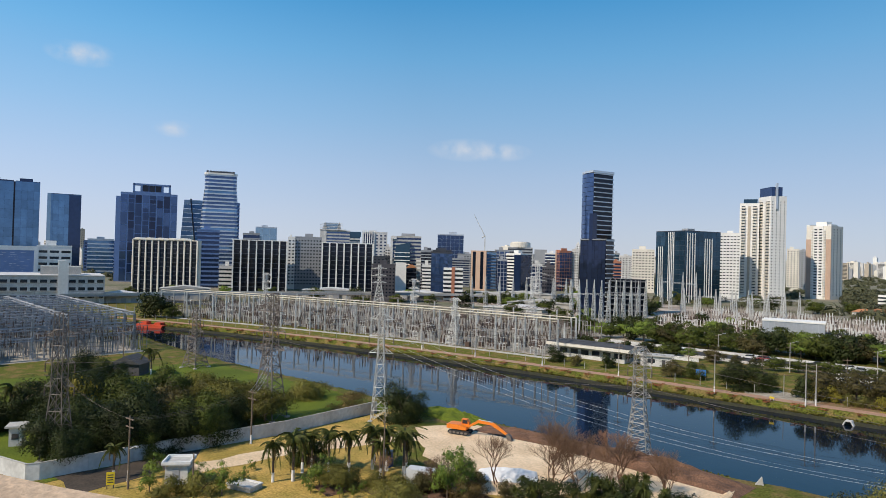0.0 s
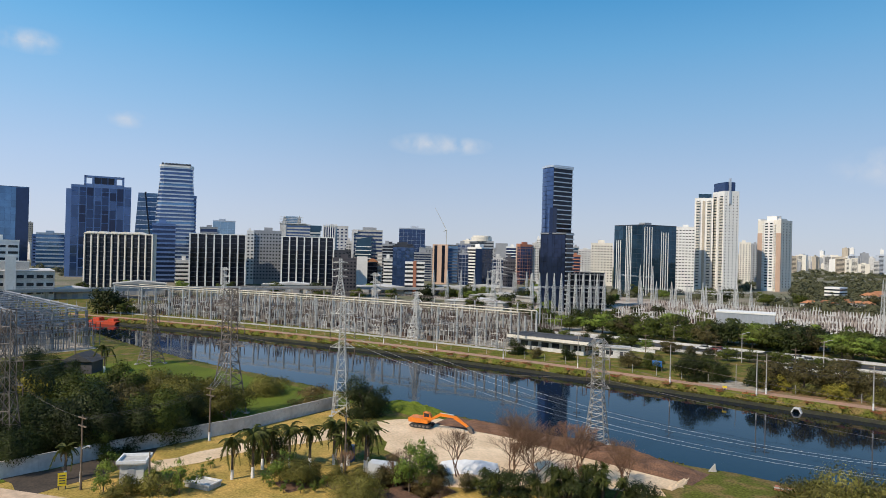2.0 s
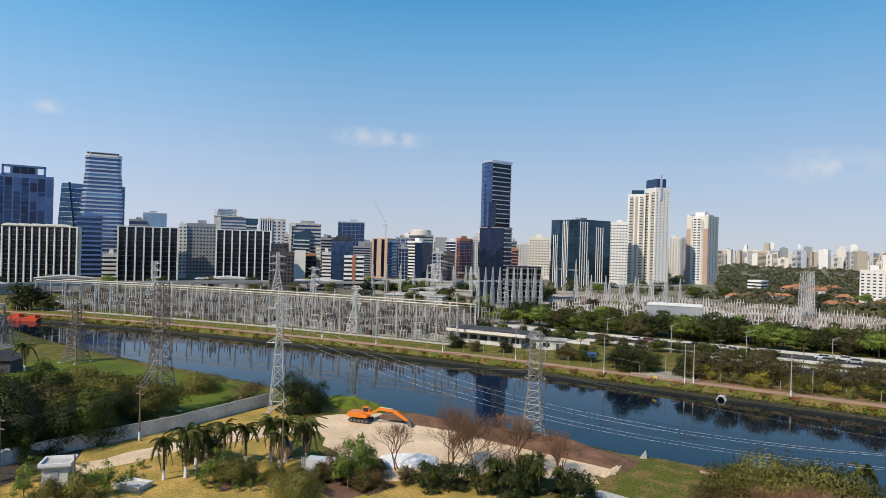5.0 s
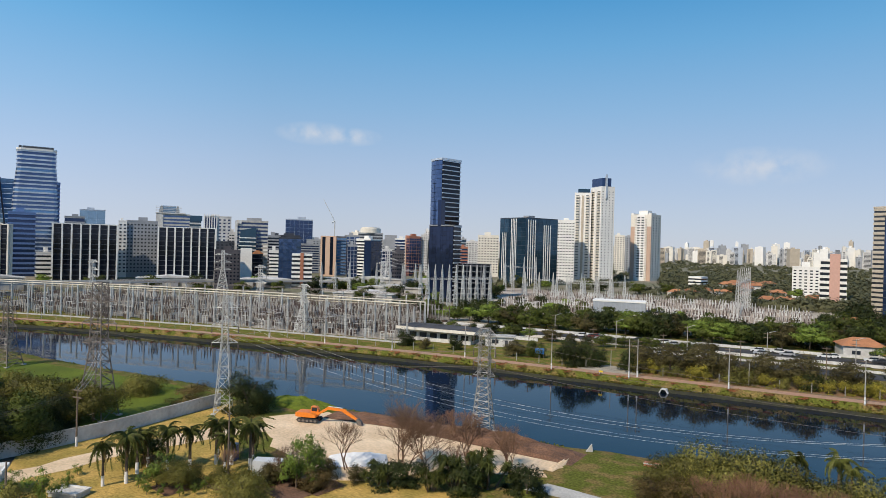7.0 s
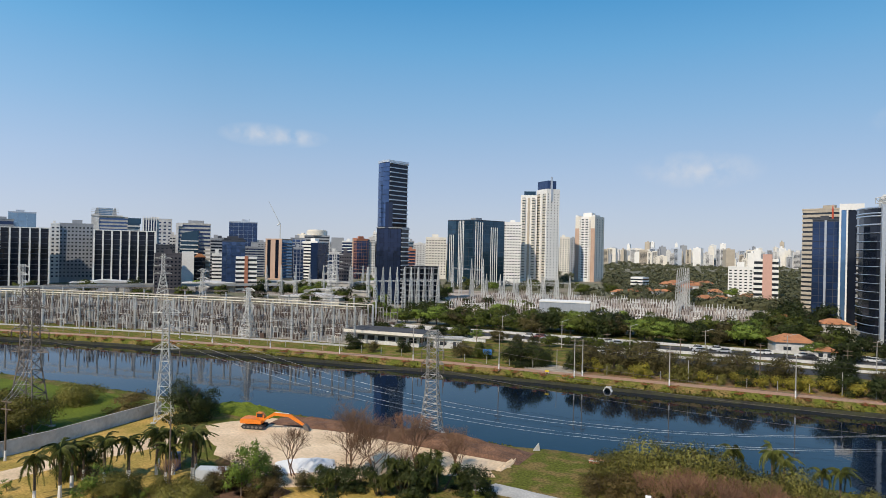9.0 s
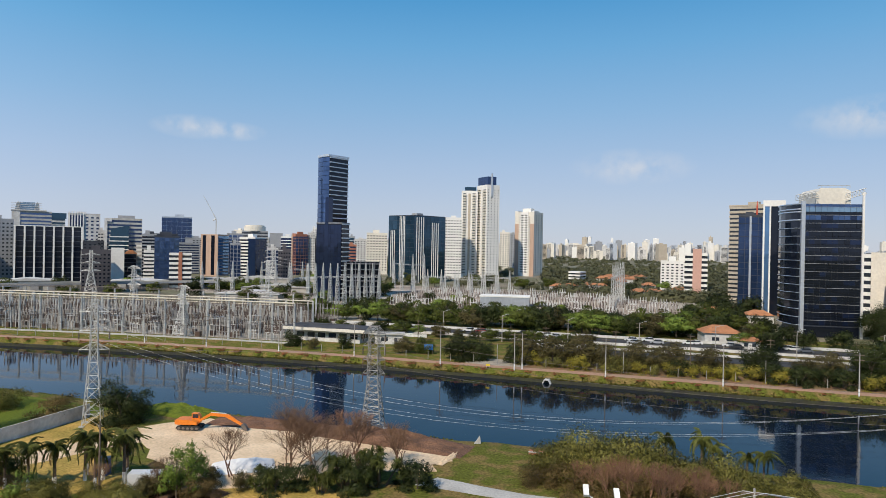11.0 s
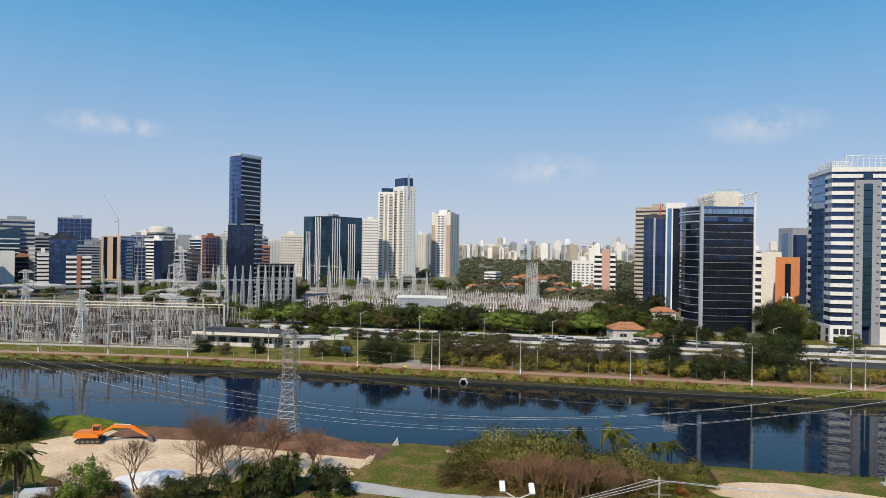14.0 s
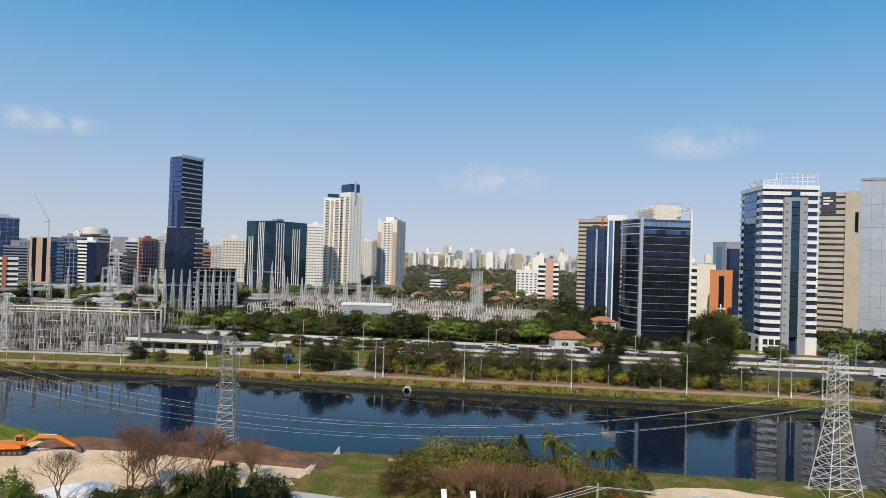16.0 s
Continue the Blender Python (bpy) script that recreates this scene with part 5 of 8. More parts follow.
def frond_mesh(seed, ln, droop, mat):
    rr = random.Random(seed)
    s = Soup()
    n = 11
    pts = []
    for i in range(n + 1):
        a = i / n
        pts.append(Vector((ln * (a - 0.16 * a * a), 0, ln * (0.62 * a - droop * 1.1 * a * a))))
    for i in range(n):
        s.bar(pts[i], pts[i + 1], 0.05 * (1 - i / n) + 0.012, sides=3)
    for i in range(1, n * 5):
        a = i / (n * 5)
        j = min(n - 1, int(a * n))
        p = pts[j].lerp(pts[j + 1], a * n - j)
        for sd in (-1, 1):
            L = ln * 0.34 * (1 - 0.65 * a) * rr.uniform(0.8, 1.1)
            q = p + Vector((L * rr.uniform(0.1, 0.6), sd * L * rr.uniform(0.25, 0.75), -L * rr.uniform(0.35, 1.25)))
            k = len(s.v)
            w = Vector((0.06, 0, 0))
            s.v += [p - w, p + w, q]
            s.f.append((k, k + 1, k + 2))
    return s.mesh("frond", mat)


def palm_proto(label, hgt, seed, ln=2.9, paint=True, droop=1.0, count=14):
    t = thing("palm_tree", pose(0, 0, -100), label, "palm", "palm trees")
    s = Soup()
    s.lathe([(0.2, -0.05), (0.17, hgt * 0.3), (0.13, hgt * 0.8), (0.15, hgt * 0.93), (0.06, hgt)], 8)
    child("trunk", s.mesh("trunk", M_BARK), t)
    if paint:
        s = Soup()
        s.lathe([(0.215, 0), (0.19, 1.3)], 8)
        child("painted_base", s.mesh("painted_base", M_PAINT), t, label="white painted trunk base")
    fs = [frond_mesh(seed + k, ln * (0.72 + 0.14 * k), droop * (0.8 + 0.35 * k), L_PALM) for k in range(3)]
    dry = frond_mesh(seed + 9, ln * 0.7, droop, L_BROWN)
    rr = random.Random(seed)
    for i in range(count):
        child("frond", fs[i % 3], t, pose(0, 0, hgt - 0.1, 0, rr.uniform(-48, 38), 360 / count * i + rr.uniform(-16, 16)))
    for i in range(3 if paint else 0):
        child("dry_frond", dry, t, pose(0, 0, hgt - 0.25, 0, rr.uniform(40, 62), 120 * i + rr.uniform(-40, 40)), "withered brown frond")
    return t


PLACED = set()


def plant(proto, x, y, size=1.0, z=0.0, turn=None, tall=1.0):
    turn = (x * 37 + y * 53) % 360 if turn is None else turn
    m = pose(x, y, z, 0, 0, turn) @ Matrix.Diagonal((size, size, size * tall, 1))
    if proto.name not in PLACED:
        PLACED.add(proto.name)
        proto.matrix_basis = m
        return proto
    keep = proto.scale.copy()
    proto.scale = (1, 1, 1)
    c = copy_thing(proto, m)
    proto.scale = keep
    return c


T_DEEP = tree_proto("broad_tree", "dense dark green broadleaf tree", L_DEEP, 3, 4.6, 8.0, 1.2, leaves=7800, blobs=22, size=0.33)
T_DEEP2 = tree_proto("broad_tree", "dark green tree with an uneven crown", L_DEEP, 8, 4.4, 8.0, 1.6, leaves=7000, blobs=17, size=0.34)
T_MID = tree_proto("broad_tree", "mid-green spreading tree in full leaf", L_MID, 5, 4.8, 7.5, 1.8, leaves=7000, blobs=20, size=0.37)
T_MID2 = tree_proto("broad_tree", "mid-green tree with open lobes", L_MID, 15, 4.2, 8.5, 2.2, leaves=7000, blobs=17, size=0.37)
T_OLIVE = tree_proto("broad_tree", "olive green flat-topped tree", L_OLIVE, 7, 5.4, 6.5, 2.2, leaves=7400, blobs=26, size=0.33, flat=0.5)
T_BROWN = tree_proto("sparse_tree", "brownish sparse winter tree by the road", L_UMBER, 9, 4.4, 6.5, 2.0, leaves=2900, blobs=16, size=0.4, fill=0.3)
T_FRESH = tree_proto("young_tree", "bright green young tree with a light crown", L_FRESH, 12, 2.4, 5.5, 1.8, trunk=0.12, leaves=900, blobs=10, size=0.34, fill=0.3)
S_GOLD = tree_proto("shrub", "yellow-green flowering shrub along the hedge", L_GOLD, 14, 2.4, 2.8, 0.1, trunk=0.08, leaves=1100, blobs=10, size=0.34, group="shrubs", category="shrub")
S_GREEN = tree_proto("shrub", "rounded green shrub beside the path", L_GARDEN, 16, 2.2, 2.6, 0.1, trunk=0.08, leaves=1500, blobs=12, size=0.26, group="shrubs", category="shrub")
S_DARK = tree_proto("shrub", "dark glossy shrub in the garden", L_DEEP, 18, 2.4, 3.6, 0.1, trunk=0.1, leaves=2000, blobs=12, size=0.3, group="shrubs", category="shrub")
S_OLIVE = tree_proto("bush", "rounded olive-green bush on the bank", L_GARDEN, 20, 4.4, 4.2, 0.1, trunk=0.12, leaves=8500, blobs=30, size=0.27, group="shrubs", category="shrub")
S_TAN = tree_proto("bush", "brown half-leafless bush on the bank", L_BROWN, 21, 4.6, 4.4, 0.1, trunk=0.12, leaves=4300, blobs=22, size=0.3, fill=0.4, group="shrubs", category="shrub")
B_BIG = bare_proto("bare_tree", "large leafless tree with fine twigs", M_TWIG, 4, 7.0, 0.85, 7, 0.085, 4)
B_MID = bare_proto("bare_tree", "leafless branching tree on the sand", M_TWIG, 6, 5.8, 0.68, 7, 0.09, 2)
B_BUSH = bare_proto("bare_bush", "leafless reddish-brown thicket on the bank", M_REDTWIG, 10, 4.4, 0.65, 5, 0.06, 7, category="shrub")
P_A = palm_proto("palm tree with drooping fronds and white-painted base", 5.2, 2)
P_B = palm_proto("shorter palm tree with drooping fronds", 4.4, 12, 2.3)


def spiky_proto(label, seed):
    """A clump of stems, each with a tuft of long drooping blades."""
    r = random.Random(seed)
    t = thing("spiky_shrub", pose(0, 0, -100), label, "shrub", "spiky shrubs")
    stems, s = Soup(), Soup()
    for i in range(15):
        a, d, z = r.uniform(0, 6.28), 1.9 * r.random() ** 0.6, r.uniform(1.6, 4.0)
        h = Vector((d * math.cos(a), d * math.sin(a), z * (1.1 - 0.2 * d)))
        stems.bar((h.x * 0.4, h.y * 0.4, -0.05), h, 0.09, 0.05, 4)
        for j in range(70):
            b, e, ln = r.uniform(0, 6.28), r.uniform(-0.2, 1.4), r.uniform(0.7, 1.25)
            u = Vector((math.cos(b) * math.cos(e), math.sin(b) * math.cos(e), math.sin(e)))
            w = Vector((-math.sin(b), math.cos(b), 0)) * 0.075
            p = h + Vector((0, 0, r.uniform(-0.5, 0.2)))
            q = p + u * ln * 0.55
            k = len(s.v)
            s.v += [p - w * 0.5, p + w * 0.5, q + w, q - w, q + u * ln * 0.4 + Vector((0, 0, -ln * 0.42))]
            s.f += [(k, k + 1, k + 2, k + 3), (k + 3, k + 2, k + 4)]
    child("stem", stems.mesh("stem", M_BARK), t)
    child("foliage", s.mesh("foliage", L_PALM), t)
    return t


S_SPIKE = spiky_proto("dark spiky-leaved shrub clump at the pad's edge", 44)
P_C = palm_proto("leaning palm among the bushes", 5.2, 22, 2.8, False, 0.8, 13)

# wood behind the wall
rr = random.Random(21)
for x, y, k, s_ in ((-132, 40, 0, 1.0), (-126, 47, 1, 1.1), (-119, 43, 0, 1.0), (-112, 44, 1, 0.95), (-106, 44, 0, 0.95), (-103, 51, 0, 1.2), (-110, 52, 0, 1.05), (-118, 53, 3, 1.1), (-126, 56, 0, 1.05),
                    (-134, 52, 1, 1.0), (-104, 58.5, 2, 1.05), (-111, 60, 5, 1.1), (-119, 61, 5, 1.05), (-127, 64, 3, 1.0), (-103.5, 65, 0, 0.85), (-110.5, 68, 4, 1.05), (-118, 69.5, 4, 1.05), (-108, 37, 1, 0.8),
                    (-125, 72, 4, 1.0), (-140, 46, 5, 1.0), (-141, 56, 1, 0.9), (-133, 33, 0, 0.9), (-142, 36, 2, 0.9), (-102.2, 57, 2, 0.95), (-102.4, 46, 1, 1.0), (-102.5, 38.5, 1, 0.7), (-107, 73, 4, 0.95), (-115, 75, 4, 0.9)):
    plant((T_DEEP, T_DEEP2, T_MID, T_MID2, T_OLIVE, T_BROWN)[k], x + rr.uniform(-1, 1), y + rr.uniform(-1, 1), s_ * 1.14)
for x, y, s_ in ((-162, 60, 1.15), (-156, 66, 1.05), (-168, 64, 1.0), (-151, 58, 0.9)):
    plant(T_DEEP, x, y, s_)
plant(S_GOLD, -123.4, 47.6, 1.6, tall=2.2)
plant(T_DEEP, -100.9, 49.5, 1.0)
plant(T_DEEP2, -100.4, 54.5, 0.95)
plant(T_DEEP, -99.9, 59.0, 0.85)
plant(S_OLIVE, -117, 92.5, 1.15)
plant(S_TAN, -101.5, 91, 1.05)
plant(T_DEEP, -88.4, 92.6, 1.16, tall=0.92)
plant(T_MID2, -99.5, 47.5, 0.62)
# garden of palms and shrubs
for x, y, k, s_ in ((-77.2, 55.2, 0, 0.95), (-75.6, 57.4, 0, 1.1), (-77.5, 60.5, 1, 1.1), (-75.3, 63.6, 0, 1.0), (-72.5, 65.0, 1, 1.15), (-71.5, 68.8, 0, 1.05), (-69.5, 69.8, 1, 1.2), (-65.8, 69.6, 0, 1.15),
                    (-66.8, 71.2, 1, 1.1), (-73.0, 70.5, 1, 1.1), (-93.5, 40.5, 1, 0.9), (-68.0, 67.0, 1, 1.0), (-78.5, 63.0, 1, 1.0), (-134, 40.0, 0, 1.2), (-165, 80, 0, 1.1)):
    plant((P_A, P_B)[k], x, y, s_ * 1.08, 0.04)
for x, y, k, s_ in ((-68.5, 61.0, 0, 1.0), (-63.2, 64.6, 1, 1.1), (-60.0, 66.5, 2, 0.85), (-71.0, 58.4, 3, 0.9), (-56.6, 71.0, 4, 1.05), (-58.5, 70.0, 2, 0.8), (-54.6, 72.8, 2, 0.9), (-79.8, 46.2, 0, 1.3), (-77.5, 47.5, 3, 0.9),
                    (-61.5, 69.0, 0, 0.8), (-50.5, 73.2, 2, 0.8), (-82.5, 42.5, 0, 1.2), (-85, 41.5, 3, 0.7)):
    plant((S_GREEN, S_OLIVE, T_BROWN, T_FRESH, T_FRESH)[k], x, y, s_ * (0.55 if k == 1 else 0.5 if k == 2 else 1), 0.04)
for x, y, k, s_ in ((-55.5, 69.5, 1, 0.9), (-57.5, 72.5, 1, 1.1), (-84.0, 47.5, 1, 0.6), (-90.0, 44.5, 1, 0.7), (-81.0, 53.0, 1, 0.35), (-83.5, 56.0, 1, 0.3), (-79.5, 52.0, 1, 0.35)):
    plant((T_MID, T_FRESH, S_GREEN, T_BROWN)[k], x, y, s_, 0.04)
plant(B_MID, -65.5, 65.0, 0.8, 0.04)
plant(B_MID, -58.8, 68.5, 0.9, 0.04)
plant(B_MID, -74.5, 60.0, 0.6, 0.04)
# shrubs and saplings on the dry grass
plant(S_OLIVE, -58.8, 60.8, 0.83, 0.04, tall=1.10)
plant(S_GREEN, -65.8, 64.0, 0.87, 0.04, tall=1.20)
plant(T_OLIVE, -68.9, 60.0, 0.62, 0.04, tall=0.90)
plant(S_TAN, -53.5, 69.3, 0.63, 0.04, tall=1.10)
plant(T_FRESH, -55.8, 67.5, 0.97, 0.04, tall=1.25)
plant(B_MID, -58.5, 67.5, 0.71, 0.04, tall=1.00)
plant(T_BROWN, -58.6, 68.0, 0.58, 0.04, tall=0.80)
plant(T_MID, -80.1, 63.5, 0.66, 0.04, tall=0.80)
plant(T_BROWN, -60.8, 68.0, 0.40, 0.04, tall=1.00)
plant(T_FRESH, -70.0, 56.1, 0.26, 0.04, tall=1.30)
plant(T_FRESH, -68.0, 56.6, 0.25, 0.04, tall=1.30)
plant(T_FRESH, -66.1, 57.8, 0.25, 0.04, tall=1.30)
plant(T_FRESH, -64.8, 59.0, 0.25, 0.04, tall=1.30)
plant(T_FRESH, -72.8, 57.1, 0.26, 0.04, tall=1.30)
plant(T_FRESH, -65.4, 61.1, 0.26, 0.04, tall=1.30)
patch("earth_patch", M_MULCH, [(-71.8, 58.3), (-67.3, 57.3), (-66.6, 61.7), (-70.7, 62.5)], 0.075, "brown bare earth round the shrubs", "ground", jag=0.4, seed=448)
patch("earth_patch", M_MULCH, [(-67.7, 62.4), (-64.0, 61.5), (-63.3, 65.3), (-66.8, 65.9)], 0.075, "brown bare earth round the shrubs", "ground", jag=0.4, seed=520)
patch("earth_patch", M_MULCH, [(-60.4, 64.7), (-53.6, 63.1), (-52.4, 69.9), (-58.8, 71.1)], 0.075, "brown bare earth round the shrubs", "ground", jag=0.4, seed=640)
patch("earth_patch", M_MULCH, [(-56.9, 67.8), (-51.4, 66.5), (-50.5, 71.9), (-55.6, 72.9)], 0.075, "brown bare earth round the shrubs", "ground", jag=0.4, seed=690)
patch("earth_patch", M_MULCH, [(-62.5, 66.4), (-59.1, 65.6), (-58.5, 69.0), (-61.7, 69.6)], 0.075, "brown bare earth round the shrubs", "ground", jag=0.4, seed=604)
# leafless trees and dark clumps along the pad
plant(B_BIG, -47.8, 79.4, 1.6, 0.05, 120)
plant(B_MID, -54.2, 76.2, 1.35, 0.05)
plant(B_BIG, -43.6, 82.0, 1.2, 0.05)
plant(B_MID, -40.0, 86.5, 1.45, 0.05)
plant(B_BUSH, -46.0, 98.5, 1.35, 0.5)
plant(B_BUSH, -36.0, 89.0, 1.15, 0.05)
plant(B_BUSH, -39.8, 83.0, 1.2, 0.05)
plant(B_MID, -34.0, 86.8, 1.3, 0.05)
for x, y, s_ in ((-43.8, 76.2, 1.15), (-38.0, 78.8, 1.3), (-34.4, 81.0, 1.15), (-47.5, 73.8, 1.0), (-29.2, 81.6, 0.95), (-40.4, 76.0, 0.95), (-31.5, 82.6, 0.8), (-36.2, 77.8, 1.0), (-45.8, 74.0, 1.0)):
    plant(S_SPIKE if x < -46 or -42 < x < -37 or -35 < x < -33 else S_DARK, x, y, s_ * (0.85 + 0.45 * ((x * 7.3) % 1)), 0.04, tall=0.9)
# big thicket beside the path
for x, y, k, s_ in ((-12, 94.5, 0, 0.9), (-8, 95.5, 0, 1.15), (-3.5, 95, 0, 1.25), (2, 95.5, 0, 1.08), (8.5, 95.5, 0, 0.9), (12.5, 96, 2, 1.0), (-14.5, 91.5, 1, 0.75), (-9.5, 90.5, 1, 0.95), (-4, 90, 1, 1.05), (1.5, 90, 1, 1.05), (6.5, 91, 1, 0.95),
                    (11, 92, 0, 0.75), (14.8, 94.2, 2, 0.9), (16.5, 95.8, 2, 1.0), (18.5, 95.2, 2, 0.8), (17.0, 93.0, 0, 0.55)):
    plant((S_OLIVE, S_TAN, S_GREEN)[k], x, y - (1.5 if k == 1 else 0), s_ * (1.05 if k == 1 else 1.25), 0.02, tall=0.8 if k == 1 else 1.15)
for x, y, s_ in ((-7.5, 88.0, 0.95), (-4, 87.2, 1.1), (-1, 87.8, 1.2), (1.5, 86.8, 1.15), (5, 87.2, 1.05), (8, 88.2, 0.9)):
    plant(B_BUSH, x, y, s_ * 1.3, 0.02)
for x, y, s_ in ((2.0, 98.2, 1.1), (6.8, 98.4, 1.15), (8.2, 98.0, 1.0), (14.5, 97.0, 0.95), (12.5, 97.5, 0.85)):
    plant(P_C, x, y, s_, 0.0)
S_RED = tree_proto("shrub", "red-flowering low shrub by the path", leaf_material("red_blossom", (0.5, 0.09, 0.03), (0.3, 0.1, 0.03)), 33, 1.5, 1.6, 0.1, trunk=0.05, leaves=500, blobs=8, size=0.2, group="shrubs", category="shrub")
plant(S_RED, 15.5, 91.5, 1.0, 0.02)

# far bank: hedge, roadside trees and the wood lines
rr = random.Random(5)
for i in range(44):
    x = -36 + (3.3 * i if i < 30 else 99 + 5.2 * (i - 30)) + rr.uniform(-1, 1)
    plant(rr.choice((S_GOLD, S_GREEN, S_DARK, S_GOLD)), x, 175.5 + rr.uniform(-0.8, 2.0), rr.uniform(1.0, 1.55), 0.5)
for x, y, k, s_ in ((-50.5, 176, 0, 0.95), (-46.5, 178, 0, 0.85), (-105.7, 179, 0, 0.62), (-89.2, 181.5, 0, 0.5), (-97, 177, 5, 0.5), (56, 190, 1, 1.0), (51, 188, 0, 0.95), (26, 184, 1, 0.75), (-26, 183, 5, 0.9), (-32, 182, 5, 0.8),
                    (-19, 184, 5, 0.95), (-12, 183, 5, 0.75), (-4, 185, 5, 0.85), (5, 184, 5, 0.9), (14, 186, 5, 0.8), (37, 189, 5, 0.6), (64, 190, 5, 0.5),
                    (-70, 181, 5, 0.7), (-64, 183, 2, 0.6), (88, 188, 2, 0.4), (43, 190, 5, 0.8)):
    plant((T_DEEP, T_DEEP2, T_MID, T_MID2, T_OLIVE, T_BROWN)[k], x, y - (3 if x > -36 else 0), s_ * (1.5 if x > -36 else 1.15), 0.5)
F_DEEP = tree_proto("roadside_tree", "dark green roadside tree across the river", L_DEEP, 53, 4.7, 7.6, 1.9, leaves=1600, blobs=18, size=0.74, flat=0.6)
F_MID = tree_proto("roadside_tree", "mid-green roadside tree across the river", L_MID, 55, 5.0, 6.8, 2.8, leaves=1600, blobs=18, size=0.72, flat=0.45)
F_FRESH = tree_proto("roadside_tree", "bright green roadside tree across the river", L_FRESH, 57, 5.0, 6.2, 3.2, leaves=1300, blobs=16, size=0.68, flat=0.4)
F_BROWN = tree_proto("roadside_tree", "brownish roadside tree across the river", L_UMBER, 59, 4.5, 7.2, 2.4, leaves=1300, blobs=16, size=0.66, fill=0.3)
KINDS = (F_DEEP, F_MID, F_MID, F_FRESH, F_BROWN, F_MID, F_FRESH)
for i in range(30):
    plant(rr.choice(KINDS), -128 + 4.4 * i + rr.uniform(-1.5, 1.5), 250 + 0.05 * i + rr.uniform(-4, 8), rr.uniform(0.85, 1.35), 0.5)
for i in range(26):
    plant(rr.choice(KINDS), -50 + 2.9 * i + rr.uniform(-1.5, 1.5), 260 + rr.uniform(-4, 14), rr.uniform(0.95, 1.4), 0.5)
for i in range(13):
    plant(rr.choice((F_MID, F_FRESH, F_BROWN, F_MID)), -84 + 5.2 * i + rr.uniform(-1.8, 1.8), 218 + rr.uniform(-2, 3), rr.uniform(0.45, 0.8), 0.5)
for i in range(9):
    plant(rr.choice((F_MID, F_DEEP, F_BROWN)), -128 + 5 * i + rr.uniform(-1.8, 1.8), 222 + rr.uniform(-3, 4), rr.uniform(0.4, 0.7), 0.5)
for i in range(13):
    plant(rr.choice(KINDS), -152 + 8.4 * i + rr.uniform(-2, 2), 268 + 0.12 * i + rr.uniform(-8, 22), rr.uniform(0.9, 1.5), 0.5)
for x, y, s_, k in ((80, 262, 1.5, T_DEEP), (86, 268, 1.6, T_MID), (79, 275, 1.7, T_DEEP2), (88, 282, 1.8, T_MID2), (83, 290, 1.7, T_DEEP)):
    plant(k, x, y, s_, 0.5)
for x, y, s_ in ((8, 252, 1.3), (2, 262, 1.4), (31, 252, 0.9), (36, 262, 1.0), (40, 275, 1.1), (30, 282, 1.2), (46, 262, 0.8), (33, 241, 0.7), (12, 270, 1.3), (22, 276, 1.1)):
    plant(rr.choice(KINDS), x, y, s_, 0.5)
for i in range(8):
    plant(rr.choice(KINDS), 8 + rr.uniform(-5, 24), 290 + rr.uniform(0, 60), rr.uniform(0.9, 1.3), 0.5)
for x, y, s_ in ((28, 236, 0.7), (36, 232, 0.8), (60, 250, 0.7), (92, 236, 0.7), (118, 240, 1.1), (126, 246, 1.2), (134, 243, 1.2), (142, 246, 1.1), (120, 256, 1.3),
                 (132, 258, 1.3), (48, 243, 0.7), (70, 240, 0.65), (112, 232, 0.6), (22, 300, 1.2), (32, 320, 1.2), (44, 350, 1.2), (30, 360, 1.3)):
    plant(rr.choice((F_DEEP, F_DEEP, F_MID, F_FRESH)), x, y, s_ * 1.25, 0.5)
for i in range(20):
    plant(rr.choice(KINDS), -215 + 9 * i + rr.uniform(-4, 4), 330 + rr.uniform(-16, 18), rr.uniform(0.6, 1.0), 0.5)
for i in range(16):
    plant(rr.choice(KINDS), -300 + 22 * i + rr.uniform(-5, 5), 505 + rr.uniform(-20, 60), rr.uniform(1.0, 1.5), 0.5)
for i in range(16):
    plant(rr.choice(KINDS), -460 + 13.5 * i + rr.uniform(-5, 5), 215 + 13 * i + rr.uniform(-10, 10), rr.uniform(0.8, 1.3), 0.5)
for x, y, s_ in ((-299, 146, 1.7), (-291, 150, 0.9), (-205, 300, 1.2), (-143, 252, 1.1), (-138, 256, 1.2), (-255, 345, 1.4), (-246, 352, 1.3), (-238, 360, 1.3)):
    plant(rr.choice((F_DEEP, F_MID)), x, y, s_, 0.5)


for x, y, s_ in ((-247, 351, 1.23), (-238, 346, 1.26), (-223, 333, 0.94), (-251, 382, 1.40), (-235, 367, 1.04), (-201, 322, 1.18), (-205, 335, 1.19), (-210, 353, 0.99), (-208, 357, 1.42), (-210, 370, 1.34), (-201, 363, 0.94), (-195, 361, 1.25), (-211, 402, 0.92), (-185, 362, 1.18), (-188, 377, 1.43), (-185, 382, 1.45), (-195, 413, 1.38), (-190, 414, 1.46), (-171, 383, 0.96), (-198, 454, 1.03), (-163, 385, 1.16), (-172, 417, 1.08), (-292, 268, 1.15), (-297, 303, 1.09), (-286, 323, 1.08), (-362, 290, 1.19), (-385, 270, 1.19), (-259, 324, 1.35)):
    plant(rr.choice((F_DEEP, F_MID, F_FRESH, F_MID)), x, y, s_, 0.5)


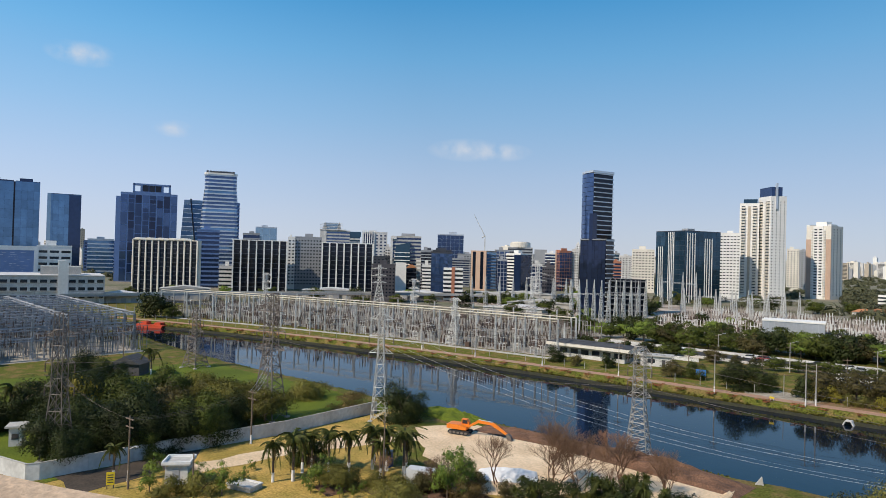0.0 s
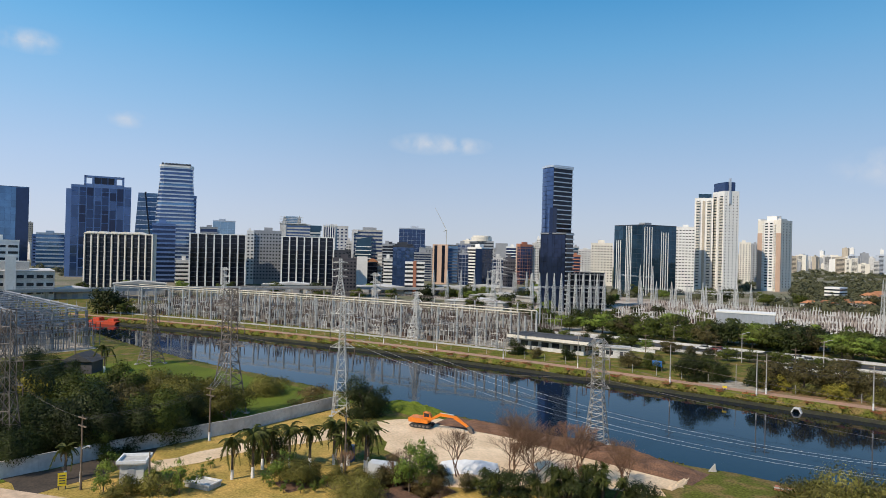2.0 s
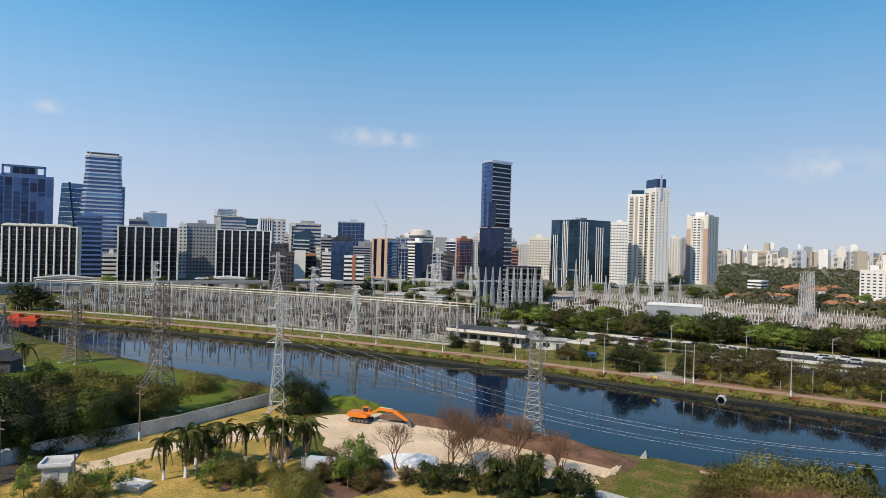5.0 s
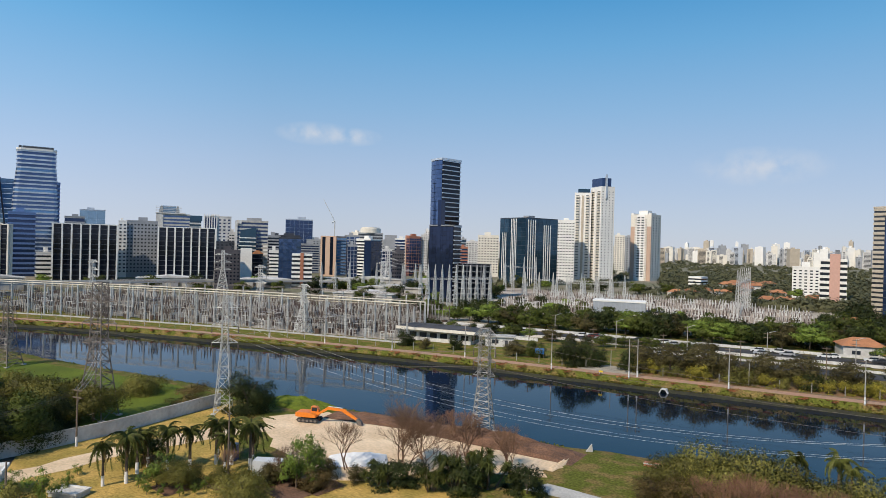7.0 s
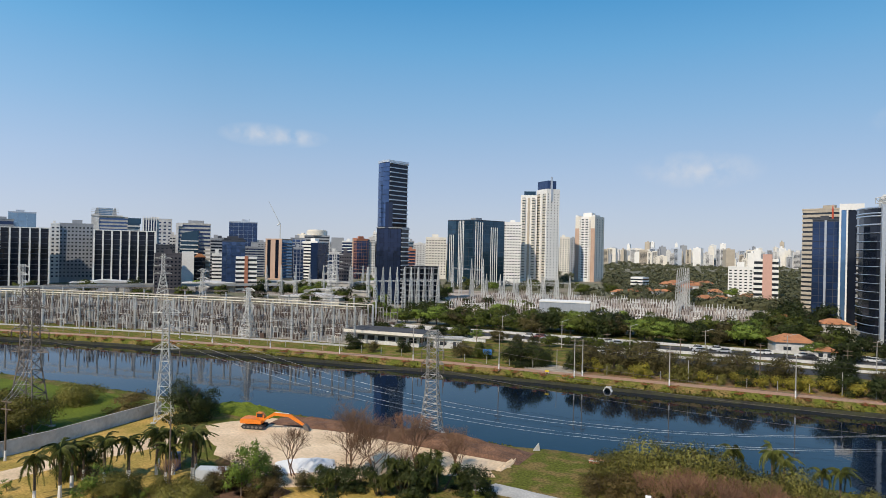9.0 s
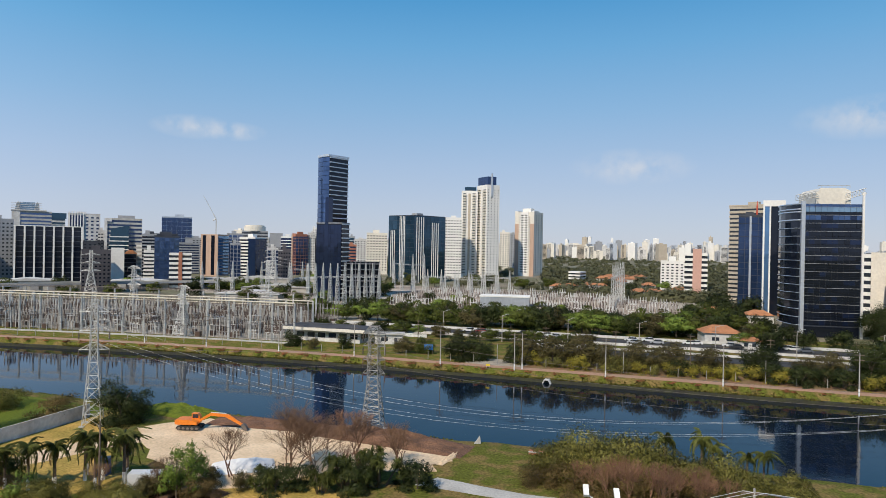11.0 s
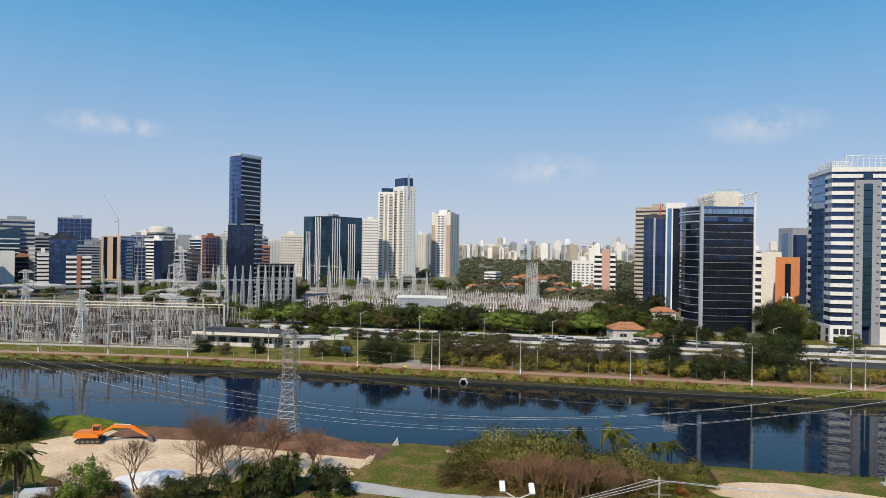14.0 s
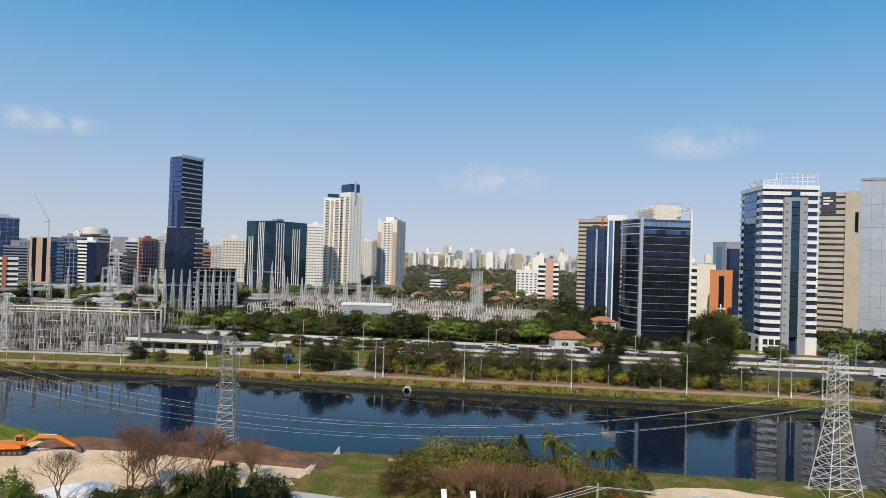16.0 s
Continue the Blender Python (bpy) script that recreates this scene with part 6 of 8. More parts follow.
def bank_scrub():
    """Ragged tufts along both waterlines and over the bank turf."""
    g = np.random.RandomState(77)
    n = 15000
    x = g.uniform(-300, 130, n)
    which = g.uniform(0, 1, n)
    p = np.zeros((n, 3))
    for i in range(n):
        fe, ne = far_edge(x[i]), near_edge(x[i])
        if which[i] < 0.55:
            o = abs(g.normal(0, 0.7))
            p[i] = (x[i], fe + 4.9 + min(o, 2.2), -1.05 + max(0.0, min(o, 2.2) - 0.9) * 1.1)
        elif which[i] < 0.62:
            o = g.uniform(5.4, 7)
            p[i] = (x[i], fe + o, -8.0 + 1.16 * o)
        else:
            o = abs(g.normal(0, 1.1))
            p[i] = (x[i], ne - 1.0 - o, -1.75 + min(o, 5) * 0.42)
    keep = np.array([noise.noise((a * 0.12, b * 0.2, 0)) for a, b, _ in p]) > -0.15
    p = p[keep]
    n = len(p)
    a = g.uniform(0, 6.28, n)
    u = np.stack([np.cos(a), np.sin(a), np.zeros(n)], 1) * g.uniform(0.12, 0.4, n)[:, None]
    up = np.stack([g.normal(0, 0.15, n), g.normal(-0.1, 0.15, n), g.uniform(0.12, 0.5, n)], 1)
    v = np.stack([p - u, p + u, p + u * 0.6 + up, p - u * 0.6 + up], 1).reshape(-1, 3)
    me = bpy.data.meshes.new("bank_scrub")
    me.from_pydata(v.tolist(), [], np.arange(4 * n).reshape(-1, 4).tolist())
    me.materials.append(leaf_material("rank_grass", (0.13, 0.135, 0.028), (0.13, 0.1, 0.03)))
    tagged(new("bank_scrub", me), "rank grass and weeds along the waterline", "grass", kind="stuff")


bank_scrub()


def far_wood():
    """Woodland between the far blocks, as one spread of crowns."""
    g = np.random.RandomState(9)
    vs, fs, ns, base = [], [], [], 0
    for a0, a1, n, d0, d1 in ((30, -20, 340, 500, 1500), (-12, -34, 160, 420, 900), (70, 12, 220, 700, 1300), (12, -14, 260, 1500, 2600), (9, -6, 460, 485, 1000), (9, -5, 80, 425, 480), (9, -8, 260, 1000, 2000)):
        for _ in range(n):
            a, d = radians(g.uniform(a1, a0)), g.uniform(d0, d1)
            cx, cy, r = -math.sin(a) * d, math.cos(a) * d, g.uniform(4, 9)
            m = 170 if d < 850 else 60
            q = g.normal(size=(m, 3))
            q /= np.linalg.norm(q, axis=1)[:, None]
            q[:, 2] = abs(q[:, 2])
            lump = 0.75 + 0.25 * np.sin(q[:, :1] * 5 + cx) * np.cos(q[:, 1:2] * 5 + cy)
            c = q * lump * g.uniform(0.85, 1.05, (m, 1)) * (r, r, r * 0.9) + (cx, cy, 0.8)
            u = np.cross(q, g.normal(size=(m, 3)))
            u /= np.linalg.norm(u, axis=1)[:, None]
            w = np.cross(q, u)
            sz = r * (0.15 if d < 850 else 0.27)
            vs.append(np.stack([c + u * sz, c + w * sz, c - u * sz], 1).reshape(-1, 3))
            ns.append(np.repeat(q, 3, 0))
            fs.append(base + np.arange(3 * m).reshape(-1, 3))
            base += 3 * m
    me = bpy.data.meshes.new("far_wood")
    me.from_pydata(np.concatenate(vs).tolist(), [], np.concatenate(fs).tolist())
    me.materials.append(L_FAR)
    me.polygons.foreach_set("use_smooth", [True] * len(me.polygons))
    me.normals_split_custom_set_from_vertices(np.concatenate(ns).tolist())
    tagged(new("far_wood", me), "distant trees between the blocks, leaf colour paled for haze", "trees", kind="stuff")


far_wood()


# ---- power lines and switchyards ----
def lattice(s, w0, w1, z0, z1, n, leg=0.09, brace=0.05, cx=0.0, cy=0.0):
    """A square tapering lattice shaft."""
    def pt(k, i):
        w = (w0 + (w1 - w0) * k / n) / 2
        return Vector((cx + (w, -w, -w, w)[i], cy + (w, w, -w, -w)[i], z0 + (z1 - z0) * k / n))
    for i in range(4):
        s.bar(pt(0, i), pt(n, i), leg)
    for k in range(n):
        for i in range(4):
            j = (i + 1) % 4
            s.bar(pt(k, i), pt(k + 1, j), brace, sides=3)
            s.bar(pt(k, j), pt(k + 1, i), brace, sides=3)
            s.bar(pt(k + 1, i), pt(k + 1, j), brace, sides=3)


def pylon(name, label, x, y, h, base, neck, mat, turn, arms=(0.62, 0.78, 0.93), reach=3.0, waist=0.5, bright=1.0, panels=6):
    p = thing(name, pose(x, y, 0.0, 0, 0, turn), label, "pylon", "power pylons")
    s = Soup()
    lattice(s, base, neck, 0, h * waist, panels, 0.13 * bright, 0.07 * bright)
    child("lower_body", s.mesh("lower_body", mat), p)
    s = Soup()
    lattice(s, neck, neck * 0.8, h * waist, h, panels + 1, 0.1 * bright, 0.06 * bright)
    child("upper_body", s.mesh("upper_body", mat), p)
    for i in range(4):
        bx, by = (base / 2, -base / 2, -base / 2, base / 2)[i], (base / 2, base / 2, -base / 2, -base / 2)[i]
        box("footing", p, M_CONC, bx - 0.4, by - 0.4, -0.2, bx + 0.4, by + 0.4, 0.25)
    for f in arms:
        z = h * f
        for sd in (-1, 1):
            s = Soup()
            tip = (sd * (neck / 2 + reach), 0, z)
            for yy in (-neck * 0.4, neck * 0.4):
                s.bar((sd * neck * 0.4, yy, z), tip, 0.07 * bright)
                s.bar((sd * neck * 0.4, yy, z + 1.1), tip, 0.06 * bright)
                s.bar((sd * neck * 0.4, yy, z + 1.1), (sd * (neck * 0.4 + reach * 0.5), yy * 0.5, z), 0.04, sides=3)
            child("crossarm", s.mesh("crossarm", mat), p)
            s = Soup()
            s.lathe([(0.03, z - 1.5), (0.12, z - 1.45), (0.06, z - 1.2), (0.12, z - 1.0), (0.06, z - 0.8), (0.12, z - 0.6), (0.03, z - 0.1)], 6, (tip[0], 0))
            child("insulator", s.mesh("insulator", M_PORC), p)
    return p


pylon("pylon", "weathered grey lattice pylon with tangled insulators", -45.5, 104, 18.2, 3.6, 1.9, M_AGED, 10, (0.55, 0.68, 0.81, 0.93), 1.0, 0.45, 0.8, 7)
pylon("pylon", "pale steel lattice pylon beside the wall", -92, 90, 21.8, 3.0, 1.2, M_STEEL, 35, (0.6, 0.75, 0.9), 1.8, 0.6, 0.7)
pylon("pylon", "dark lattice pylon on the lawn", -107.5, 75.5, 24.1, 5.0, 2.2, M_RUST, 20, (0.55, 0.7, 0.86), 2.2, 0.5)
pylon("pylon", "dark lattice pylon by the water", -168.5, 94, 16.3, 5.0, 1.6, M_RUST, 15, (0.6, 0.8), 1.8, 0.5)
pylon("pylon", "tall dark lattice pylon among the trees", -108.0, 38.4, 22.1, 3.4, 1.7, M_RUST, 40, (0.5, 0.66, 0.84), 1.4, 0.45, 0.8, 4)
pylon("pylon", "pale steel lattice pylon on the river bank", 47, 99.7, 20.0, 5.0, 2.1, M_STEEL, 8, (0.55, 0.68, 0.82), 1.3, 0.54, 0.55, 7)
pylon("pylon", "weathered lattice pylon on the river bank", 56, 101.6, 19.0, 5.6, 2.2, M_RUST, 8, (0.55, 0.68, 0.82), 1.3, 0.52)
pylon("pylon", "steel lattice pylon inside the switchyard", -149, 182, 17.5, 5.0, 1.2, M_STEEL, 5, (0.65, 0.8, 0.95), 2.0, 0.6)
pylon("pylon", "steel lattice pylon inside the switchyard", -276, 190, 22, 5.0, 1.4, M_STEEL, 5, (0.65, 0.8, 0.95), 2.4, 0.6)
pylon("pylon", "steel lattice pylon inside the switchyard", -200, 215, 22, 5.0, 1.4, M_STEEL, 5, (0.65, 0.8, 0.95), 2.4, 0.6)
pylon("pylon", "steel lattice pylon inside the switchyard", -172, 268, 24, 6.0, 1.4, M_STEEL, 5, (0.65, 0.8, 0.95), 2.6, 0.6)
pylon("pylon", "tall steel lattice pylon behind the switchyard", -262, 416, 30, 8.0, 2.2, M_STEEL, 20, (0.55, 0.72, 0.9), 5.0, 0.55, 1.4)
pylon("pylon", "tall steel lattice pylon behind the switchyard", -310, 300, 26, 7.0, 2.0, M_STEEL, 40, (0.55, 0.72, 0.9), 4.0, 0.55, 1.4)



def cable(runs, mat, r, label):
    """One span of a line: conductors that sag between two ends."""
    v, f = [], []
    for a, b, sag in runs:
        a, b = Vector(a), Vector(b)
        n, k = 20, len(v)
        side = (b - a).cross(Vector((0, 0, 1))).normalized() * r
        for i in range(n + 1):
            p = a.lerp(b, i / n) - Vector((0, 0, 4 * sag * (i / n) * (1 - i / n)))
            v += [p + side, p + Vector((0, 0, r)), p - side, p - Vector((0, 0, r))]
        for i in range(n):
            for q in range(4):
                e = k + 4 * i
                f.append((e + q, e + (q + 1) % 4, e + 4 + (q + 1) % 4, e + 4 + q))
        f += [(k, k + 1, k + 2, k + 3), (len(v) - 1, len(v) - 2, len(v) - 3, len(v) - 4)]
    ob = new("power_line", mesh_of("power_line", v, f, mat))
    return tagged(ob, label, "cable", "power lines")


for z, zz, sag in ((18.5, 15.5, 9.5), (15.5, 13.2, 8.5)):
    cable([((-93.5, 89.5, z), (46, 98, zz), sag)], M_STEEL, 0.012, "pale sagging power conductor over the river")
    cable([((-90.5, 90.5, z), (49, 100.5, zz), sag)], M_STEEL, 0.012, "pale sagging power conductor over the river")
for z, zz in ((16.5, 14.5), (14.2, 12.5), (11.6, 10.5)):
    cable([((-45.5, 104, z), (55, 101.6, zz), 2.2)], M_RUST, 0.022, "thin dark conductor along the bank")
    cable([((-45.5, 104, z), (-107.5, 75.5, z + 4), 2.0)], M_RUST, 0.022, "thin dark conductor between pylons")
    cable([((-149, 182, zz), (-92, 90, z + 3), 3)], M_STEEL, 0.025, "conductor crossing the river")
    cable([((-107.5, 75.5, z + 3), (-115, 38.5, z + 2), 1.0)], M_RUST, 0.025, "thin conductor over the trees")
    cable([((47, 99.7, zz), (180, 84, zz), 4)], M_STEEL, 0.018, "pale conductor running down river")
    cable([((-168.5, 94, z - 2), (-115, 38.5, z), 2)], M_RUST, 0.025, "thin conductor over the lawn")
    cable([((-262, 416, z + 6), (-205, 446, z + 4), 4)], M_STEEL, 0.05, "conductors into the switchyard")


def gantry_post_mesh(h, w=0.42, mat=None):
    s = Soup()
    lattice(s, w, w * 0.8, 0, h, max(4, int(h / 2.2)), 0.085, 0.035)
    return s.mesh("post", mat or M_STEEL)


def truss_mesh(ln, mat=None):
    s = Soup()
    if mat is M_BUS:
        s.bar((0, 0, 0.1), (ln, 0, 0.1), 0.2, sides=8)
        s.bar((0, 0, -0.7), (ln, 0, -0.7), 0.06)
        return s.mesh("beam", mat)
    n = max(2, int(ln / 1.6))
    for yy in (-0.25, 0.25):
        for zz in (0, 0.6):
            s.bar((0, yy, zz), (ln, yy, zz), 0.05)
    for k in range(n):
        for yy in (-0.3, 0.3):
            s.bar((ln * k / n, yy, 0), (ln * (k + 1) / n, yy, 0.6), 0.035, sides=3)
    return s.mesh("beam", mat or M_STEEL)


yard = tagged(new("yard", mesh_of("yard", [(-330, 168, 0.54), (-112, 187, 0.54), (-108, 262, 0.54), (-340, 262, 0.54)], [(0, 1, 2, 3)], M_PAVE)), "gravel switchyard floor with pale paving", "yard", kind="structure")
yard2 = tagged(new("yard", mesh_of("yard", [(-330, 360, 0.54), (-60, 296, 0.54), (40, 320, 0.54), (30, 430, 0.54), (-330, 500, 0.54)], [(0, 1, 2, 3, 4)], M_PAVE)), "gravel floor of the far switchyard", "yard", kind="structure")
yard3 = tagged(new("yard", mesh_of("yard", [(-330, 66, 0.04), (-204, 50, 0.04), (-204, 97, 0.04), (-300, 106, 0.04)], [(0, 1, 2, 3)], M_PAVE)), "gravel floor of the near switchyard", "yard", kind="structure")
ribbon("kerb", M_CONC, lambda x: far_edge(x) + 22.5, lambda x: far_edge(x) + 24.5, 0.75, -310, -108, thick=0.3, label="pale concrete edge of the switchyard", category="kerb")


def gantry_row(off, x0, x1, step, h, label, beam_mat=None, every=1):
    row = thing("gantry", pose(0, 0, 0.5), label, "switchyard gantry", "switchyard gantries")
    me = gantry_post_mesh(h)
    n = int((x1 - x0) / step)
    for i in range(n + 1):
        x = x0 + step * i
        y = far_edge(x) + off
        child("post", me, row, pose(x, y, 0, 0, 0, 0))
        if i < n:
            y2 = far_edge(x + step) + off
            ln = math.hypot(step, y2 - y)
            key = round(ln, 1)
            if key not in TRUSS or TRUSS[key][1] != beam_mat:
                TRUSS[key] = (truss_mesh(ln, beam_mat), beam_mat)
            child("beam", TRUSS[key][0], row, pose(x, y, h, 0, 0, math.degrees(math.atan2(y2 - y, step))))


TRUSS = {}
gantry_row(26, -304, -108, 7.8, 12.4, "front row of steel lattice posts under a long cream bus beam", M_BUS)
gantry_row(36, -302, -108, 9.7, 12.4, "second row of steel lattice posts under a long cream bus beam", M_BUS)
gantry_row(50, -300, -118, 9, 9.0, "low steel gantry row in the switchyard", M_RUST)
gantry_row(64, -296, -124, 9, 10.0, "steel gantry row in the switchyard", M_RUST)
gantry_row(80, -290, -130, 10, 11.0, "rear steel gantry row in the switchyard", M_RUST)


def stand_proto(label, h, wide):
    t = thing("insulator_stand", pose(0, 0, -100), label, "switchgear", "insulator stands")
    s = Soup()
    for xx in (-wide, 0, wide):
        s.bar((xx, 0, 0), (xx, 0, h), 0.1)
    s.bar((-wide - 0.4, 0, h), (wide + 0.4, 0, h), 0.11)
    s.bar((-wide, 0, h * 0.55), (wide, 0, h * 0.55), 0.06)
    child("frame", s.mesh("frame", M_STEEL), t)
    s = Soup()
    s.lathe([(0.16, 0), (0.24, 0.1), (0.13, 0.3), (0.24, 0.45), (0.13, 0.65), (0.24, 0.8), (0.13, 1.0), (0.22, 1.15), (0.12, 1.4), (0.2, 1.5), (0.08, 1.9)], 6)
    me = s.mesh("insulator", M_PORC)
    for xx in (-wide, 0, wide):
        child("insulator", me, t, pose(xx, 0, h))
    s = Soup()
    s.bar((-wide - 0.8, 0, h + 1.95), (wide + 0.8, 0, h + 1.95), 0.06)
    s.bar((0, 0, h + 1.9), (0, 2.6, h + 2.6), 0.05)
    child("busbar", s.mesh("busbar", M_STEEL), t)
    return t


ST_A = stand_proto("steel stand with brown porcelain insulators", 3.4, 1.5)
ST_B = stand_proto("tall steel stand with brown porcelain insulators", 5.6, 1.8)
ST_C = stand_proto("low switchgear stand with brown porcelain insulators", 2.2, 1.2)
rr = random.Random(31)
for off in (28.5, 32):
    x = -300
    while x < -114 - (off - 29) * 0.3:
        plant(rr.choice((ST_A, ST_B, ST_C, ST_A)), x, far_edge(x) + off + rr.uniform(-0.8, 0.8), rr.uniform(0.9, 1.15), 0.54, rr.choice((0, 0, 90, 4)))
        x += rr.uniform(5.4, 8.8)
# farther switchgear, row behind row
s, dark = Soup(), Soup()
for i in range(800):
    x = rr.uniform(-298, -122)
    y, h = far_edge(x) + rr.uniform(27, 84), rr.choice((2.6, 3.4, 3.4, 5.0, 6.2, 7.6))
    for k in (-1.5, 0, 1.5):
        s.bar((x + k, y, 0.4), (x + k, y, h), 0.1)
        (dark if i % 5 < 4 else s).bar((x + k, y, h), (x + k, y, h + 1.9), 0.22, 0.1, 5)
    if i % 3 == 0:
        dark.block(x - 0.9, y - 0.6, 0.5, x + 0.9, y + 0.6, 2.2)
    s.bar((x - 2, y, h), (x + 2, y, h), 0.1)
tagged(new("porcelain_stack", dark.mesh("porcelain_stack", M_PORC)), "dark brown porcelain stacks and tanks in the yard", "switchgear", kind="stuff")
tagged(new("switchgear", s.mesh("switchgear", M_POLE)), "crowded grey-brown switchgear stands in the yard", "switchgear", kind="stuff")
tan, pale, dark = Soup(), Soup(), Soup()
for i in range(43):
    for j in range(19):
        x = -200 + 5.0 * i + rr.uniform(-0.5, 0.5)
        y = 312 + max(0, -60 - x) * 0.22 + 6.0 * j + rr.uniform(-0.4, 0.4)
        if rr.random() < 0.16 or (x > -20 and j > 12) or (x < -136 and y > 318):
            continue
        h = rr.choice((2.6, 3.0, 3.4, 4.4))
        s = pale if rr.random() < 0.5 else tan
        for k in (-1.5, 0, 1.5):
            s.bar((x + k, y, 0.4), (x + k, y, h), 0.19)
            (dark if (i + j) % 3 == 0 else s).bar((x + k, y, h), (x + k, y, h + 2.0), 0.26, 0.13, 5)
        s.bar((x - 2.0, y, h), (x + 2.0, y, h), 0.13)
        if rr.random() < 0.12:
            dark.block(x - 1.2, y + 1.5, 0.5, x + 1.2, y + 3.2, 2.6)
tagged(new("porcelain_stack", dark.mesh("porcelain_stack", M_PORC)), "dark porcelain stacks and tanks in the far yard", "switchgear", kind="stuff")
patch("yard", M_YARD, [(-340, 372), (-60, 306), (8, 308), (6, 440), (-60, 450), (-120, 470), (-300, 520)], 0.56, "tan gravel floor of the far switchyard", "yard", seed=12)
tagged(new("switchgear", pale.mesh("switchgear", M_STEEL)), "crowded pale steel stands in the far yard", "switchgear", kind="stuff")
tagged(new("switchgear", tan.mesh("switchgear", M_STAND)), "crowded tan switchgear stands in the far yard", "switchgear", kind="stuff")


def mast_row(pts, h, label, beam=True):
    row = thing("gantry", pose(0, 0, 0.5), label, "switchyard gantry", "switchyard gantries")
    s = Soup()
    lattice(s, 2.0, 0.9, 0, h * 0.72, 7, 0.13, 0.08)
    lattice(s, 0.9, 0.15, h * 0.72, h, 3, 0.1, 0.06)
    me = s.mesh("mast", M_STEEL)
    for i, (x, y) in enumerate(pts):
        child("mast", me, row, pose(x, y, 0))
        if beam and i + 1 < len(pts):
            x2, y2 = pts[i + 1]
            child("beam", truss_mesh(math.hypot(x2 - x, y2 - y)), row, pose(x, y, h * 0.7, 0, 0, math.degrees(math.atan2(y2 - y, x2 - x))))


mast_row([(-149.5 + 2.37 * i, 265.9 + 2.62 * i) for i in range(11)], 23, "row of tall spiked lattice masts with a linking beam")
mast_row([(-256 + 5.5 * i, 329 + 7.2 * i) for i in range(8)], 20, "row of tall spiked lattice masts in front of the tower", False)
mast_row([(-183, 452), (-172, 440), (-160, 430), (-148, 420)], 26, "tall spiked lattice gantry")
mast_row([(-145 + 8.2 * i, 392 + 3.0 * i) for i in range(8)], 17, "lattice gantry with a long beam")
mast_row([(-118 + 7.5 * i, 372 + 2.5 * i) for i in range(5)], 17, "front lattice gantry with a long beam")
mast_row([(-20.3 + 0.36 * i, 351.4 + 12.70 * i) for i in range(7)], 24, "row of spiked lattice masts by the tiled houses")
mast_row([(-250 + 14 * i, 420 - 2 * i) for i in range(6)], 18, "lattice gantry in the far switchyard")

# near switchyard up river
def portal_beam(ln):
    """A deep box truss that reads from far off."""
    s = Soup()
    n = max(3, int(ln / 1.3))
    for yy in (-0.35, 0.35):
        for zz in (0, 0.8):
            s.bar((0, yy, zz), (ln, yy, zz), 0.1)
        for k in range(n):
            a, c = (0, 0.8) if k % 2 else (0.8, 0)
            s.bar((ln * k / n, yy, a), (ln * (k + 1) / n, yy, c), 0.055, sides=3)
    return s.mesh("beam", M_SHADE)


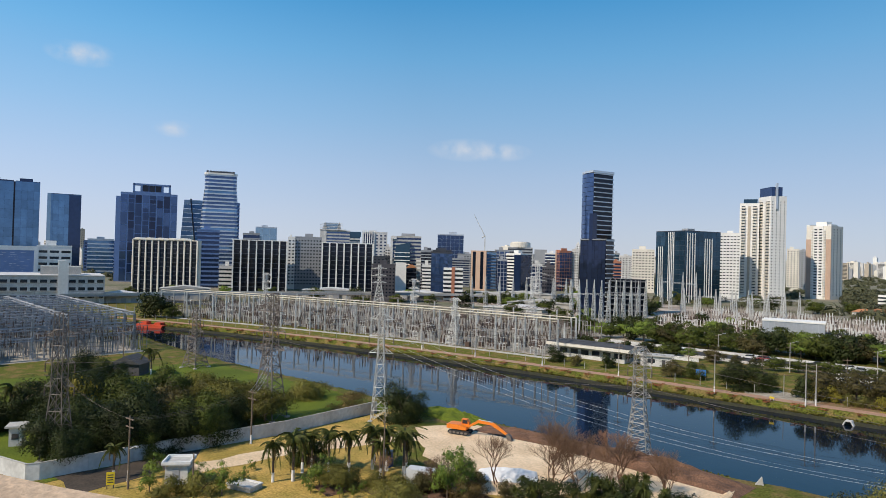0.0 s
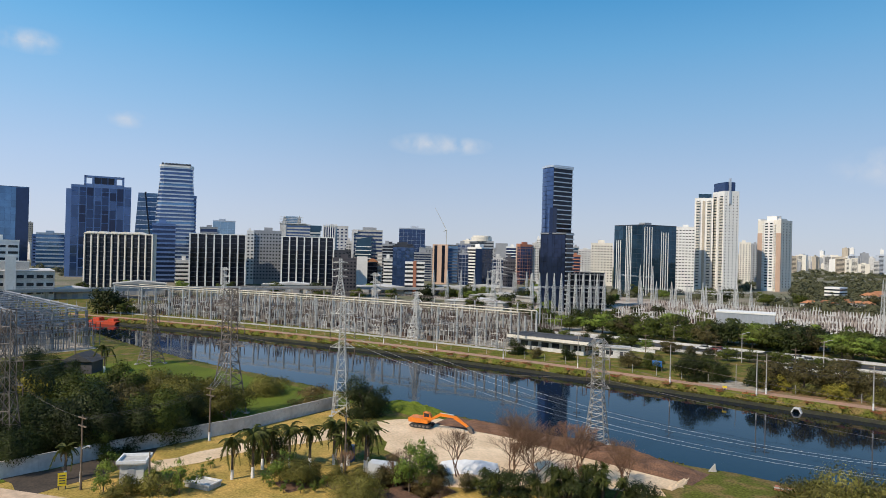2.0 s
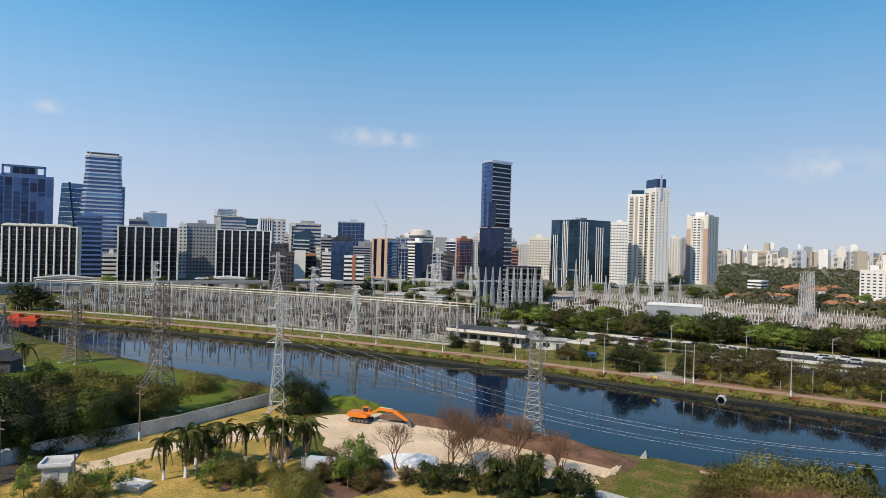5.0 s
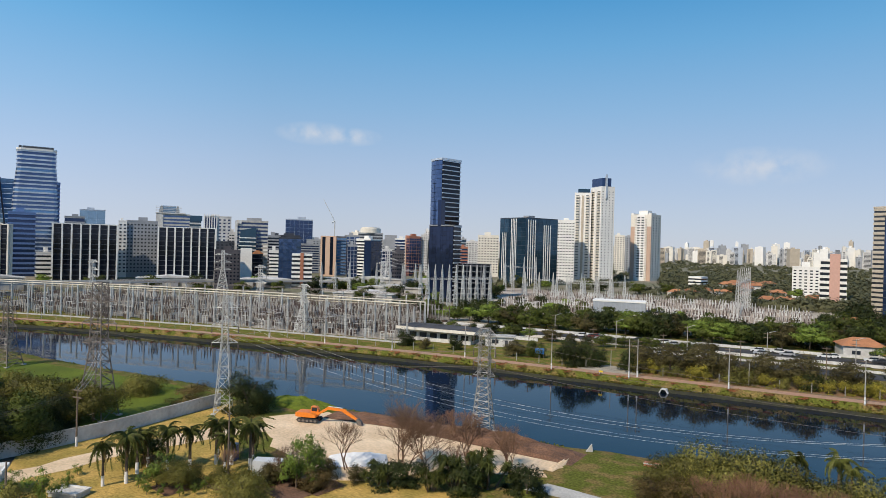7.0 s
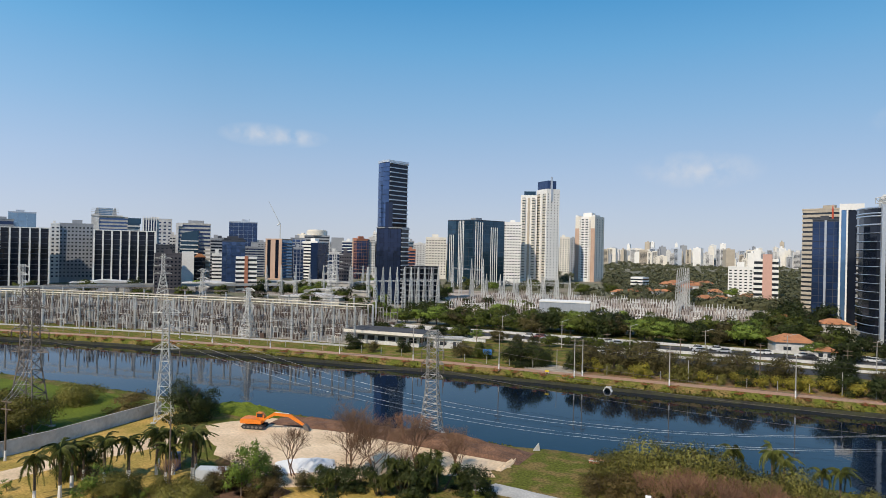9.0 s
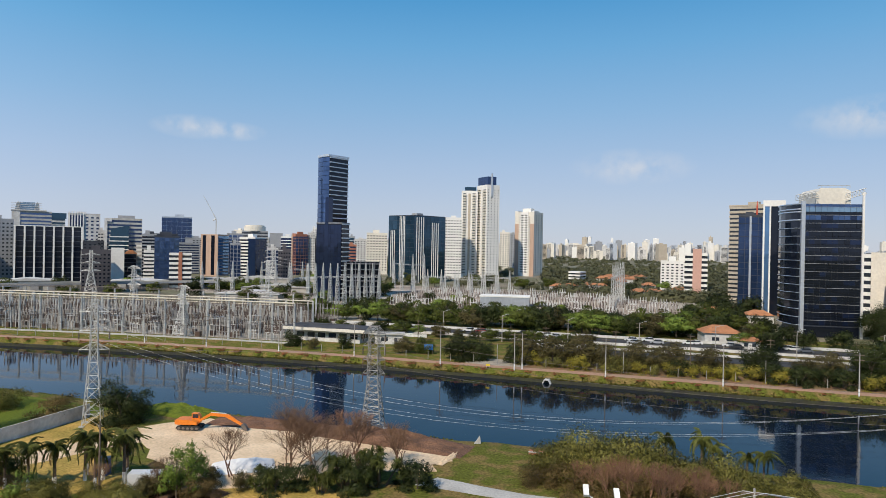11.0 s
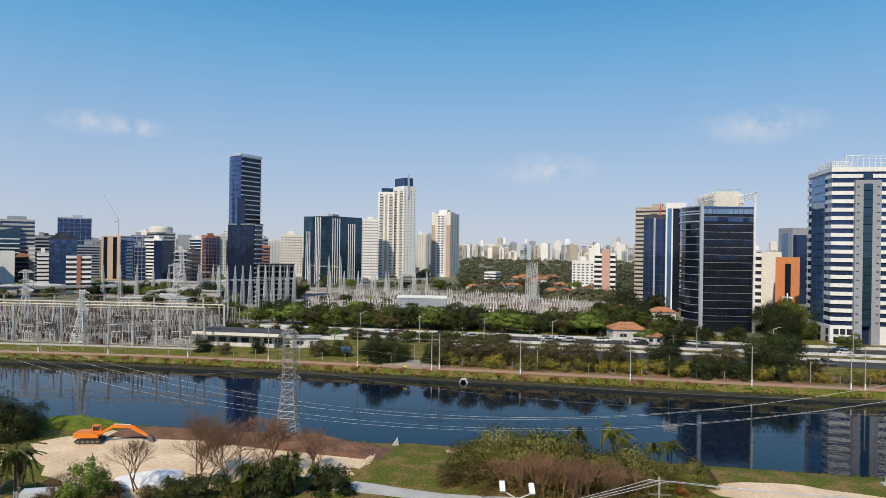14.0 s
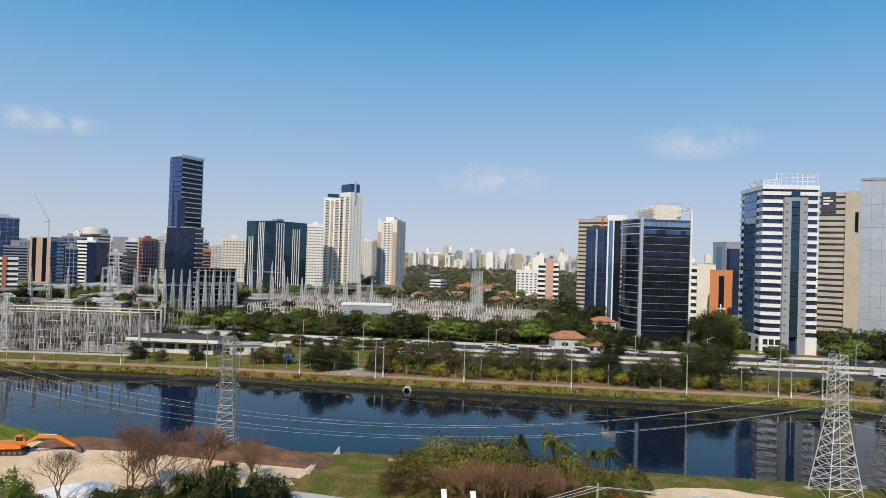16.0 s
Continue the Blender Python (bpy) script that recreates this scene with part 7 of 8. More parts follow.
def near_yard():
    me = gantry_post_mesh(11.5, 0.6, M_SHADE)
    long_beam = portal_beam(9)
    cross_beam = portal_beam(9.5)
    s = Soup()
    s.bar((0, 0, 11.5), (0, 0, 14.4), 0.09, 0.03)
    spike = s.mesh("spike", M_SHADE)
    s = Soup()
    s.lathe([(0.05, -1.8), (0.17, -1.7), (0.08, -1.4), (0.17, -1.2), (0.08, -0.9), (0.17, -0.7), (0.08, -0.4), (0.05, 0)], 5)
    string = s.mesh("insulator", M_PORC)
    for k in range(11):
        row = thing("gantry", pose(0, 0, 0.04), "steel portal gantry in the near switchyard, toned blue-grey for shade", "switchyard gantry", "switchyard gantries")
        y0, y1 = 57 + k, 95 + k
        x = -208 - 9 * k
        n = 5
        for i in range(n):
            y = y0 + (y1 - y0) * i / (n - 1)
            child("post", me, row, pose(x, y, 0))
            if i + 1 < n:
                for z in (11.3, 8.2) if k % 2 else (11.3, 8.2, 5.2):
                    child("beam", cross_beam, row, pose(x, y, z, 0, 0, 90))
                for q in (2.5, 4.75, 7.0):
                    child("insulator", string, row, pose(x, y + q, 11.3))
            if k < 10 and i % 2 == 0:
                child("beam", long_beam, row, pose(x - 9, y, 11.3, 0, 0, 0))
            child("spike", spike, row, pose(x, y, 0))
    s, dark = Soup(), Soup()
    for i in range(340):
        x, y, h = rr.uniform(-300, -206), rr.uniform(54, 100), rr.uniform(2.5, 7)
        for q in (-1.5, 0, 1.5):
            s.bar((x, y + q, 0), (x, y + q, h), 0.1)
            dark.bar((x, y + q, h), (x + rr.uniform(-0.6, 0.6), y + q, h + 1.8), 0.2, 0.1, 5)
        s.bar((x, y - 2.2, h), (x, y + 2.2, h), 0.12)
        s.bar((x, y - 2.4, h + 1.8), (x, y + 2.4, h + 1.8), 0.07)
    tagged(new("switchgear", s.mesh("switchgear", M_SHADE)), "crowded switchgear stands in the near yard, toned blue-grey for shade", "switchgear", kind="stuff")
    tagged(new("porcelain_stack", dark.mesh("porcelain_stack", M_PORC)), "dark porcelain stacks in the near yard", "switchgear", kind="stuff")
    for i in range(4):
        b = thing("transformer", pose(-205 - 4.5 * i, 52 + 2.2 * i, 0.04, 0, 0, 20), "grey power transformer with cooling fins", "transformer", "transformers")
        box("tank", b, M_SILVER, 0, 0, 0.3, 3.6, 2.4, 4.2)
        for k in range(5):
            box("fin", b, M_SILVER, 0.3 + 0.65 * k, -0.6, 0.6, 0.5 + 0.65 * k, 0, 3.6)
        for k in range(3):
            s = Soup()
            s.lathe([(0.2, 4.2), (0.28, 4.4), (0.15, 4.8), (0.26, 5.0), (0.08, 5.8)], 6, (0.7 + 1.1 * k, 1.2))
            child("bushing", s.mesh("bushing", M_PORC), b)


near_yard()

# ---- buildings and road furniture of the far bank ----
b = thing("pump_station", pose(-115.3, 189, 0.5, 0, 0, 1), "long low white station with a dark overhanging roof", "building")
box("wall", b, M_WALLW, 2.6, 2.4, 0, 26.4, 9.6, 3.7)
box("eave", b, M_CREAM, 0, 0, 3.7, 29, 11, 4.7)
s = Soup()
s.v += [(0, 0, 4.704), (29, 0, 4.704), (29, 11, 4.704), (0, 11, 4.704), (5.5, 5.5, 5.6), (23.5, 5.5, 5.6)]
s.f += [(0, 1, 5, 4), (1, 2, 5), (2, 3, 4, 5), (3, 0, 4)]
child("roof", s.mesh("roof", M_ROOFD), b, label="dark hipped roof")
for i in range(6):
    box("window", b, G_WIN, 4 + 3.8 * i, 2.32, 1.3, 6.6 + 3.8 * i, 2.45, 2.9)
for i in range(3):
    box("window", b, G_WIN, 26.35, 3.2 + 2.0 * i, 1.3, 26.5, 4.6 + 2.0 * i, 2.9)
box("door", b, M_GREY, 10.6, 2.3, 0, 11.6, 2.45, 2.2)
b = thing("guard_house", pose(-84.5, 193.5, 0.5, 0, 0, 20), "small white flat-roofed guard house", "hut")
box("wall", b, M_WALLW, 0, 0, 0, 9, 5, 3.0)
box("roof_slab", b, M_CONC, -0.5, -0.5, 3.0, 9.5, 5.5, 3.3)
box("door", b, M_DARK, 6.2, -0.06, 0, 7.2, 0.05, 2.1)
box("window", b, G_WIN, 2.0, -0.06, 1.0, 4.2, 0.05, 2.2)
b = thing("switch_house", pose(-76.5, 297, 0.5, 0, 0, 9), "long white switch house with a grey metal upper storey", "building")
box("wall", b, M_WALLW, 0, 0, 0, 22, 10, 4.0)
box("upper_wall", b, M_SILVER, -0.3, -0.3, 4.0, 22.3, 10.3, 8.6)
for i in range(11):
    box("rib", b, M_SILVER, 2 * i, -0.45, 4.0, 2 * i + 0.3, -0.3, 8.6)
box("roof_slab", b, M_WHITE, -0.6, -0.6, 8.6, 22.6, 10.6, 9.2)
b = thing("shed", pose(-66, 314, 0.5, 0, 0, 0), "cream low shed with a flat roof", "shed")
box("wall", b, M_CREAM, 0, 0, 0, 16, 8, 3.6)
box("roof_slab", b, M_ROOFD, -0.4, -0.4, 3.6, 16.4, 8.4, 4.0)
for i, (x, y, w, d, h, t, m) in enumerate(((-340, 335, 42, 18, 6, 30, M_WALLW), (-312, 372, 50, 16, 6, 30, M_CONC), (-225, 300, 34, 14, 5, 18, M_WALLW), (-235, 338, 40, 16, 6, 20, M_CONC), (-375, 288, 40, 14, 7, 45, M_WALLW), (-405, 200, 30, 14, 8, 60, M_CONC), (-395, 158, 24, 12, 6, 60, M_WALLW),
                                       (-290, 395, 46, 18, 7, 25, M_CONC), (-260, 440, 40, 18, 6, 20, M_WALLW))):
    b = thing("warehouse", pose(x, y, 0.5, 0, 0, t), "low warehouse with a pale shallow roof", "warehouse", "warehouses")
    box("wall", b, M_CONC, 0, 0, 0, w, d, h - 1)
    s = Soup()
    s.prism([(-0.6, h - 1), (w + 0.6, h - 1), (w / 2, h + 0.8)][::-1], -0.6, d + 0.6)
    child("roof", s.mesh("roof", m), b)
    for k in range(4):
        box("door", b, M_GREY, w * (0.1 + 0.22 * k), -0.08, 0, w * (0.22 + 0.22 * k), 0.05, 3)


def tiled_house(x, y, w, d, h, turn):
    b = thing("house", pose(x, y, 0.5, 0, 0, turn), "low house with an orange clay tile roof", "house", "tiled houses")
    box("wall", b, M_WALLW, 0, 0, 0, w, d, h)
    s = Soup()
    s.v += [(-0.6, -0.6, h), (w + 0.6, -0.6, h), (w + 0.6, d + 0.6, h), (-0.6, d + 0.6, h), (w * 0.3, d / 2, h + d * 0.24), (w * 0.7, d / 2, h + d * 0.24)]
    s.f += [(0, 1, 5, 4), (1, 2, 5), (2, 3, 4, 5), (3, 0, 4), (3, 2, 1, 0)]
    child("roof", s.mesh("roof", M_TILE), b, label="orange clay tile roof")
    for k in range(2):
        box("window", b, G_WIN, w * (0.2 + 0.4 * k), -0.07, 1.0, w * (0.4 + 0.4 * k), 0.05, 2.2)


for x, y, w, d, h, t in ((17, 243, 12, 10, 3.6, 10), (27, 233, 6, 5, 2.8, -5), (40, 322, 11, 9, 3.5, 5), (22, 318, 11, 10, 4, 15)):
    tiled_house(x, y, w, d, h, t)
for i in range(12):
    tiled_house(-72 + 9 * i + rr.uniform(-6, 6), 455 + rr.uniform(-4, 110), rr.uniform(7, 13), rr.uniform(7, 10), rr.uniform(2.6, 3.6), rr.uniform(-35, 35))
for i in range(12):
    tiled_house(rr.uniform(-70, 50), rr.uniform(490, 700), rr.uniform(9, 15), rr.uniform(8, 12), rr.uniform(3, 6), rr.uniform(-20, 20))

VIA = ((-400, 140), (-392, 175), (-378, 230), (-341, 313), (-303, 367), (-262, 405))
b = thing("viaduct", pose(0, 0, 0.5), "grey concrete viaduct below the office blocks", "viaduct", kind="structure")
for (ax, ay), (bx, by) in zip(VIA, VIA[1:]):
    ln, a = math.hypot(bx - ax, by - ay), math.degrees(math.atan2(by - ay, bx - ax))
    for nm, mt, y0, y1, z0, z1 in (("deck", M_GREY, 0, 9, 4.2, 5.2), ("side_wall", M_CONC, 0, 0.3, 5.2, 6.0), ("side_wall", M_CONC, 8.7, 9, 5.2, 6.0)):
        o = new(nm, cube_mesh(mt))
        o.parent = b
        o.matrix_basis = pose(ax, ay, z0, 0, 0, a) @ pose(0, -y1, 0) @ Matrix.Diagonal((ln, y1 - y0, z1 - z0, 1))
    for k in range(int(ln / 14)):
        o = new("pier", cube_mesh(M_CONC))
        o.parent = b
        o.matrix_basis = pose(ax, ay, 0, 0, 0, a) @ pose(14 * k + 4, -6, 0) @ Matrix.Diagonal((1.4, 3, 4.2, 1))

# concrete barriers along the expressway
for y0, x0, x1, h in ((213.2, -36, 240, 0.7), (223.5, -86, 240, 0.9), (241.5, -150, 240, 0.9), (232, -134, -98, 1.6), (214, -98, -74, 1.2)):
    b = thing("barrier", pose(0, 0, 0.56), "white concrete road barrier", "barrier", kind="structure")
    n = int((x1 - x0) / 12)
    for i in range(n):
        x = x0 + 12 * i
        y = y0 + (far_edge(x) - 161) * 0.5
        y2 = y0 + (far_edge(x + 12) - 161) * 0.5
        o = new("panel", cube_mesh(M_WALLW))
        o.parent = b
        o.matrix_basis = pose(x, y, 0, 0, 0, math.degrees(math.atan2(y2 - y, 12))) @ Matrix.Diagonal((11.95, 0.25, h, 1))


CAR_PAINT = [material("car_paint", c, 0.3, 0.2, vary=0.04, spec=0.6) for c in ((0.75, 0.75, 0.74), (0.4, 0.41, 0.43), (0.04, 0.04, 0.045), (0.12, 0.13, 0.15), (0.35, 0.03, 0.03))]


def car_proto(k, van=False):
    col = ("white", "silver", "black", "dark grey", "red")[k]
    t = thing("van" if van else "car", pose(0, 0, -100), col + (" delivery van on the road" if van else " car on the expressway"), "van" if van else "car", "road traffic")
    s = Soup()
    if van:
        s.prism([(0, 0.35), (5.2, 0.35), (5.2, 1.1), (4.5, 1.3), (4.0, 2.3), (0.05, 2.35)], -0.95, 0.95)
    else:
        s.prism([(0, 0.35), (4.3, 0.35), (4.3, 0.75), (3.2, 0.95), (0.3, 0.98), (0, 0.8)], -0.86, 0.86)
    child("body", s.mesh("body", CAR_PAINT[k]), t)
    s = Soup()
    if van:
        s.prism([(3.9, 1.35), (4.6, 1.32), (4.1, 2.15)], -0.97, 0.97)
    else:
        s.prism([(0.45, 0.97), (3.2, 0.95), (2.5, 1.42), (1.0, 1.45)], -0.76, 0.76)
    child("glass", s.mesh("glass", G_WIN), t)
    if not van:
        box("roof", t, CAR_PAINT[k], 1.05, -0.72, 1.42, 2.45, 0.72, 1.5)
    s = Soup()
    s.bar((0, -0.1, 0), (0, 0.1, 0), 0.33, sides=10)
    me = s.mesh("wheel", M_RUBBER)
    for xx in (0.8, 3.5):
        for yy in (-0.82, 0.82):
            child("wheel", me, t, pose(xx, yy, 0.33))
    return t


CARS = [car_proto(k) for k in range(4)] + [car_proto(4), car_proto(0, True)]
for i in range(54):
    x = rr.uniform(-100, 150)
    lane = rr.choice((204, 207, 210, 229, 233, 237, 230, 236))
    x = max(x, -34) if lane < 215 else x
    y = lane + (far_edge(x) - 161) * 0.5
    plant(CARS[rr.choice((0, 0, 0, 1, 1, 2, 3, 1, 2, 0, 3, 5))], x, y, 1.05, 0.585, 0 if lane < 215 else 180)

plant(CARS[4], -58, 236 + (far_edge(-58) - 161) * 0.5, 1.05, 0.585, 180)

v = car_proto(0, True)
tagged(v, "white van parked among the shrubs", "van", "parked vehicles")
v.matrix_basis = pose(-63.5, 68.0, 0.05, 0, 0, 25)
b = thing("toilet_cabin", pose(-71.3, 70.6, 0.05, 0, 0, 20), "dark blue portable cabin among the palms", "cabin")
box("body", b, material("blue_plastic", (0.03, 0.06, 0.16), 0.5, vary=0.1), 0, 0, 0, 1.3, 1.3, 2.2)
box("roof", b, M_GREY, -0.05, -0.05, 2.2, 1.35, 1.35, 2.35)
box("door", b, M_DARK, 0.2, -0.05, 0.1, 1.1, 0.02, 2.0)
b = thing("gate_booth", pose(-120, 35.5, 0.04, 0, 0, 60), "small white gate booth with a grey roof", "hut")
box("wall", b, M_WALLW, 0, 0, 0, 1.8, 2.2, 3.0)
box("roof_slab", b, M_CONC, -0.5, -0.5, 3.0, 2.3, 2.7, 3.3)
box("window", b, G_WIN, 0.4, -0.05, 1.1, 1.4, 0.03, 2.0)

# concrete and wooden poles
POLES = {}


def utility_pole(x, y, h, label, mat, z=0.5, white=True, arm=True, lamp=False):
    t = thing("utility_pole", pose(x, y, z, 0, 0, 3), label, "pole", "utility poles")
    key = (h, mat.name)
    if key not in POLES:
        s = Soup()
        s.lathe([(0.16, -0.3), (0.15, 1), (0.09, h)], 8)
        POLES[key] = s.mesh("shaft", mat)
    child("shaft", POLES[key], t)
    if white:
        if "base" not in POLES:
            s = Soup()
            s.lathe([(0.175, 0), (0.16, 1.5)], 8)
            POLES["base"] = s.mesh("painted_base", M_PAINT)
        child("painted_base", POLES["base"], t)
    if arm:
        for k, zz in enumerate((h - 0.5, h - 1.6)):
            box("crossarm", t, M_WOOD, -1.0, -0.07, zz, 1.0, 0.07, zz + 0.14)
    if lamp:
        s = Soup()
        s.bar((0, 0, h - 0.3), (1.6, 0, h + 0.4), 0.05)
        child("lamp_arm", s.mesh("lamp_arm", M_STEEL), t)
        box("lamp_head", t, M_GREY, 1.5, -0.12, h + 0.32, 2.2, 0.12, h + 0.45)


FP = [(-150, 166), (-128, 167), (-104, 168.5), (-80.5, 170), (-54, 167.5), (-34, 168), (-32.2, 169.3), (-11, 168), (16, 168), (44, 168), (66, 169), (69, 169), (76, 168.5), (92, 169)]
for x, y in FP:
    utility_pole(x, y, 9.5, "grey concrete utility pole with a white-painted foot", M_POLE)
for a, c in zip(FP, FP[1:]):
    for zz in (9.0, 7.9, 6.6):
        cable([((a[0], a[1], 0.5 + zz), (c[0], c[1], 0.5 + zz), 0.5)], M_RUBBER, 0.03, "slack black cable between poles")
for i in range(9):
    x = -70 + 22 * i
    utility_pole(x, 214 + max(0, -40 - x) * 0.2, 9, "grey concrete street pole with a lamp", M_POLE, white=False, lamp=True)
for i in range(11):
    x = -110 + 20 * i
    utility_pole(x, 194, 8.5, "wooden pole with crossarms", M_WOOD, white=False)
b = thing("fence", pose(0, 0, 0.5), "line of thin concrete fence posts and wires by the cycle path", "fence")
s = Soup()
s.lathe([(0.09, -0.2), (0.07, 2.2)], 6)
me = s.mesh("post", M_POLE)
s = Soup()
s.lathe([(0.1, -0.2), (0.07, 5.5)], 6)
me2 = s.mesh("tall_post", M_POLE)
for i in range(58):
    x = -304 + 6.6 * i
    child("post", me2 if i % 5 == 0 else me, b, pose(x, far_edge(x) + 13.3, 0))
utility_pole(-91.2, 41.5, 9.0, "wooden utility pole by the boundary wall", M_WOOD, 0.04)
utility_pole(-95.2, 63.5, 9.0, "wooden utility pole by the boundary wall", M_WOOD, 0.04)
utility_pole(-88.3, 40.2, 5.6, "dark street pole with a lamp arm", M_WOOD, 0.04, False, False, True)
utility_pole(-83, 46.5, 4.6, "dark wooden post on the dry grass", M_WOOD, 0.04, False, False)
utility_pole(-66.5, 66.2, 9.0, "dark wooden pole among the palms", M_WOOD, 0.04, False, False)
utility_pole(-190, 84, 9, "wooden pole by the water", M_WOOD, 0.0, False)
utility_pole(-176, 96, 8, "wooden pole by the water", M_WOOD, 0.0, False)
utility_pole(-150, 104, 9, "wooden pole by the water", M_WOOD, 0.0, False)
utility_pole(8.2, 59.4, 12.6, "concrete utility pole with crossarms", M_POLE, 0.0, False)
for k in (-0.85, 0, 0.85):
    cable([((8.2 + k, 59.4, 12.3), (60, 66 + k, 12.5), 1.2)], M_STEEL, 0.025, "slack cable from the pole")
    cable([((8.2 + k, 59.4, 12.3), (-30, 40 + k, 10.5), 1.2)], M_STEEL, 0.025, "slack cable from the pole")
    cable([((-91.2 + k, 41.5, 8.6), (-95.2 + k, 63.5, 8.6), 0.8)], M_RUST, 0.012, "slack cable along the wall")
    cable([((-91.2 + k, 41.5, 8.6), (-115 + k, 40, 12.5), 1.0)], M_RUST, 0.008, "slack cable over the trees")
    cable([((-95.2 + k, 63.5, 8.6), (-107 + k, 76, 13), 1.0)], M_STEEL, 0.02, "slack cable over the wall")

# double-headed flood lamp on a tall post
b = thing("street_lamp", pose(-3.0, 44.9, 0), "tall steel post with two white lamp heads", "street lamp")
s = Soup()
s.lathe([(0.12, 0), (0.07, 15.2)], 8)
child("post", s.mesh("post", M_STEEL), b)
for sd in (-1, 1):
    s = Soup()
    s.bar((0, 0, 15.1), (sd * 1.0, 0, 15.6), 0.05)
    child("arm", s.mesh("arm", M_STEEL), b)
    box("lamp_head", b, M_PAINT, sd * 1.0 - 0.18, -0.3, 15.55, sd * 1.0 + 0.18, 0.5, 15.75, turn=pose(0, 0, 0, 38, 0, 12))

# ---- digger ----
b = thing("excavator", pose(-74.8, 93.8, 0.12, 0, 0, 16) @ Matrix.Diagonal((1.0, 0.9, 0.86, 1)), "orange crawler excavator with its arm stretched out", "excavator")
for yy in (-1.35, 0.8):
    s = Soup()
    s.prism([(-1.7, 0.1), (-2.1, 0.45), (-1.8, 0.85), (1.8, 0.85), (2.1, 0.45), (1.7, 0.0)][::-1], yy, yy + 0.6)
    t = child("track", s.mesh("track", M_RUBBER), b)
    for k in range(5):
        s = Soup()
        s.bar((-1.5 + 0.75 * k, yy - 0.03, 0.42), (-1.5 + 0.75 * k, yy + 0.63, 0.42), 0.26, sides=10)
        child("roller", s.mesh("roller", M_RUST), t)
s = Soup()
s.prism([(-1.9, 1.1), (1.5, 1.1), (1.5, 1.7), (-0.2, 2.1), (-1.85, 2.1), (-2.0, 1.6)], -1.25, 1.25)
house = child("house", s.mesh("house", M_DIGGER), b)
box("counterweight", house, M_DIGGER, -2.25, -1.3, 1.15, -1.7, 1.3, 2.0)
box("turntable", b, M_RUBBER, -0.8, -0.8, 0.8, 0.8, 0.8, 1.1)
s = Soup()
s.prism([(0.1, 1.7), (1.6, 1.7), (1.5, 2.4), (1.1, 3.0), (0.1, 3.0)], 0.25, 1.25)
cab = child("cab", s.mesh("cab", M_DIGGER), b, label="orange cab with dark windows")
box("window", cab, G_WIN, 0.25, 0.21, 2.1, 1.25, 0.25, 2.85)
s = Soup()
s.prism([(1.0, 1.5), (1.5, 1.4), (3.6, 2.75), (6.4, 2.6), (6.3, 3.1), (3.5, 3.35)], -0.35, 0.05)
child("boom", s.mesh("boom", M_DIGGER), b)
s = Soup()
s.prism([(5.9, 3.15), (6.2, 2.5), (8.9, 0.9), (9.2, 1.2), (6.6, 3.1)], -0.3, 0.0)
child("stick", s.mesh("stick", M_DIGGER), b)
s = Soup()
s.prism([(8.8, 1.2), (9.2, 0.2), (10.0, 0.0), (9.7, 0.9), (9.2, 1.4)], -0.65, 0.35)
child("bucket", s.mesh("bucket", M_RUST), b, label="worn steel bucket")
for a, c in (((1.6, 0.1, 1.5), (3.3, 0.1, 2.7)), ((3.6, -0.15, 3.4), (6.2, -0.15, 3.25))):
    s = Soup()
    s.bar(a, c, 0.09, sides=8)
    child("ram", s.mesh("ram", M_STEEL), b)

# red dredger on the water
b = thing("dredger", pose(-286, 131, -1.9, 0, 0, 25), "red work barge moored at the bank", "boat")
s = Soup()
s.prism([(-1, 1.4), (0, 0), (13, 0), (14, 1.4)][::-1], 0, 5)
child("hull", s.mesh("hull", M_RED), b)
box("deck_house", b, M_RED, 2, 1, 1.4, 5, 4, 2.7)
box("deck_box", b, M_RED, 9, 1, 1.4, 12, 4, 2.4)
b = thing("tarpaulin", pose(-63.5, 181.5, 0.5, 0, 0, 5), "bright blue tarpaulin shelter on posts", "tarpaulin")
box("sheet", b, M_BLUE, 0, 0, 1.3, 2.6, 0.15, 2.9)
for xx in (0.1, 2.4):
    box("post", b, M_WOOD, xx, 0.16, 0, xx + 0.12, 0.28, 2.9)
b = thing("yellow_sign", pose(-41.5, 167.8, 0.5), "small yellow board beside the cycle path", "sign")
box("board", b, M_YELLOW, 0, 0, 0.5, 1.0, 0.08, 0.95)
for xx in (0.1, 0.8):
    box("leg", b, M_STEEL, xx, 0.08, 0, xx + 0.08, 0.16, 0.95)
# flower beds along the bank
bed_mesh = crown_mesh("flower_bed", leaf_material("red_bedding", (0.36, 0.13, 0.055), (0.24, 0.1, 0.045)), 41, 1.7, 0.42, 0.0, leaves=170, blobs=7, size=0.34)[0]
for i in range(52):
    x = -300 + 6.6 * i + rr.uniform(-1, 1)
    ob = new("flower_bed", bed_mesh)
    ob.matrix_basis = pose(x, far_edge(x) + 6.7 + rr.uniform(-0.2, 0.3), 0.22, 0, 0, 40 * i) @ Matrix.Scale(rr.uniform(0.7, 1.1), 4)
    tagged(ob, "low reddish flower bed in the turf", "flower bed", "flower beds")
s = Soup()
ring = [(-1.5, -0.3), (-0.8, 1.1), (0.8, 1.1), (1.5, -0.3)]
for (ax, az), (bx, bz) in zip(ring, ring[1:]):
    s.prism([(ax, az), (ax * 0.78, az * 0.78 - 0.05), (bx * 0.78, bz * 0.78 - 0.05), (bx, bz)], 0, 2.2)
ob = new("outfall", s.mesh("outfall", M_WALLW))
ob.matrix_basis = pose(-25.1, 164.3, -1.55, 0, 0, -4) @ Matrix.Scale(0.75, 4)
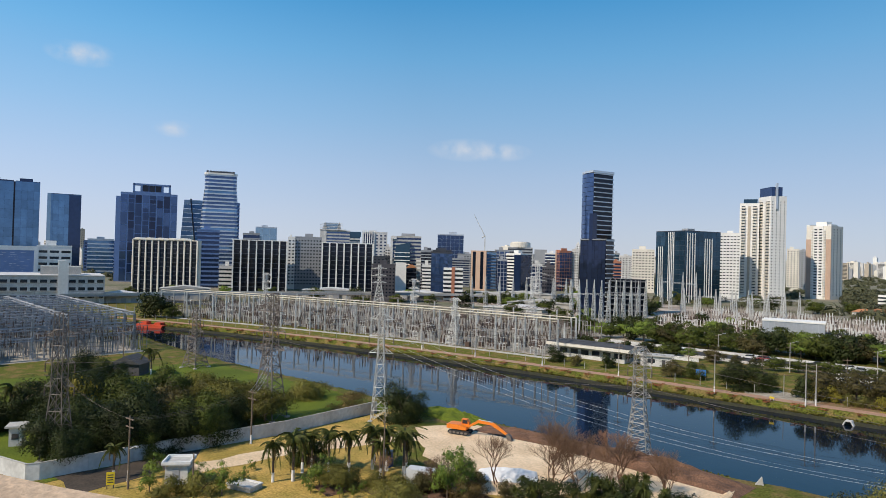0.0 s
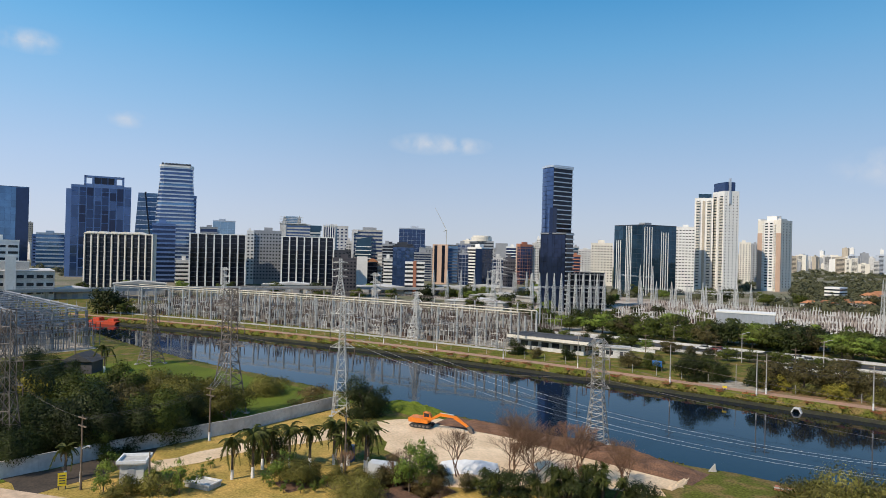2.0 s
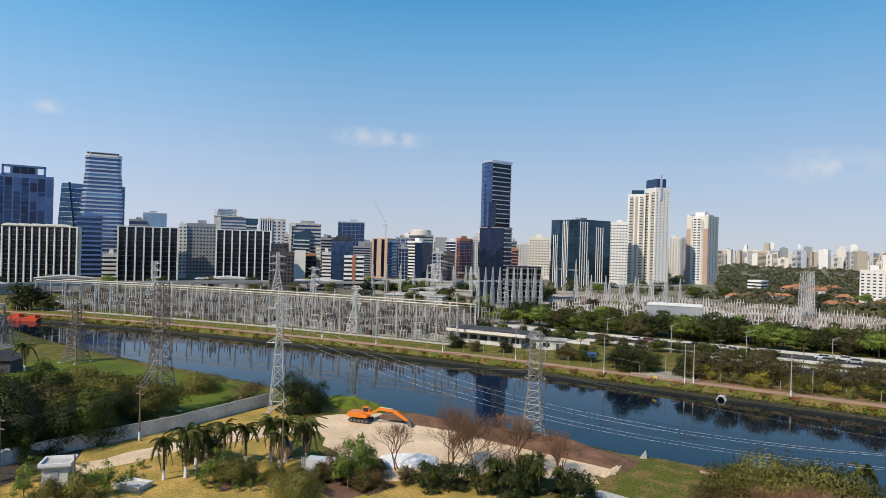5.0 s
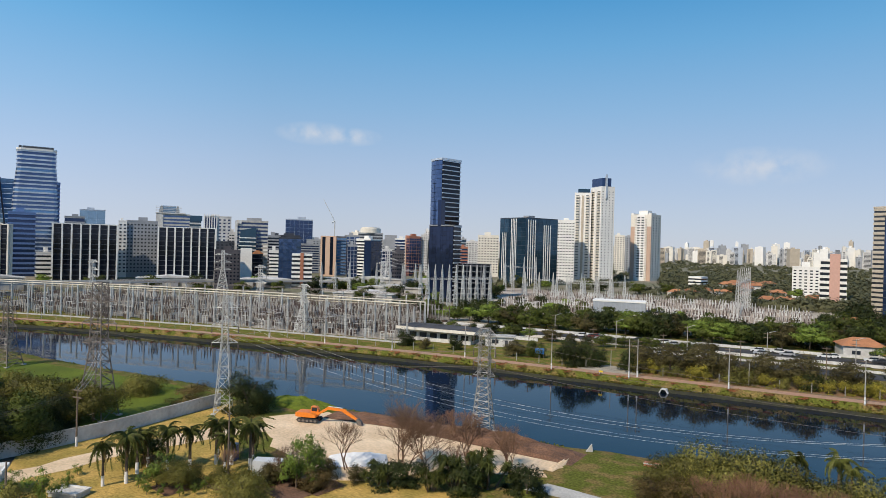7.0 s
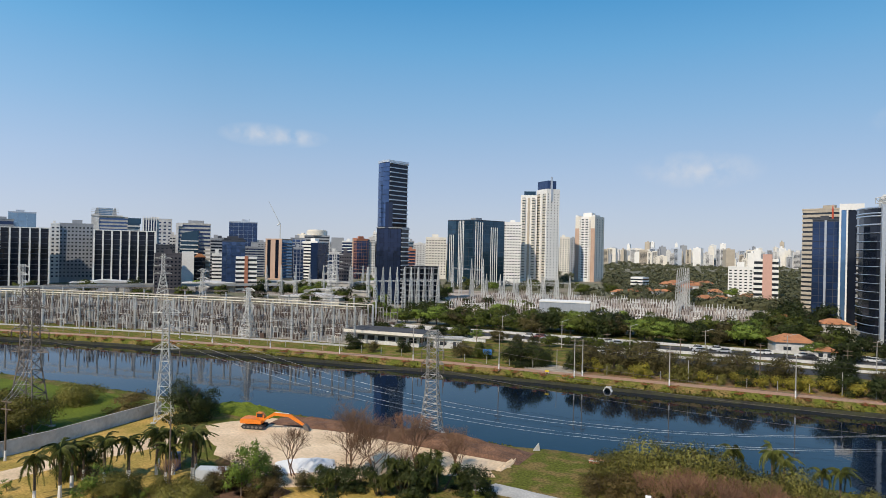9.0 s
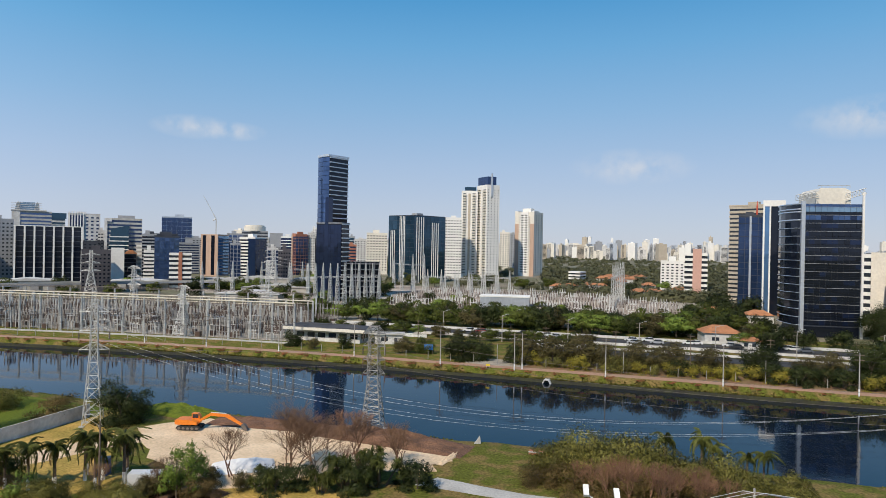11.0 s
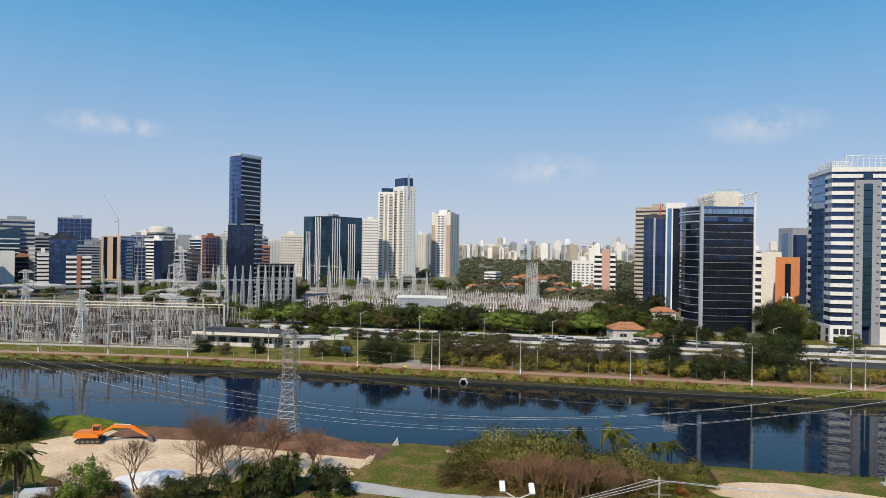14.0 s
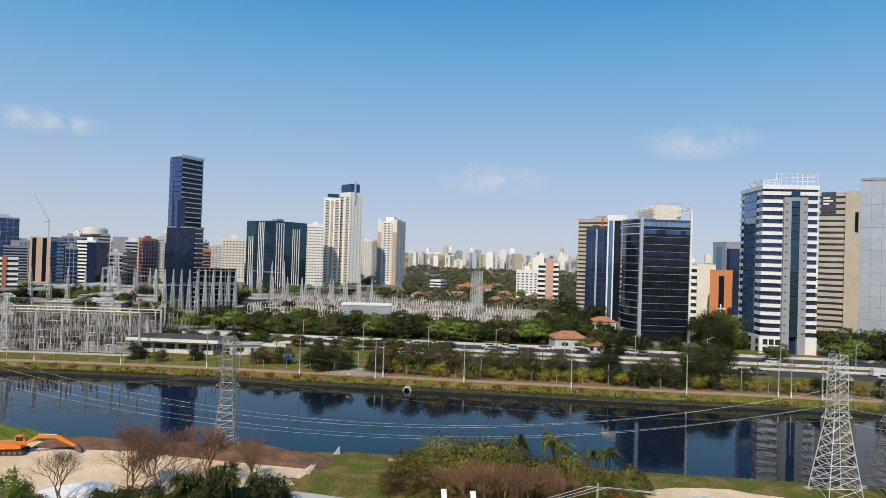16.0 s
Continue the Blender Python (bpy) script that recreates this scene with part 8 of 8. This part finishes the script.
tagged(ob, "white concrete outfall arch in the bank", "outfall")

# ---- the balcony under the camera ----
HOST_Y = 1.05
b = thing("host_building", pose(0, 0, 0, 0, 0, 21.1), "pale rendered building with a rough parapet", "building", kind="structure")
box("wall", b, M_CREAM, -14, -12, 0, 6, HOST_Y - 0.03, 30.3)
box("floor", b, M_CONC, -14, -12, 30.3, 6, HOST_Y - 0.3, 30.4)
s = Soup()
nx = 60
prof = [(HOST_Y, 30.3), (HOST_Y, 31.49), (HOST_Y - 0.012, 31.502), (HOST_Y - 0.24, 31.5), (HOST_Y - 0.28, 31.46), (HOST_Y - 0.28, 30.3)]
for i in range(nx + 1):
    x = -6 + 12 * i / nx
    s.v += [(x, y + 0.006 * noise.noise((x * 5, k * 7.0, 1)), z + 0.006 * noise.noise((x * 6, k * 3.0, 4))) for k, (y, z) in enumerate(prof)]
s.f += [(i * 6 + k, i * 6 + k + 1, i * 6 + k + 7, i * 6 + k + 6) for i in range(nx) for k in range(5)]
child("parapet", s.mesh("parapet", material("rough_render", (0.62, 0.44, 0.29), 0.95, vary=0.22, scale=6.0, fine=60.0, bump=0.004)), b, label="rough beige rendered parapet")


# ---- small fair-weather clouds, far off ----
def cloud_material():
    m = bpy.data.materials.new("cloud")
    m.use_nodes = True
    n, l = m.node_tree.nodes, m.node_tree.links
    tc, nz, ln, mr = n.new("ShaderNodeTexCoord"), n.new("ShaderNodeTexNoise"), n.new("ShaderNodeVectorMath"), n.new("ShaderNodeMapRange")
    mp = n.new("ShaderNodeMapping")
    mp.inputs["Location"].default_value, mp.inputs["Scale"].default_value = (-1, 0, -1), (2, 0, 2)
    l.new(tc.outputs["Generated"], mp.inputs["Vector"])
    ln.operation = "LENGTH"
    l.new(mp.outputs[0], ln.inputs[0])
    geo = n.new("ShaderNodeNewGeometry")
    nz.inputs["Scale"].default_value, nz.inputs["Detail"].default_value = 0.008, 6
    l.new(geo.outputs["Position"], nz.inputs["Vector"])
    mr.inputs[1].default_value, mr.inputs[2].default_value, mr.inputs[3].default_value, mr.inputs[4].default_value = 0.1, 1.0, 0.7, 0.0
    l.new(ln.outputs["Value"], mr.inputs[0])
    mul = n.new("ShaderNodeMath")
    mul.operation = "MULTIPLY"
    tone = n.new("ShaderNodeMapRange")
    tone.inputs[1].default_value, tone.inputs[2].default_value = 0.34, 0.62
    l.new(nz.outputs["Fac"], tone.inputs[0])
    l.new(tone.outputs[0], mul.inputs[0]), l.new(mr.outputs[0], mul.inputs[1])
    tr, df, mx = n.new("ShaderNodeBsdfTransparent"), n.new("ShaderNodeEmission"), n.new("ShaderNodeMixShader")
    df.inputs["Color"].default_value = (0.66, 0.7, 0.77, 1)
    l.new(mul.outputs[0], mx.inputs[0]), l.new(tr.outputs[0], mx.inputs[1]), l.new(df.outputs[0], mx.inputs[2])
    l.new(mx.outputs[0], n["Material Output"].inputs["Surface"])
    return m


M_CLOUD = cloud_material()
for x, y, z, w, h in ((-2680, 3362, 736, 277, 81), (-2513, 3489, 725, 222, 66), (-4031, 1496, 1143, 203, 81), (-3832, 1952, 766, 118, 59), (1116, 4153, 790, 406, 133), (-141, 4298, 555, 406, 126)):
    me = mesh_of("cloud", [(-w, 0, -h), (w, 0, -h), (w, 0, h), (-w, 0, h)], [(0, 1, 2, 3)], M_CLOUD)
    ob = new("backdrop_cloud", me)
    ob.matrix_basis = pose(x, y, z, 0, 0, -math.degrees(math.atan2(x, y)))
    tagged(ob, "small faint white fair-weather cloud", "cloud", kind="structure")
